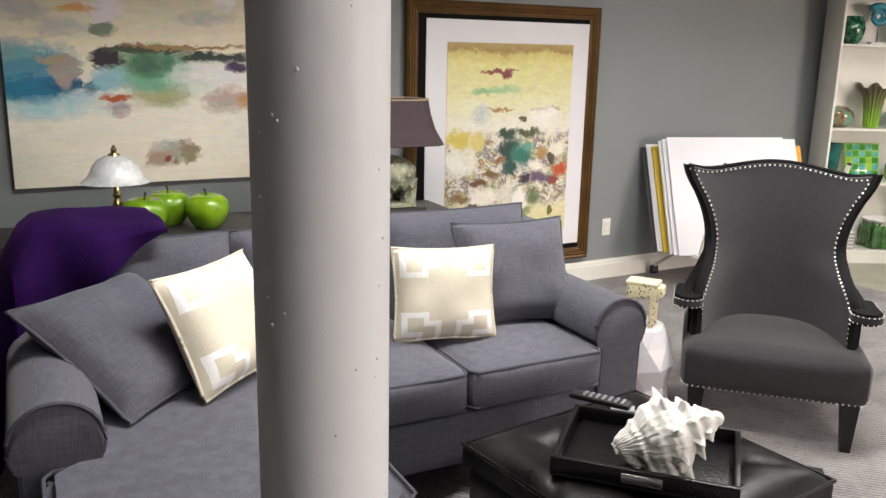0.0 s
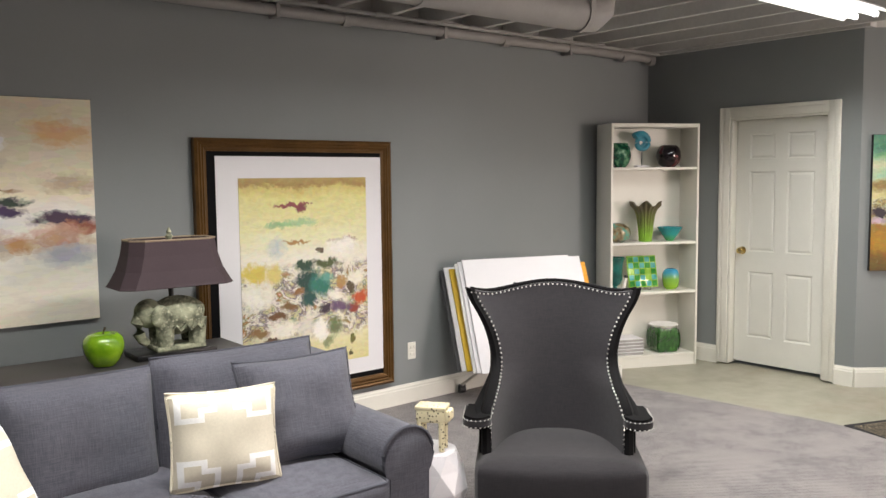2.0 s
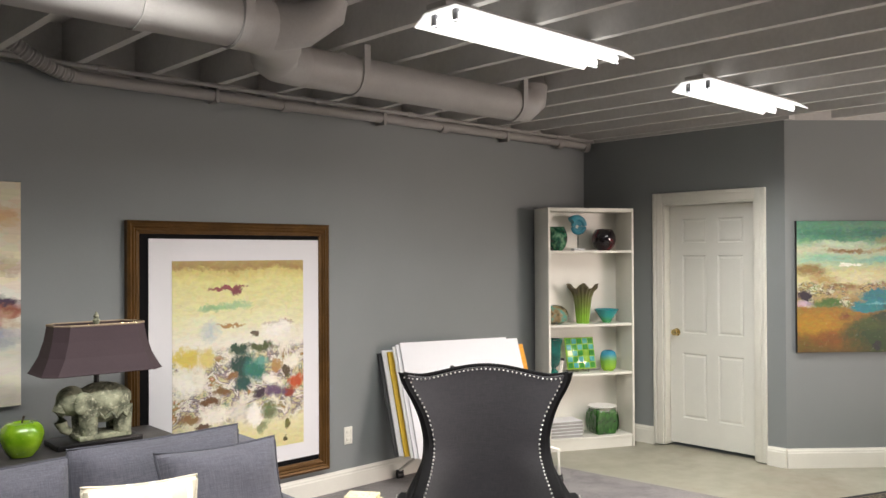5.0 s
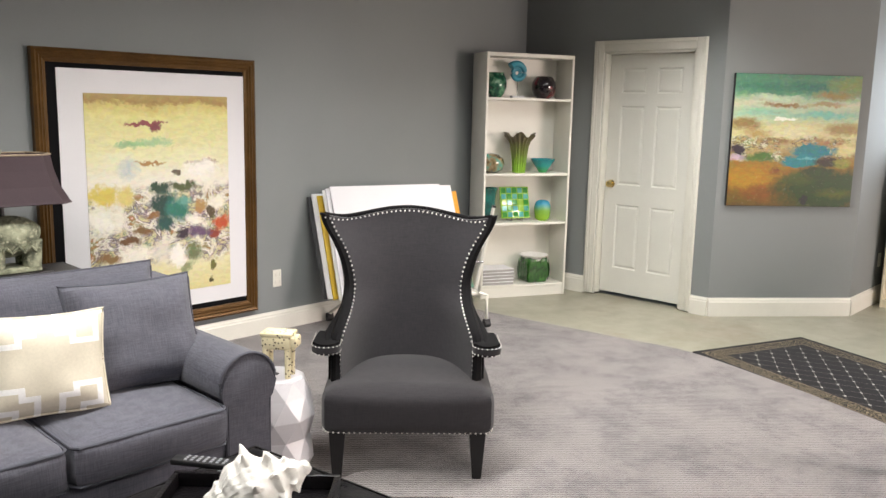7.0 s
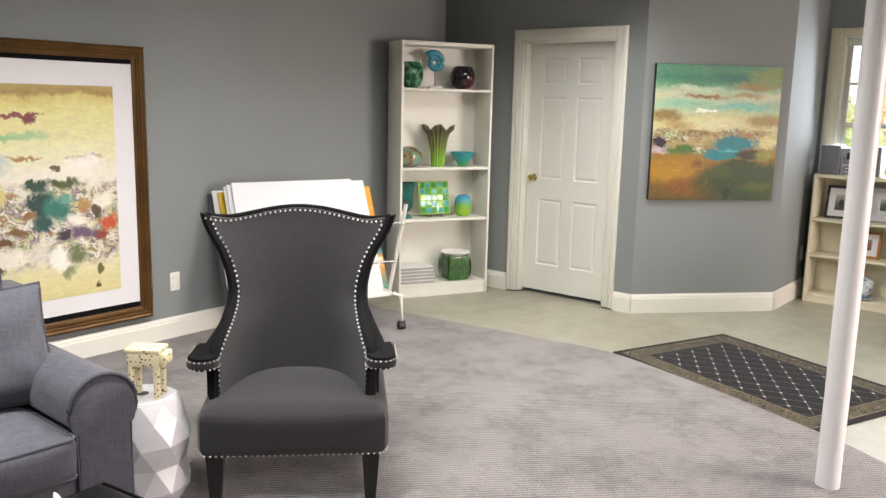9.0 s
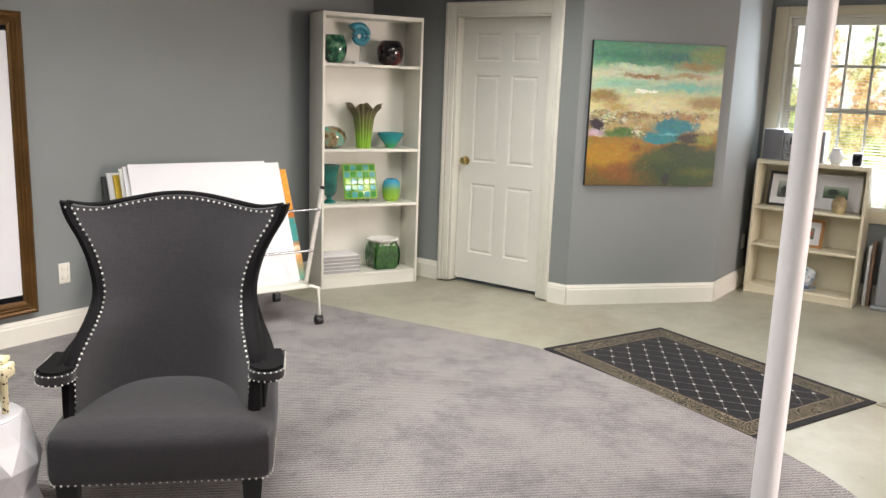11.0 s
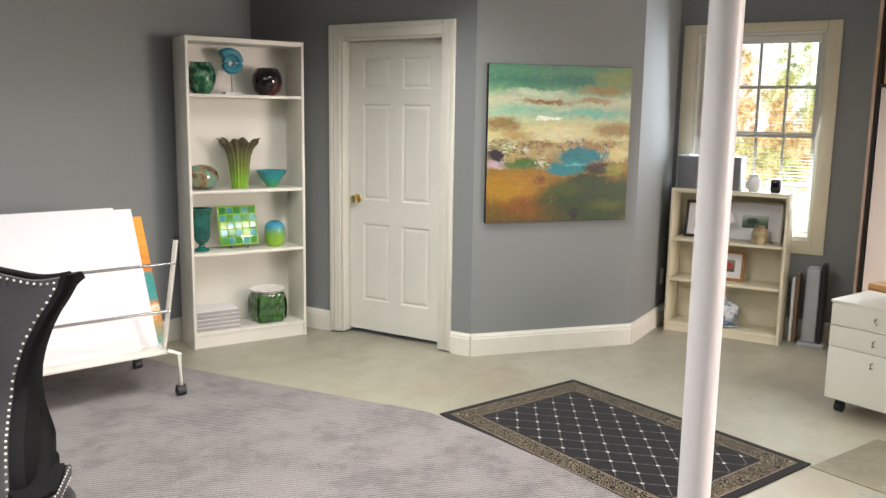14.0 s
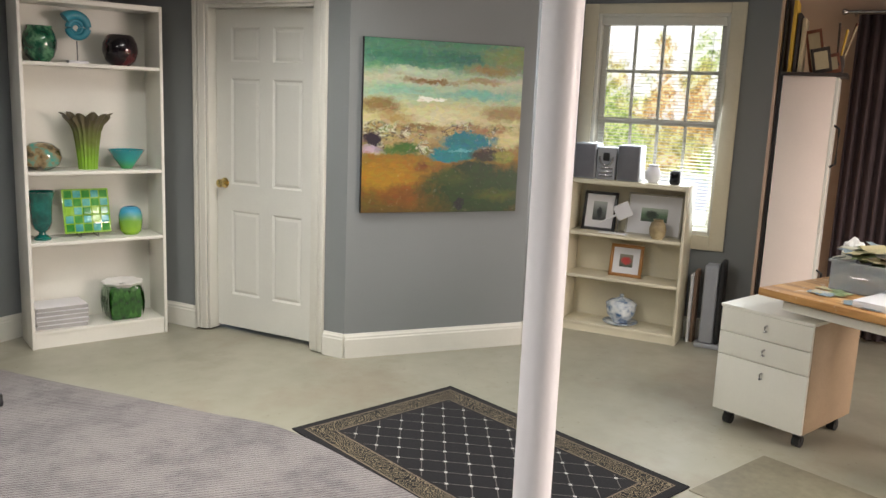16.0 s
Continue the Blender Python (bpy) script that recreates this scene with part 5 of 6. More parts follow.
def wing_chair():
    root = thing("wing_chair", pose(2.932, 2.348, 0, 0, 0, -45), "charcoal wing chair with nailhead trim and black legs", "armchair")
    part("seat", soft(B(), -0.352, 0.372, -0.03, 0.60, 0.185, 0.383, 0.05, 0.030, 12), CHAIRM, root)
    for x, y0, y1 in ((-0.285, 0.015, 0.0), (0.303, 0.015, 0.0)):
        b = B()
        lo = [b.verts.new((x + dx * 0.019, 0.0 + dy * 0.019, 0.0)) for dx, dy in ((-1, -1), (1, -1), (1, 1), (-1, 1))]
        hi = [b.verts.new((x + dx * 0.034, 0.02 + dy * 0.034, 0.20)) for dx, dy in ((-1, -1), (1, -1), (1, 1), (-1, 1))]
        b.faces.new(lo[::-1]); b.faces.new(hi)
        for i in range(4):
            b.faces.new((lo[i], lo[(i + 1) % 4], hi[(i + 1) % 4], hi[i]))
        part("leg", b, BLACKWOOD, root, smooth=False)
    for x in (-0.27, 0.27):
        part("leg", rod(B(), (x, 0.78, 0.0), (x, 0.66, 0.22), 0.02, 0.032, 10), BLACKWOOD, root)

    def half(z):
        pts = [(0.36, 0.280), (0.50, 0.284), (0.555, 0.284), (0.60, 0.270), (0.64, 0.256), (0.69, 0.246), (0.75, 0.246), (0.80, 0.255), (0.86, 0.274), (0.92, 0.303), (0.98, 0.341), (1.03, 0.366), (1.10, 0.388)]
        for (z0, w0), (z1, w1) in zip(pts, pts[1:]):
            if z <= z1:
                f = (z - z0) / (z1 - z0)
                return w0 + (w1 - w0) * f
        return pts[-1][1]

    def ahead(u, z):
        """Depth of the back's front face at u across and z up: hollow, leaning, with forward wings."""
        lean = 0.425 + 0.19 * (z - 0.36) / 0.68
        g = min(1.0, max(0.0, (0.74 - z) / 0.20))
        g = g * g * (3 - 2 * g)
        return lean - 0.11 * abs(u) ** 2.2 * (1.0 - 0.2 * (z - 0.4)) - 0.205 * g * abs(u) ** 3.5

    def top(u):
        a = abs(u)
        return 1.026 + 0.042 * math.cos(math.pi / 2 * min(1.0, a / 0.82)) ** 1.6 + 0.016 * max(0.0, (a - 0.72) / 0.28) ** 2
    n, m = 28, 26

    def sheet(b, inner, off, rows=m):
        g = []
        for j in range(rows + 1):
            row = []
            for i in range(n + 1):
                u = 2 * i / n - 1
                z = 0.36 + (top(u) - 0.36) * j / rows
                w = half(z) * inner
                row.append(b.verts.new((u * w, ahead(u, z) + off, z)))
            g.append(row)
        for j in range(rows):
            for i in range(n):
                b.faces.new((g[j][i], g[j][i + 1], g[j + 1][i + 1], g[j + 1][i]))
        return g
    b = B()
    g0 = sheet(b, 1.0, 0.0)
    g1 = sheet(b, 0.985, 0.06)
    rim0 = [r[0] for r in g0] + g0[-1][1:] + [r[-1] for r in g0[::-1]][1:]
    rim1 = [r[0] for r in g1] + g1[-1][1:] + [r[-1] for r in g1[::-1]][1:]
    for a, c, d, e in zip(rim0, rim0[1:], rim1[1:], rim1):
        b.faces.new((a, c, d, e))
    part("inner_back", b, CHAIRM, root)
    # black outer shell, standing out past the inner back on both sides
    b = B()
    f = []
    for j in range(m + 1):
        for_row = []
        for s in (-1, 1):
            z = 0.30 + (1.040 - 0.30) * j / m
            w = half(z)
            y = ahead(1.0, z)
            back = ahead(0.0, z) + 0.07
            for dw, dy, keep in ((0.002, -0.006, 0), (0.020, -0.012, 0), (0.040, 0.0, 0), (0.050, 0.05, 0), (0.042, 0.12, 1), (-0.05, 0.18, 1)):
                yy = max(y + dy, back + dy - 0.12) if keep else y + dy
                for_row.append(b.verts.new((s * (w + dw), yy, z + ((-0.03 if keep else 0.012) if j == m else 0))))
        f.append(for_row)
    for j in range(m):
        for s in (0, 6):
            for k in range(5):
                b.faces.new((f[j][s + k], f[j][s + k + 1], f[j + 1][s + k + 1], f[j + 1][s + k]))
        b.faces.new((f[j][5], f[j][11], f[j + 1][11], f[j + 1][5]))
    b.faces.new([f[m][k] for k in (0, 1, 2, 3, 4, 5)])
    b.faces.new([f[m][k] for k in (6, 7, 8, 9, 10, 11)])
    part("outer_shell", b, BLACKFAB, root, "black upholstered outer wings")
    tops = []
    for i in range(33):
        u = 2 * i / 32 - 1
        tops.append((u * (half(1.045) + 0.02), ahead(u, top(u)) + 0.03, top(u) + 0.004))
    part("top_rail", sweep(B(), tops, 0.011, 10), BLACKFAB, root)
    for s in (-1, 1):
        # arm: sweeps from the wing down and forward to a rounded tip
        path = [(s * 0.275, 0.50, 0.64), (s * 0.292, 0.455, 0.59), (s * 0.310, 0.40, 0.555), (s * 0.328, 0.33, 0.535), (s * 0.342, 0.24, 0.525), (s * 0.345, 0.13, 0.522)]
        arm = part("arm", sweep(B(), path, [0.030, 0.036, 0.040, 0.038, 0.030, 0.024], 14), BLACKFAB, root)
        def scroll(r):
            tip = [(s * 0.345 + r * math.cos(a), 0.136 + r * math.sin(a)) for a in [math.pi + math.pi * i / 14 for i in range(15)]]
            return [(s * 0.345 - r, 0.33)] + tip + [(s * 0.345 + r, 0.33)]
        b = prism(B(), scroll(0.058), 0.500, 0.548)
        bmesh.ops.bevel(b, geom=[e for e in b.edges if abs(e.verts[0].co.z - e.verts[1].co.z) < 1e-4], offset=0.012, segments=3, affect='EDGES')
        part("arm_pad", b, BLACKFAB, arm)
        part("arm_band", prism(B(), scroll(0.061), 0.510, 0.537), CHAIRM, arm)
        part("arm_panel", box(B(), s * 0.315 - 0.024, s * 0.315 + 0.024, 0.165, 0.52, 0.30, 0.510, 0.012), BLACKFAB, arm)
    def scroll_edge(s, r):
        tip = [(s * 0.345 + r * math.cos(a), 0.136 + r * math.sin(a)) for a in [math.pi + math.pi * i / 20 for i in range(21)]]
        return [(s * 0.345 - r, 0.31)] + tip + [(s * 0.345 + r, 0.31)]

    # nailheads
    def nails(pts, step=0.022, size=0.0046):
        b = B()
        acc, last = 0.0, Vector(pts[0])
        seq = [last]
        for p in pts[1:]:
            p = Vector(p)
            d = (p - last).length
            k = step - acc
            while k <= d:
                seq.append(last.lerp(p, k / d))
                k += step
            acc = (acc + d) % step
            last = p
        for p in seq:
            bmesh.ops.create_icosphere(b, subdivisions=1, radius=size, matrix=Matrix.Translation(p))
        o = part("nailhead_trim", b, NAIL, root, "row of bright nickel nailheads")
        tagged(o, kind="stuff")
    for s in (-1, 1):
        nails([(s * (half(z) - 0.004), ahead(1.0, z) - 0.007, z) for z in [0.55 + 0.478 * i / 60 for i in range(61)]])
        for dz in (0.508, 0.539):
            nails([(x, y, dz) for x, y in scroll_edge(s, 0.061)], 0.0205, 0.0030)
        nails([(s * 0.286, ahead(1.0, 0.45) - 0.008, 0.39), (s * 0.286, ahead(1.0, 0.5) - 0.008, 0.50)], 0.02, 0.0038)
    nails([(x * 0.985, ahead(2 * k / 32 - 1, top(2 * k / 32 - 1)) - 0.014, z - 0.011) for k, (x, y, z) in enumerate(tops)], 0.0215)
    nails([(-0.346, 0.3, 0.204), (-0.346, 0.02, 0.204), (-0.325, -0.022, 0.204), (0.346, -0.022, 0.204), (0.368, 0.02, 0.204), (0.368, 0.3, 0.204)])


wing_chair()

# ---- tall bookcase and what stands in it ----
def bookcase(name, m, W, H, D, shelves, mat, label):
    root = thing(name, m, label, "bookcase")
    t = 0.018
    part("side_panel", box(B(), 0, t, 0, D, 0, H, 0.001), mat, root)
    part("side_panel", box(B(), W - t, W, 0, D, 0, H, 0.001), mat, root)
    part("top_panel", box(B(), t, W - t, 0, D, H - 0.03, H - 0.001, 0.001), mat, root)
    part("back_panel", box(B(), t, W - t, D - 0.006, D - 0.001, 0.05, H - 0.03), mat, root, smooth=False)
    for i, z in enumerate(shelves):
        part("shelf", box(B(), t, W - t, 0.006, D - 0.006, z - 0.02, z, 0.001), mat, root)
    part("plinth", box(B(), t, W - t, 0.012, 0.026, 0.0, shelves[-1] - 0.02), mat, root, smooth=False)
    return root


BC = pose(5.765, 4.34, -0.012, 0, 0, -26)
bookcase("bookcase", BC, 0.79, 2.01, 0.28, (1.655, 1.04, 0.63, 0.10), MELAMINE, "tall white open bookcase holding glass and ceramic pieces")


def glazed(name, cols, scale=10.0, rough=0.12, vertical=None):
    """A glossy glaze of three colours that run into each other, or one above another."""
    M = Mat(name, cols[1], rough)
    if vertical:
        sep = M.n("SeparateXYZ")
        M.link(M.where(), sep.inputs[0])
        f = M.math('ADD', M.math('DIVIDE', sep.outputs[2], vertical), M.math('MULTIPLY', M.math('SUBTRACT', M.noise(scale, 4.0), 0.5), 0.35))
        c = M.ramp(f, [(0.15, cols[0]), (0.5, cols[1]), (0.85, cols[2])])
    else:
        c = M.ramp(M.noise(scale, 5.0), [(0.36, cols[0]), (0.5, cols[1]), (0.64, cols[2])])
    M.link(c, M.b.inputs["Base Color"])
    M.b.inputs["Coat Weight"].default_value = 0.5
    M.bump(M.noise(scale * 4), 0.08, 0.002)
    return M.m


def vessel(name, x, y, z, profile, mat, label, category, wob=None, seg=36, rz=0, lean=0):
    """A hollow turned vessel on a shelf; the profile is its outside from foot to rim."""
    b = B()
    inner = [(max(0.002, r - 0.006), h) for r, h in reversed(profile[1:])]
    inner.append((0.002, profile[1][1] + 0.008))
    n = len(profile)
    lathe(b, [(0.002, profile[0][1])] + profile + inner, seg, (lambda a, i: wob(a, min(i, 2 * n - i) / n)) if wob else None)
    if wob and seg > 60:
        for v in b.verts:
            v.co.z += 0.022 * max(0.0, v.co.z / profile[-1][1] - 0.8) / 0.2 * math.cos(6 * math.atan2(v.co.y, v.co.x))
    return solid(name, b, mat, BC @ pose(x, y, z, 0, lean, rz), label, category, "bookcase pieces")


S1, S2, S3, S4 = 1.655, 1.04, 0.63, 0.10
vessel("vase", 0.135, 0.13, S1, [(0.048, 0.0), (0.074, 0.03), (0.090, 0.08), (0.092, 0.115), (0.082, 0.16), (0.066, 0.19), (0.069, 0.20)],
       glazed("green_lustre", ("#0c2f22", "#17513a", "#5b8f6a"), 16, 0.08), "dark green iridescent glass vase with an uneven rim", "vase", lambda a, t: 1 + 0.05 * t * math.cos(a - 0.6))
vessel("vase", 0.58, 0.13, S1, [(0.05, 0.0), (0.085, 0.03), (0.102, 0.085), (0.098, 0.13), (0.078, 0.17), (0.062, 0.182)],
       glazed("black_red_lustre", ("#0d0c10", "#1d1318", "#5e2024"), 9, 0.06), "round black and dark red glossy glass vase", "vase")


def nautilus():
    root = thing("shell_ornament", BC @ pose(0.34, 0.14, S1), "turquoise spiral shell ornament on a clear stand", "ornament", "bookcase pieces")
    teal = plain("turquoise_glaze", "#2f8ba0", 0.35, big=14, amount=0.2)
    part("base", box(B(), -0.055, 0.055, -0.03, 0.03, 0, 0.018, 0.003), CARD, root)
    part("pin", rod(B(), (0, 0, 0.018), (0, 0, 0.13), 0.004, seg=8), CHROME, root)
    b = B()
    pts, rr = [], []
    for i in range(70):
        a = i / 69 * 5.2 * math.pi
        rad = 0.078 * math.exp(-0.095 * a)
        pts.append((rad * math.cos(2.5 - a), 0.012 * (1 - math.exp(-a / 5)), 0.205 + rad * math.sin(2.5 - a)))
        rr.append(max(0.005, rad * (0.36 + 0.10 * math.exp(-a * 2.0))))
    sweep(b, pts, rr, 14)
    part("shell", b, teal, root)


nautilus()
vessel("vase", 0.118, 0.13, S2, [(0.05, 0.0), (0.095, 0.025), (0.112, 0.075), (0.100, 0.12), (0.06, 0.152), (0.028, 0.160)],
       glazed("marbled_glaze", ("#3a3a2a", "#8d7a58", "#4f9a8c"), 13, 0.1), "squat marbled brown and teal pot", "pot")
vessel("vase", 0.375, 0.13, S2, [(0.052, 0.0), (0.055, 0.05), (0.064, 0.14), (0.075, 0.22), (0.092, 0.265), (0.120, 0.300), (0.132, 0.312)],
       glazed("green_fluted", ("#7fae2e", "#6b7a35", "#5a5138"), 22, 0.4, 0.33), "tall green and brown fluted vase with a ruffled rim", "vase",
       lambda a, t: 1 + 0.05 * math.cos(18 * a) + (0.13 * max(0, t - 0.6) / 0.4 * math.cos(6 * a)), 84)
vessel("bowl", 0.60, 0.13, S2, [(0.032, 0.0), (0.036, 0.008), (0.062, 0.045), (0.092, 0.09), (0.108, 0.115)],
       glazed("teal_bowl", ("#3c9a5a", "#1f9a94", "#1a8f98"), 8, 0.12, 0.115), "flared turquoise glass bowl", "bowl")
vessel("vase", 0.105, 0.13, S3, [(0.048, 0.0), (0.050, 0.012), (0.020, 0.03), (0.018, 0.045), (0.042, 0.065), (0.056, 0.10), (0.058, 0.17), (0.062, 0.235), (0.076, 0.278), (0.083, 0.285)],
       glazed("deep_teal", ("#0d4b46", "#116058", "#18786c"), 10, 0.2), "footed dark teal urn vase", "vase")


def mosaic_plate():
    root = thing("glass_plate", BC @ pose(0.365, 0.15, S3), "square green and turquoise checked glass plate on a stand", "plate", "bookcase pieces")
    rnd = random.Random(11)
    cols = [glazed("tile_lime", ("#7fae2c", "#93c04a", "#a9d068"), 12, 0.06), glazed("tile_green", ("#2f7a30", "#3f8f3e", "#55a048"), 12, 0.06), glazed("tile_aqua", ("#3a8f8c", "#58a8a0", "#7cc0b4"), 12, 0.06)]
    tilt = pose(0, -0.02, 0.022, -14)
    b = part("plate_body", box(B(), -0.135, 0.135, -0.004, 0.004, 0, 0.27, 0.004), cols[0], root)
    b.matrix_local = tilt
    for i in range(5):
        for j in range(5):
            x, z = -0.128 + i * 0.0512, 0.007 + j * 0.0512
            t = part("tile", box(B(), x + 0.004, x + 0.0475, -0.0085, -0.0045, z + 0.004, z + 0.0475, 0.0015, 1), cols[1 + (i + j) % 2] if rnd.random() < 0.85 else cols[0], root)
            t.matrix_local = tilt
    for x in (-0.05, 0.05):
        part("stand_foot", sweep(B(), [(x, -0.045, 0.025), (x, -0.045, 0.004), (x, 0.06, 0.004), (x, 0.05, 0.12)], 0.004, 8), CHROME, root)


mosaic_plate()
vessel("vase", 0.615, 0.13, S3, [(0.042, 0.0), (0.062, 0.02), (0.070, 0.07), (0.070, 0.12), (0.060, 0.155), (0.040, 0.172), (0.032, 0.174)],
       glazed("blue_lime_glass", ("#8dbb2e", "#7fb04a", "#3f9cc0"), 6, 0.1, 0.17), "round blue over lime green glass vase", "vase")


PAGES = plain("paper_edges", "#a9a7a4", 0.85, fine=300, amount=0.3)


def book_stack():
    for i in range(5):
        h = 0.026
        root = thing("booklet", BC @ pose(0.175 + 0.004 * (i % 2), 0.14, S4 + 0.001 + i * 0.0272, 0, 0, (i * 37 % 5) - 2), "stack of white paperback booklets, lying flat", "book", "stacked booklets")
        part("cover", box(B(), -0.145, 0.145, -0.10, 0.10, 0.0, h, 0.001), CARD, root)
        part("page_block", box(B(), -0.143, 0.147, -0.102, 0.098, 0.003, h - 0.003), PAGES, root, smooth=False)


book_stack()


def leaf_pot():
    root = thing("planter", BC @ pose(0.555, 0.135, S4), "square green leaf-pattern ceramic pot with a white petal rim", "pot", "bookcase pieces")
    g = glazed("leaf_green", ("#143c10", "#24591a", "#3f7f2c"), 14, 0.25)
    part("body", soft(B(), -0.095, 0.095, -0.085, 0.085, 0.0, 0.215, 0.02), g, root)
    for s, r in (((0, -0.085), 0), ((0.095, 0), 90), ((-0.095, 0), -90)):
        for i in range(5):
            b = B()
            lv = [(0, 0.0), (0.02, 0.05), (0.024, 0.10), (0.014, 0.15), (0.0, 0.19)]
            q = [b.verts.new((w, -0.004 - 0.008 * math.sin(z * 15), z)) for w, z in lv] + [b.verts.new((-w, -0.004 - 0.008 * math.sin(z * 15), z)) for w, z in lv[-2:0:-1]]
            b.faces.new(q)
            o = part("leaf", b, g, root, smooth=False)
            o.matrix_local = Matrix.Translation((s[0], s[1], 0)) @ pose(0, 0, 0, 0, 0, r) @ pose(-0.07 + 0.035 * i, -0.002, 0.01 + 0.02 * (i % 2))
    part("rim", lathe(B(), [(0.085, 0.205), (0.108, 0.222), (0.122, 0.232), (0.112, 0.238), (0.07, 0.226), (0.02, 0.215)], 40, lambda a, n: 1 + 0.07 * math.cos(9 * a)), CANVAS, root, "white petal-shaped rim")


leaf_pot()

# ---- print rack ----
def print_rack():
    R = pose(4.172, 3.995, 0.0, 0, 0, -18)
    root = thing("print_rack", R, "white tubular print rack on black casters", "rack")
    for sx in (0.0, 0.955):
        side = 1 if sx > 0.5 else -1
        for y in (0.0, 0.62):
            c = part("caster", rod(B(), (sx - 0.022, y, 0.026), (sx + 0.022, y, 0.026), 0.026, seg=18), BLACKPL, root, "black caster")
            part("fork", box(B(), sx - 0.026, sx + 0.026, y - 0.012, y + 0.012, 0.03, 0.062, 0.004), BLACKPL, c)
        part("upright", sweep(B(), [(sx, 0, 0.06), (sx, 0, 0.235), (sx - side * 0.05, 0.03, 0.25), (sx - side * 0.055, 0.07, 0.27), (sx - side * 0.055, -0.125, 0.86), (sx - side * 0.055, -0.134, 0.885)], 0.013, 12), WHITE, root)
        part("upright", sweep(B(), [(sx, 0.62, 0.06), (sx - side * 0.05, 0.32, 0.25), (sx - side * 0.04, 0.60, 0.86)], 0.012, 12), WHITE, root)
        part("side_bar", rod(B(), (sx - side * 0.05, 0.04, 0.25), (sx - side * 0.05, 0.5, 0.25), 0.011, seg=12), WHITE, root)
        part("cap", rod(B(), (sx - side * 0.055, -0.134, 0.885), (sx - side * 0.055, -0.137, 0.895), 0.014, seg=12), BLACKPL, root)
    for z, y in ((0.755, -0.105), (0.485, -0.016)):
        part("rail", rod(B(), (0.055, y, z), (0.90, y, z), 0.008, seg=10), CHROME, root)
    part("trough", box(B(), 0.03, 0.925, 0.045, 0.36, 0.232, 0.25, 0.003), WHITE, root)

    def board(x0, x1, h, y, lean, mat, label, edge_mat=None, zt=0.0):
        o = thing("art_board", R @ pose(x0, y, 0.251 + zt, lean), label, "board", "boards in the rack")
        part("panel", box(B(), 0, x1 - x0, 0, 0.014, 0, h, 0.002), mat, o)
        return o
    fiery = painted("orange_canvas", [(0.0, "#3f8f80"), (0.2, "#c98a3a"), (0.45, "#b9461f"), (0.7, "#e09a2a"), (1.0, "#e8a53a")], [(0.9, 0.45, 0.2, 0.1, "#2f8f8a", 0.7), (0.8, 0.25, 0.2, 0.08, "#e6d9b8", 0.7)], 0.1, 0.8, 4.0)
    yel = plain("yellow_board", "#d9b52a", 0.6)
    board(-0.06, 0.80, 0.815, 0.135, -24, CARD, "large white mat board leaning in the rack")
    board(-0.085, 0.905, 0.80, 0.158, -24, CARD, "large white mat board leaning in the rack")
    board(-0.10, 0.88, 0.785, 0.182, -24, CANVAS, "white canvas panel leaning in the rack")
    board(-0.05, 0.975, 0.745, 0.215, -24, fiery, "orange and teal abstract canvas behind white boards")
    board(-0.12, 0.80, 0.745, 0.24, -25, yel, "yellow-faced panel among white boards")
    board(-0.15, 0.78, 0.755, 0.265, -25, CARD, "white panel at the back of the rack")
    board(-0.17, 0.7, 0.735, 0.29, -26, plain("black_edge_board", "#3a3a3c", 0.7), "dark backing panel at the back of the rack")


print_rack()

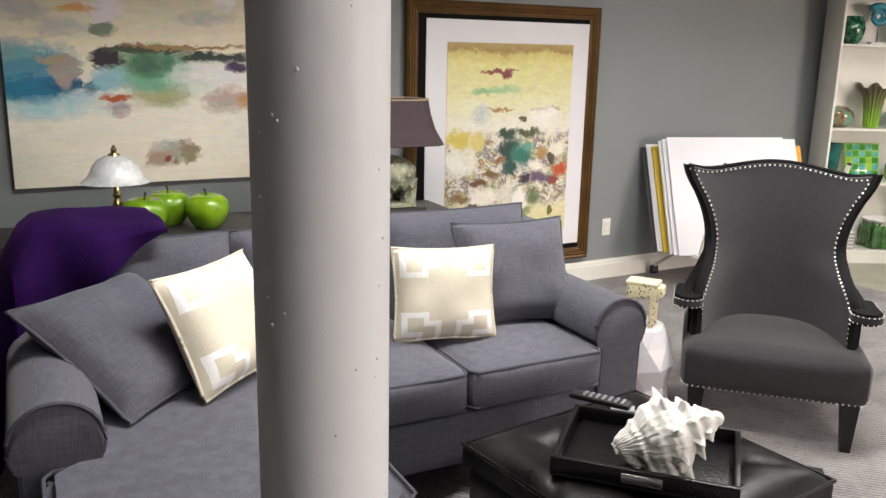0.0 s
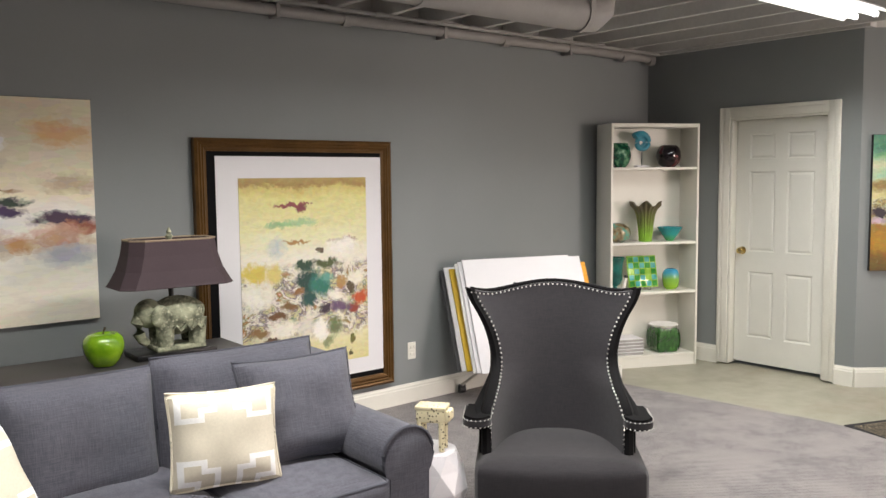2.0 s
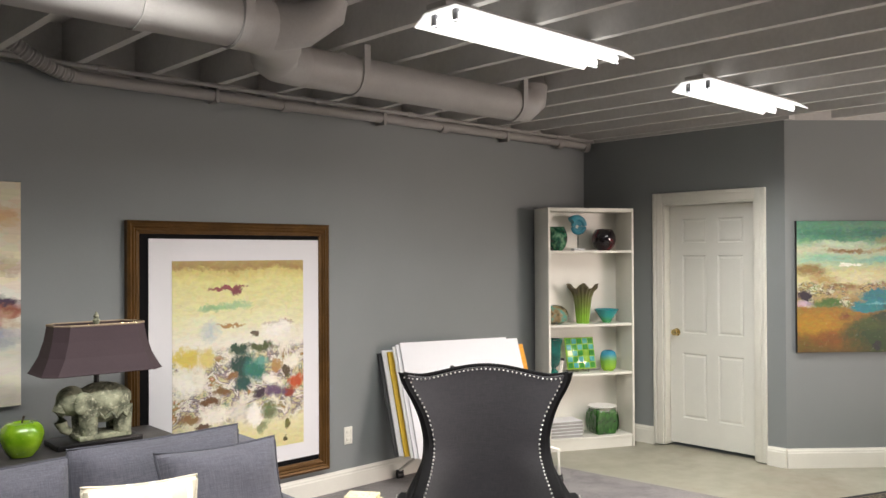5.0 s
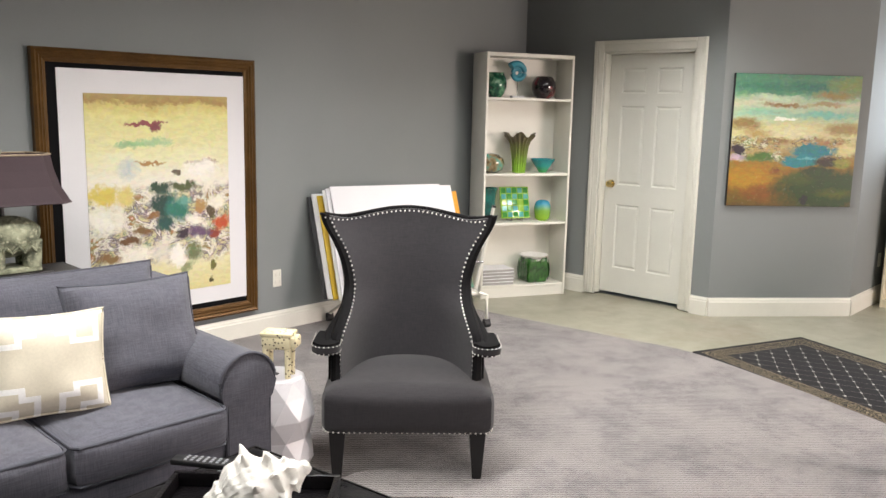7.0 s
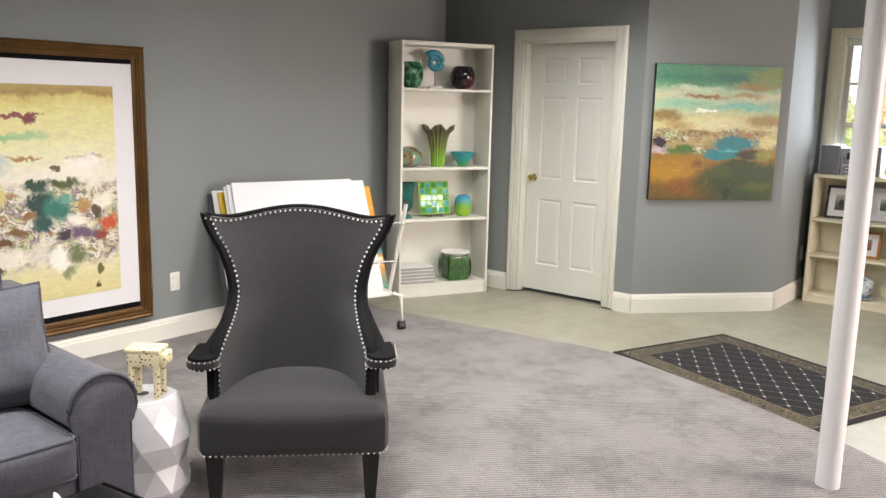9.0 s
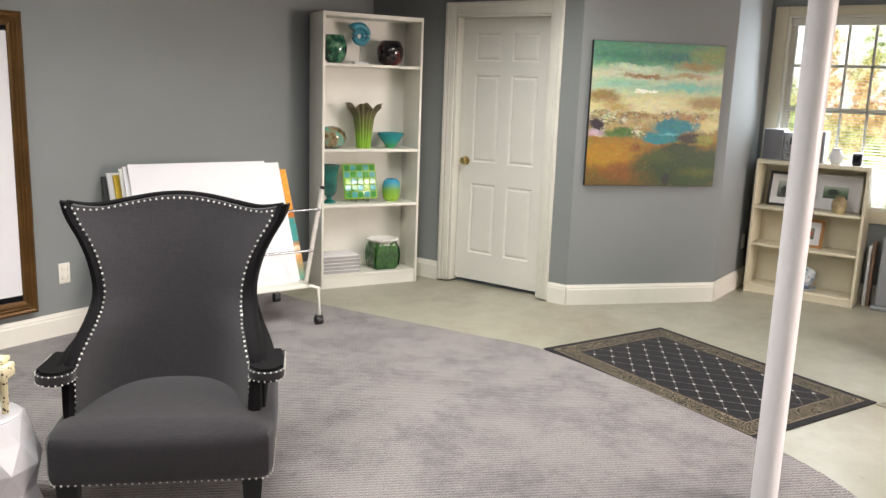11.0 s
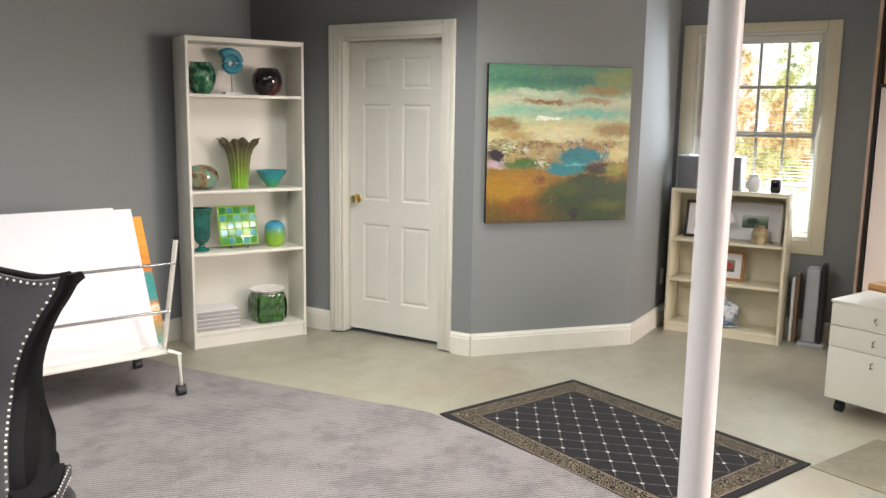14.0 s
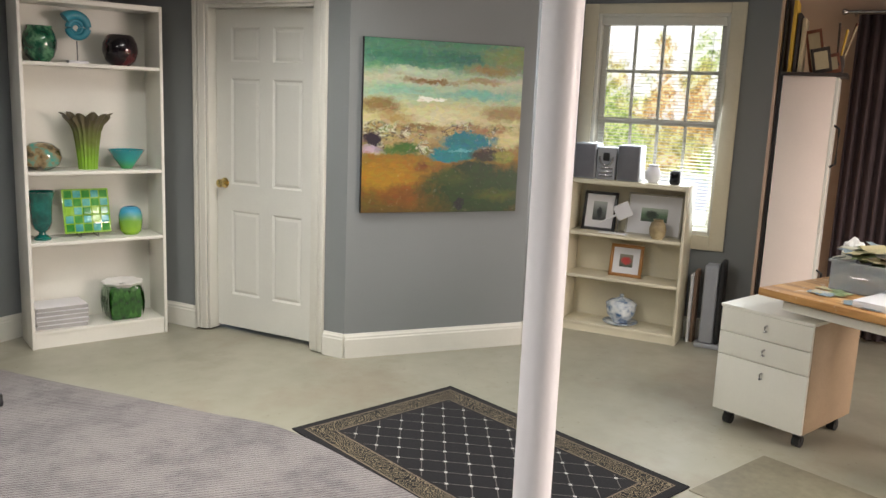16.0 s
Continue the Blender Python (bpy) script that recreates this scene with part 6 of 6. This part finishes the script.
# ---- rug ----
def rug(W, L, m, label):
    """A woven rug with a lattice field and a leaf border, W by L."""
    M = Mat("woven_rug", "#1b1a1c", 0.95)
    tc = M.n("TexCoord")
    sep = M.n("SeparateXYZ")
    M.link(tc.outputs["Object"], sep.inputs[0])
    X, Y = sep.outputs[0], sep.outputs[1]
    ex = M.math('SUBTRACT', W / 2, M.math('ABSOLUTE', M.math('SUBTRACT', X, W / 2)))
    ey = M.math('SUBTRACT', L / 2, M.math('ABSOLUTE', M.math('SUBTRACT', Y, L / 2)))
    e = M.math('MINIMUM', ex, ey)

    def band(v, a, c):
        return M.math('MULTIPLY', M.math('GREATER_THAN', v, a), M.math('LESS_THAN', v, c))
    k = 0.135
    u, v = M.math('DIVIDE', M.math('ADD', X, M.math('MULTIPLY', Y, 0.86)), k), M.math('DIVIDE', M.math('SUBTRACT', X, M.math('MULTIPLY', Y, 0.86)), k)

    def near(s, w):
        return M.math('LESS_THAN', M.math('ABSOLUTE', M.math('SUBTRACT', M.math('FRACT', s), 0.5)), w)
    field = M.math('GREATER_THAN', e, 0.165)
    lines = M.math('MULTIPLY', M.math('MAXIMUM', near(u, 0.018), near(v, 0.018)), field)
    dots = M.math('MULTIPLY', M.math('MULTIPLY', near(u, 0.07), near(v, 0.07)), field)
    c = M.mix(M.math('MULTIPLY', lines, 0.55), "#17161a", "#8e8a86")
    c = M.mix(dots, c, "#c9c6c2")
    # curling leaf border
    wv = M.n("TexVoronoi")
    wv.inputs["Scale"].default_value = 30.0
    M.link(tc.outputs["Object"], wv.inputs["Vector"])
    curl = M.math('SINE', M.math('MULTIPLY', wv.outputs["Distance"], 26.0))
    leaf = M.ramp(curl, [(0.52, 0.0), (0.72, 1.0)])
    border = band(e, 0.048, 0.145)
    bc = M.mix(leaf, "#121112", "#94866c")
    c = M.mix(border, c, bc)
    for a in (0.042, 0.145):
        c = M.mix(band(e, a, a + 0.007), c, "#7d7060")
    c = M.mix(1.0, c, M.ramp(M.noise(240.0, 2.0), [(0.3, 0.7), (0.7, 1.1)]), 'MULTIPLY')
    M.link(c, M.b.inputs["Base Color"])
    M.bump(M.noise(300.0, 2.0), 0.4, 0.002)
    b = box(B(), 0, W, 0, L, 0.0, 0.008, 0.003)
    solid("area_rug", b, M.m, m, label, "rug", "leaf-border rugs")


rug(1.0, 1.483, pose(5.084, 1.004, -0.012, 0, 0, -21.6), "black rug with a diamond lattice and a tan leaf border")
rug(0.40, 0.40, pose(2.364, 2.065, 0.0, 0, 0, -45), "small black rug with a tan leaf border beside the ottoman")

# ---- low shelf under the window ----
LS = pose(8.068, 1.918, -0.012, 0, 0, -90)
bookcase("low_bookcase", LS, 0.80, 1.053, 0.265, (0.69, 0.395, 0.065), CREAM, "low cream bookcase with frames and pottery below the window")


def stereo():
    for x in (0.02, 0.315):
        s = thing("speaker", LS @ pose(x, 0.04, 1.053), "small silver bookshelf speaker with a grey grille", "speaker", "stereo speakers")
        part("cabinet", box(B(), 0, 0.15, 0, 0.16, 0, 0.235, 0.006), GREYPL, s)
        part("grille", box(B(), 0.008, 0.142, -0.006, 0, 0.008, 0.227, 0.003), plain("grey_grille", "#77787e", 0.9, fine=400, amount=0.3), s)
    s = thing("stereo_unit", LS @ pose(0.175, 0.04, 1.053), "silver compact stereo with a round display", "stereo")
    part("case", box(B(), 0, 0.132, 0, 0.17, 0, 0.215, 0.01), GREYPL, s)
    part("display", box(B(), 0.044, 0.088, -0.008, 0.0, 0.125, 0.18, 0.004), BLACKPL, s)
    r = part("ring", sweep(B(), [(0.066 + 0.045 * math.cos(a), -0.004, 0.145 + 0.05 * math.sin(a)) for a in [math.pi * (0.95 + 1.1 * i / 14) for i in range(15)]], 0.007, 8), CHROME, s)
    for z in (0.02, 0.045, 0.07):
        part("deck_button", box(B(), 0.02, 0.112, -0.005, 0, z, z + 0.016, 0.003), CHROME, s)


stereo()
solid("jug", lathe(B(), [(0.03, 0), (0.045, 0.02), (0.052, 0.06), (0.04, 0.09), (0.03, 0.105), (0.036, 0.118)], 24), CARD, LS @ pose(0.545, 0.10, 1.053), "small round white china jug", "jug")
b = thing("desk_clock", LS @ pose(0.66, 0.06, 1.053), "small black desk clock", "clock")
part("case", box(B(), 0, 0.065, 0, 0.05, 0, 0.09, 0.012, 3), BLACKPL, b)
part("face", box(B(), 0.012, 0.053, -0.003, -0.0005, 0.02, 0.075, 0.001), plain("dark_glass", "#15161a", 0.1), b)


def small_frame(x, y, z, w, h, fw, fmat, art, label, lean=-12, border=0.05):
    r = thing("picture_frame", LS @ pose(x, y, z + 0.001, lean), label, "picture frame", "small framed pictures")
    for x0, x1, z0, z1 in ((0, w, 0, fw), (0, w, h - fw, h), (0, fw, fw, h - fw), (w - fw, w, fw, h - fw)):
        part("frame_rail", box(B(), x0, x1, 0, 0.016, z0, z1, 0.002), fmat, r)
    part("mat_board", box(B(), fw, w - fw, 0.006, 0.010, fw, h - fw), CARD, r, smooth=False)
    part("print", box(B(), fw + border, w - fw - border, 0.003, 0.0055, fw + border, h - fw - border), art, r, smooth=False)


GREENART = painted("small_green_print", [(0.0, "#2c3a2a"), (0.5, "#5d7a5a"), (1.0, "#b9c4b4")], [(0.4, 0.5, 0.25, 0.3, "#20301f", 0.7)], 0.1, 0.8, 5.0)
REDART = painted("small_red_print", [(0.0, "#3a4a3a"), (0.5, "#7a6a5a"), (1.0, "#8a8a7a")], [(0.5, 0.5, 0.35, 0.3, "#b8342e", 0.6)], 0.1, 0.8, 6.0)
MONO = painted("small_grey_print", [(0.0, "#2a2a2a"), (0.5, "#6a6f6a"), (1.0, "#b0b4b0")], [(0.5, 0.4, 0.2, 0.3, "#15181a", 0.7)], 0.1, 0.8, 7.0)
small_frame(0.065, 0.15, 0.69, 0.235, 0.27, 0.02, plain("black_frame", "#1c1a1a", 0.4), MONO, "black-framed print with a white mat")
small_frame(0.375, 0.14, 0.69, 0.37, 0.285, 0.012, plain("pale_frame", "#b9b4a8", 0.4), GREENART, "wide pale-framed green print with a white mat", -12, 0.085)
small_frame(0.29, 0.12, 0.395, 0.225, 0.22, 0.022, plain("oak_frame", "#a9743a", 0.5), REDART, "small oak-framed red print with a white mat", -12, 0.045)
solid("jar", lathe(B(), [(0.035, 0), (0.052, 0.03), (0.055, 0.07), (0.045, 0.105), (0.03, 0.118), (0.034, 0.13)], 24), glazed("sand_glaze", ("#8c7a5c", "#a8956f", "#c4b38c"), 12, 0.4), LS @ pose(0.615, 0.06, 0.69), "small sand-coloured stoneware jar", "jar")
b = thing("paper_fan", LS @ pose(0.19, 0.05, 0.69), "white card paddle on a clear stand", "ornament")
part("base", box(B(), 0.03, 0.22, 0.0, 0.06, 0, 0.008, 0.002), CARD, b)
o = part("handle", rod(B(), (0.02, 0.03, 0.06), (0.14, 0.03, 0.13), 0.007, seg=8), CARD, b)
o = part("blade", box(B(), -0.055, 0.055, -0.004, 0.004, -0.05, 0.05, 0.003), CARD, b)
o.matrix_local = pose(0.18, 0.03, 0.16, 0, -28, 0)
part("pin", rod(B(), (0.15, 0.03, 0.008), (0.15, 0.03, 0.13), 0.003, seg=8), CHROME, b)


def tureen():
    r = thing("tureen", LS @ pose(0.40, 0.12, 0.065), "blue and white china tureen with a lid on a saucer", "tureen")
    blue = glazed("blue_china", ("#dfe3e6", "#c9d2da", "#4f6f98"), 20, 0.15)
    part("saucer", lathe(B(), [(0.06, 0.0), (0.105, 0.008), (0.12, 0.018), (0.118, 0.021), (0.06, 0.012)], 32), blue, r)
    part("bowl", lathe(B(), [(0.05, 0.015), (0.055, 0.03), (0.09, 0.065), (0.10, 0.10), (0.102, 0.135), (0.095, 0.138)], 32), blue, r)
    part("lid", lathe(B(), [(0.106, 0.138), (0.104, 0.146), (0.075, 0.168), (0.03, 0.182), (0.012, 0.188), (0.016, 0.2), (0.01, 0.21), (0.002, 0.212)], 32), blue, r)


tureen()
b = thing("tower_heater", pose(8.20, 0.93, -0.012, 0, 0, -90), "silver tower air purifier with a black curved side", "purifier")
part("base", box(B(), -0.08, 0.09, -0.06, 0.10, 0, 0.03, 0.008), GREYPL, b)
part("body", box(B(), -0.055, 0.035, -0.045, 0.085, 0.03, 0.55, 0.015, 3), GREYPL, b)
part("side_cover", soft(B(), 0.036, 0.075, -0.05, 0.085, 0.03, 0.585, 0.018), BLACKPL, b)
b = thing("leaning_panel", pose(8.26, 1.06, -0.012, 0, 0, -90), "pale boards leaning beside the purifier", "board")
part("panel", box(B(), -0.02, 0.0, -0.03, 0.08, 0, 0.46, 0.002), CARD, b)
part("panel", box(B(), 0.004, 0.026, -0.02, 0.08, 0, 0.49, 0.002), plain("tan_panel", "#8a6f5c", 0.6), b)

# ---- work area ----
def handle(parent, x, z, y=-0.001):
    h = part("handle", sweep(B(), [(x, y, z - 0.014), (x, y - 0.018, z - 0.012), (x, y - 0.018, z + 0.012), (x, y, z + 0.014)], 0.005, 8), CHROME, parent, "brushed metal handle")


# drawer cabinet body: tan, darker than the white fronts
BODY_TAN = plain("tan_laminate", "#a38d72", 0.5, big=5, amount=0.12)


def drawer_unit(m, label):
    r = thing("drawer_cabinet", m, label, "cabinet", "rolling drawer cabinets")
    W, D, z0, z1 = 0.46, 0.50, 0.085, 0.605
    part("body", box(B(), 0, W, 0.018, D, z0, z1, 0.002), BODY_TAN, r)
    zs = [z0, z0 + 0.285, z0 + 0.40, z1]
    for a, c in zip(zs, zs[1:]):
        d = part("drawer", box(B(), 0.002, W - 0.002, 0.0, 0.0175, a + 0.002, c - 0.002, 0.002), MELAMINE, r)
        handle(d, W * 0.52, (a + c) / 2 + (0.085 if c - a > 0.2 else 0))
    part("worktop", box(B(), -0.004, W + 0.004, -0.004, D + 0.004, z1, z1 + 0.016, 0.003), MELAMINE, r)
    for x in (0.05, W - 0.05):
        for y in (0.08, D - 0.06):
            c = part("caster", rod(B(), (x - 0.018, y, 0.028), (x + 0.018, y, 0.028), 0.028, seg=16), BLACKPL, r, "black caster")
            part("fork", box(B(), x - 0.022, x + 0.022, y - 0.012, y + 0.012, 0.03, z0, 0.003), BLACKPL, c)
    return r


d1 = drawer_unit(pose(6.815, 0.685, -0.012, 0, 0, -112.7), "white rolling three-drawer cabinet under the work table")
copy_thing(d1, pose(6.22, -0.41, -0.012, 0, 0, -112.7))


def work_table():
    T = pose(6.668, 0.516, -0.012, 0, 0, -119)
    r = thing("work_table", T, "wooden-topped work table with paint-stained edges", "table")
    M = Mat("worn_birch", "#b98a52", 0.5)
    mp = M.n("Mapping")
    mp.inputs["Scale"].default_value = (2, 26, 26)
    M.link(M.where(), mp.inputs["Vector"])
    g = M.noise(1.0, 6.0, 0.6, mp.outputs[0])
    c = M.ramp(g, [(0.35, "#96693a"), (0.5, "#b98a52"), (0.7, "#cfa468")])
    c = M.mix(M.ramp(M.noise(14.0, 5.0), [(0.6, 0.0), (0.68, 0.7)]), c, "#d9d2c2")
    M.link(c, M.b.inputs["Base Color"])
    part("tabletop", box(B(), 0, 1.5, 0, 0.75, 0.715, 0.75, 0.003), M.m, r)
    part("under_tray", box(B(), 0.10, 1.4, 0.05, 0.70, 0.66, 0.70, 0.003), MELAMINE, r)
    for x, y in ((1.42, 0.06), (1.42, 0.69), (0.70, 0.69)):
        part("leg", box(B(), x - 0.025, x + 0.025, y - 0.025, y + 0.025, 0, 0.715, 0.003), CREAM, r)
    clear = Mat("clear_plastic", "#dfe6ea", 0.12)
    clear.b.inputs["Transmission Weight"].default_value = 0.75
    clear.b.inputs["IOR"].default_value = 1.2
    bn = thing("storage_bin", T @ pose(0.16, 0.30, 0.751), "clear plastic bin heaped with paper scraps", "bin")
    b = B()
    W, D, H, t = 0.30, 0.22, 0.135, 0.004
    box(b, 0, W, 0, D, 0, H)
    lid = [f for f in b.faces if f.normal.z > 0.9]
    bmesh.ops.inset_region(b, faces=lid, thickness=t, use_even_offset=True)
    bmesh.ops.translate(b, verts=lid[0].verts[:], vec=(0, 0, t - H))
    part("tub", b, clear.m, bn, smooth=False)
    b = sweep(B(), [(-0.006, -0.006, H), (W + 0.006, -0.006, H), (W + 0.006, D + 0.006, H), (-0.006, D + 0.006, H)], 0.007, 8, True)
    part("rim", b, clear.m, bn)
    part("bail", sweep(B(), [(0.10, -0.005, 0.10), (0.11, -0.015, 0.075), (0.19, -0.015, 0.075), (0.20, -0.005, 0.10)], 0.003, 6), CHROME, bn)
    scr = [plain("scrap_green", "#8a9a70", 0.8), plain("scrap_yellow", "#b8ad86", 0.8), plain("scrap_cream", "#c4bfae", 0.8), plain("scrap_blue", "#8797a0", 0.8)]
    rnd = random.Random(5)

    def scrap(m, mat, label, s):
        b = B()
        n = 4
        g = [[b.verts.new((s * (i / n - 0.5) * 1.5 + rnd.uniform(-1, 1) * s * 0.12, s * (j / n - 0.5) + rnd.uniform(-1, 1) * s * 0.12, 0.004 + rnd.uniform(0, 0.12) * s)) for j in range(n + 1)] for i in range(n + 1)]
        for i in range(n):
            for j in range(n):
                b.faces.new((g[i][j], g[i + 1][j], g[i + 1][j + 1], g[i][j + 1]))
        ob = solid("paper_scrap", b, mat, m, label, "paper", "paper scraps", smooth=False)
        ob.modifiers.new("thick", 'SOLIDIFY').thickness = 0.002
    for i in range(14):
        scrap(T @ pose(0.18 + rnd.uniform(0, 0.24), 0.32 + rnd.uniform(0, 0.17), 0.872 + 0.006 * i, rnd.uniform(-14, 14), rnd.uniform(-14, 14), rnd.uniform(0, 360)), scr[i % 4], "painted paper scrap heaped in the bin", 0.09)
    for i in range(16):
        scrap(T @ pose(0.08 + rnd.uniform(0, 0.5), 0.06 + rnd.uniform(0, 0.2), 0.7515, 0, 0, rnd.uniform(0, 360)), scr[(i * 3) % 4], "torn painted paper scrap on the table", 0.05)

    def crumple(m, s, label):
        b = B()
        for v in bmesh.ops.create_icosphere(b, subdivisions=3, radius=s)["verts"]:
            d = v.co.normalized()
            v.co = d * s * (1 + 0.35 * noise.noise(d * 2.6 + Vector((s * 50, 0, 0))) + 0.18 * noise.noise(d * 6.0))
            v.co.z = max(-0.6 * s, v.co.z) + 0.6 * s
        solid("crumpled_paper", b, CANVAS, m, label, "paper", smooth=False)
    crumple(T @ pose(0.47, 0.36, 0.865), 0.085, "crumpled white tissue paper on the bin")
    crumple(T @ pose(0.15, 0.50, 0.885), 0.05, "crumpled white tissue at the bin's rim")
    pd = thing("paper_pad", T @ pose(0.42, 0.05, 0.751, 0, 0, 4), "thick white paper pad on the table", "pad")
    part("sheets", box(B(), 0, 0.42, 0, 0.30, 0, 0.03, 0.002), CARD, pd)


work_table()


def tall_cabinet():
    C = pose(7.9, 0.325, -0.012)
    r = thing("tall_cabinet", C, "tall narrow white storage cabinet with metal handles", "cabinet")
    # white body; the warm pink light on its side is mixed into the colour
    part("body", box(B(), 0, 0.45, 0.018, 0.295, 0, 1.755, 0.002), plain("warm_lit_white_melamine", "#efe0d6", 0.4, big=3, amount=0.04), r)
    for z0, z1 in ((0.02, 0.86), (0.865, 1.75)):
        d = part("cabinet_door", box(B(), 0.002, 0.448, 0.0, 0.0175, z0, z1, 0.002), MELAMINE, r)
        part("handle", sweep(B(), [(0.05, 0, z0 + 0.38), (0.05, -0.03, z0 + 0.40), (0.05, -0.03, z0 + 0.60), (0.05, 0, z0 + 0.62)], 0.007, 8), BLACKPL, d)
    part("top_board", box(B(), -0.012, 0.462, -0.04, 0.305, 1.756, 1.776, 0.002), plain("dark_board", "#3a2f2a", 0.5), r)
    rnd = random.Random(3)
    zt = 1.776
    tones = [plain("paper_cream", "#b8a888", 0.8), plain("paper_rust", "#7c4a34", 0.8), plain("paper_dark", "#3a302a", 0.8), plain("paper_ochre", "#c9a23a", 0.8)]
    for i, (y, w, h) in enumerate(((0.26, 0.02, 0.40), (0.235, 0.018, 0.33), (0.205, 0.022, 0.30))):
        o = thing("sketchbook", C @ pose(0.02, y, zt), "upright sketchbook on the cabinet", "book", "books on the cabinet")
        part("cover", box(B(), 0, 0.22, 0, w, 0, h, 0.002), tones[(3, 2, 0)[i]], o)
    for i, (y, z, w, h) in enumerate(((0.09, 0.0, 0.10, 0.14), (0.04, 0.0, 0.09, 0.11), (0.12, 0.0, 0.09, 0.25))):
        o = thing("photo_card", C @ pose(0.02 + 0.05 * i, y, zt, 0, 12, 90), "small propped picture card on the cabinet", "card", "cards on the cabinet")
        part("card", box(B(), -w / 2, w / 2, -0.004, 0.004, 0, h, 0.001), tones[(2, 1, 1)[i]], o)
        part("picture", box(B(), -w / 2 + 0.015, w / 2 - 0.015, 0.0045, 0.007, 0.02, h - 0.02), tones[0], o, smooth=False)
    o = thing("brush_pot", C @ pose(0.10, 0.02, zt), "dark jar of artist's brushes on the cabinet", "brush pot")
    part("jar", lathe(B(), [(0.03, 0), (0.036, 0.05), (0.03, 0.10), (0.026, 0.10), (0.02, 0.02)], 16), tones[2], o)
    for i in range(6):
        a = i * 1.05
        part("brush", rod(B(), (0.008 * math.cos(a), 0.008 * math.sin(a), 0.02), (0.05 * math.cos(a), 0.05 * math.sin(a) - 0.03, 0.24 + 0.02 * (i % 3)), 0.004, 0.007, 8), tones[i % 4], o)
    for i, (y, h, c) in enumerate(((0.66 - 0.325, 2.42, "#c9ad98"), (0.635 - 0.325, 2.36, "#2a211e"))):
        o = thing("leaning_panel", pose(8.02, 0.325 + y, -0.012), ("long pinkish board" if i == 0 else "long dark board") + " standing between the wall and the cabinet", "board", "long boards")
        part("panel", box(B(), 0, 0.30, 0, 0.02, 0, h, 0.001), plain("board_tone", c, 0.7), o)


tall_cabinet()


def curtain():
    r = thing("curtain", pose(8.93, 0.285, -0.012), "dark grey-brown pleated curtain on a metal rod", "curtain")
    cl = plain("brown_curtain", "#54474a", 0.9, big=6, fine=160, amount=0.2)
    b = B()
    n = 120
    rows = []
    for z in (0.03, 0.6, 1.2, 1.8, 2.2):
        k = 1.0 + 0.25 * (2.2 - z) / 2.2
        rows.append([b.verts.new((0.017 * k * math.sin(i * 0.62) + 0.010 * math.sin(i * 0.19), -i * 0.0062, z)) for i in range(n)])
    for a, c in zip(rows, rows[1:]):
        for i in range(n - 1):
            b.faces.new((a[i], a[i + 1], c[i + 1], c[i]))
    o = part("drape", b, cl, r)
    o.modifiers.new("thick", 'SOLIDIFY').thickness = 0.004
    part("rod", rod(B(), (0, 0.075, 2.215), (0, -2.7, 2.215), 0.012, seg=12), CHROME, r)
    part("finial", lathe(B(), [(0.012, 0), (0.022, 0.015), (0.02, 0.03), (0.006, 0.04)], 12, at=(0, 0, 0)), CHROME, r).matrix_local = pose(0, 0.07, 2.215, -90)
    part("bracket", box(B(), 0, 0.165, 0.015, 0.03, 2.20, 2.23, 0.002), CHROME, r)


curtain()

# ---- floor board and paint ----
b = B()
prism(b, [(6.525, 0.40), (5.985, 0.635), (5.64, -0.25), (6.17, -0.45)], 0.0, 0.004)
solid("floor_mat", b, plain("worn_hardboard", "#8d8672", 0.55, big=3, fine=30, amount=0.3), pose(0, 0, -0.012), "worn grey-brown hardboard mat on the painted floor", "mat", smooth=False)
b = B()
rnd = random.Random(9)
for i in range(46):
    x, y = rnd.gauss(5.80, 0.10), rnd.gauss(0.30, 0.08)
    rr = abs(rnd.gauss(0.006, 0.006)) + 0.002
    q = [b.verts.new((x + rr * math.cos(a) * rnd.uniform(0.7, 1.3), y + rr * math.sin(a) * rnd.uniform(0.7, 1.3), 0)) for a in [math.pi / 4 * k for k in range(8)]]
    b.faces.new(q)
solid("paint_flecks", b, plain("fleck_paint", "#8d9a98", 0.5), pose(0, 0, -0.0075), "grey-green paint flecks on the floor", "paint", kind="stuff", smooth=False)
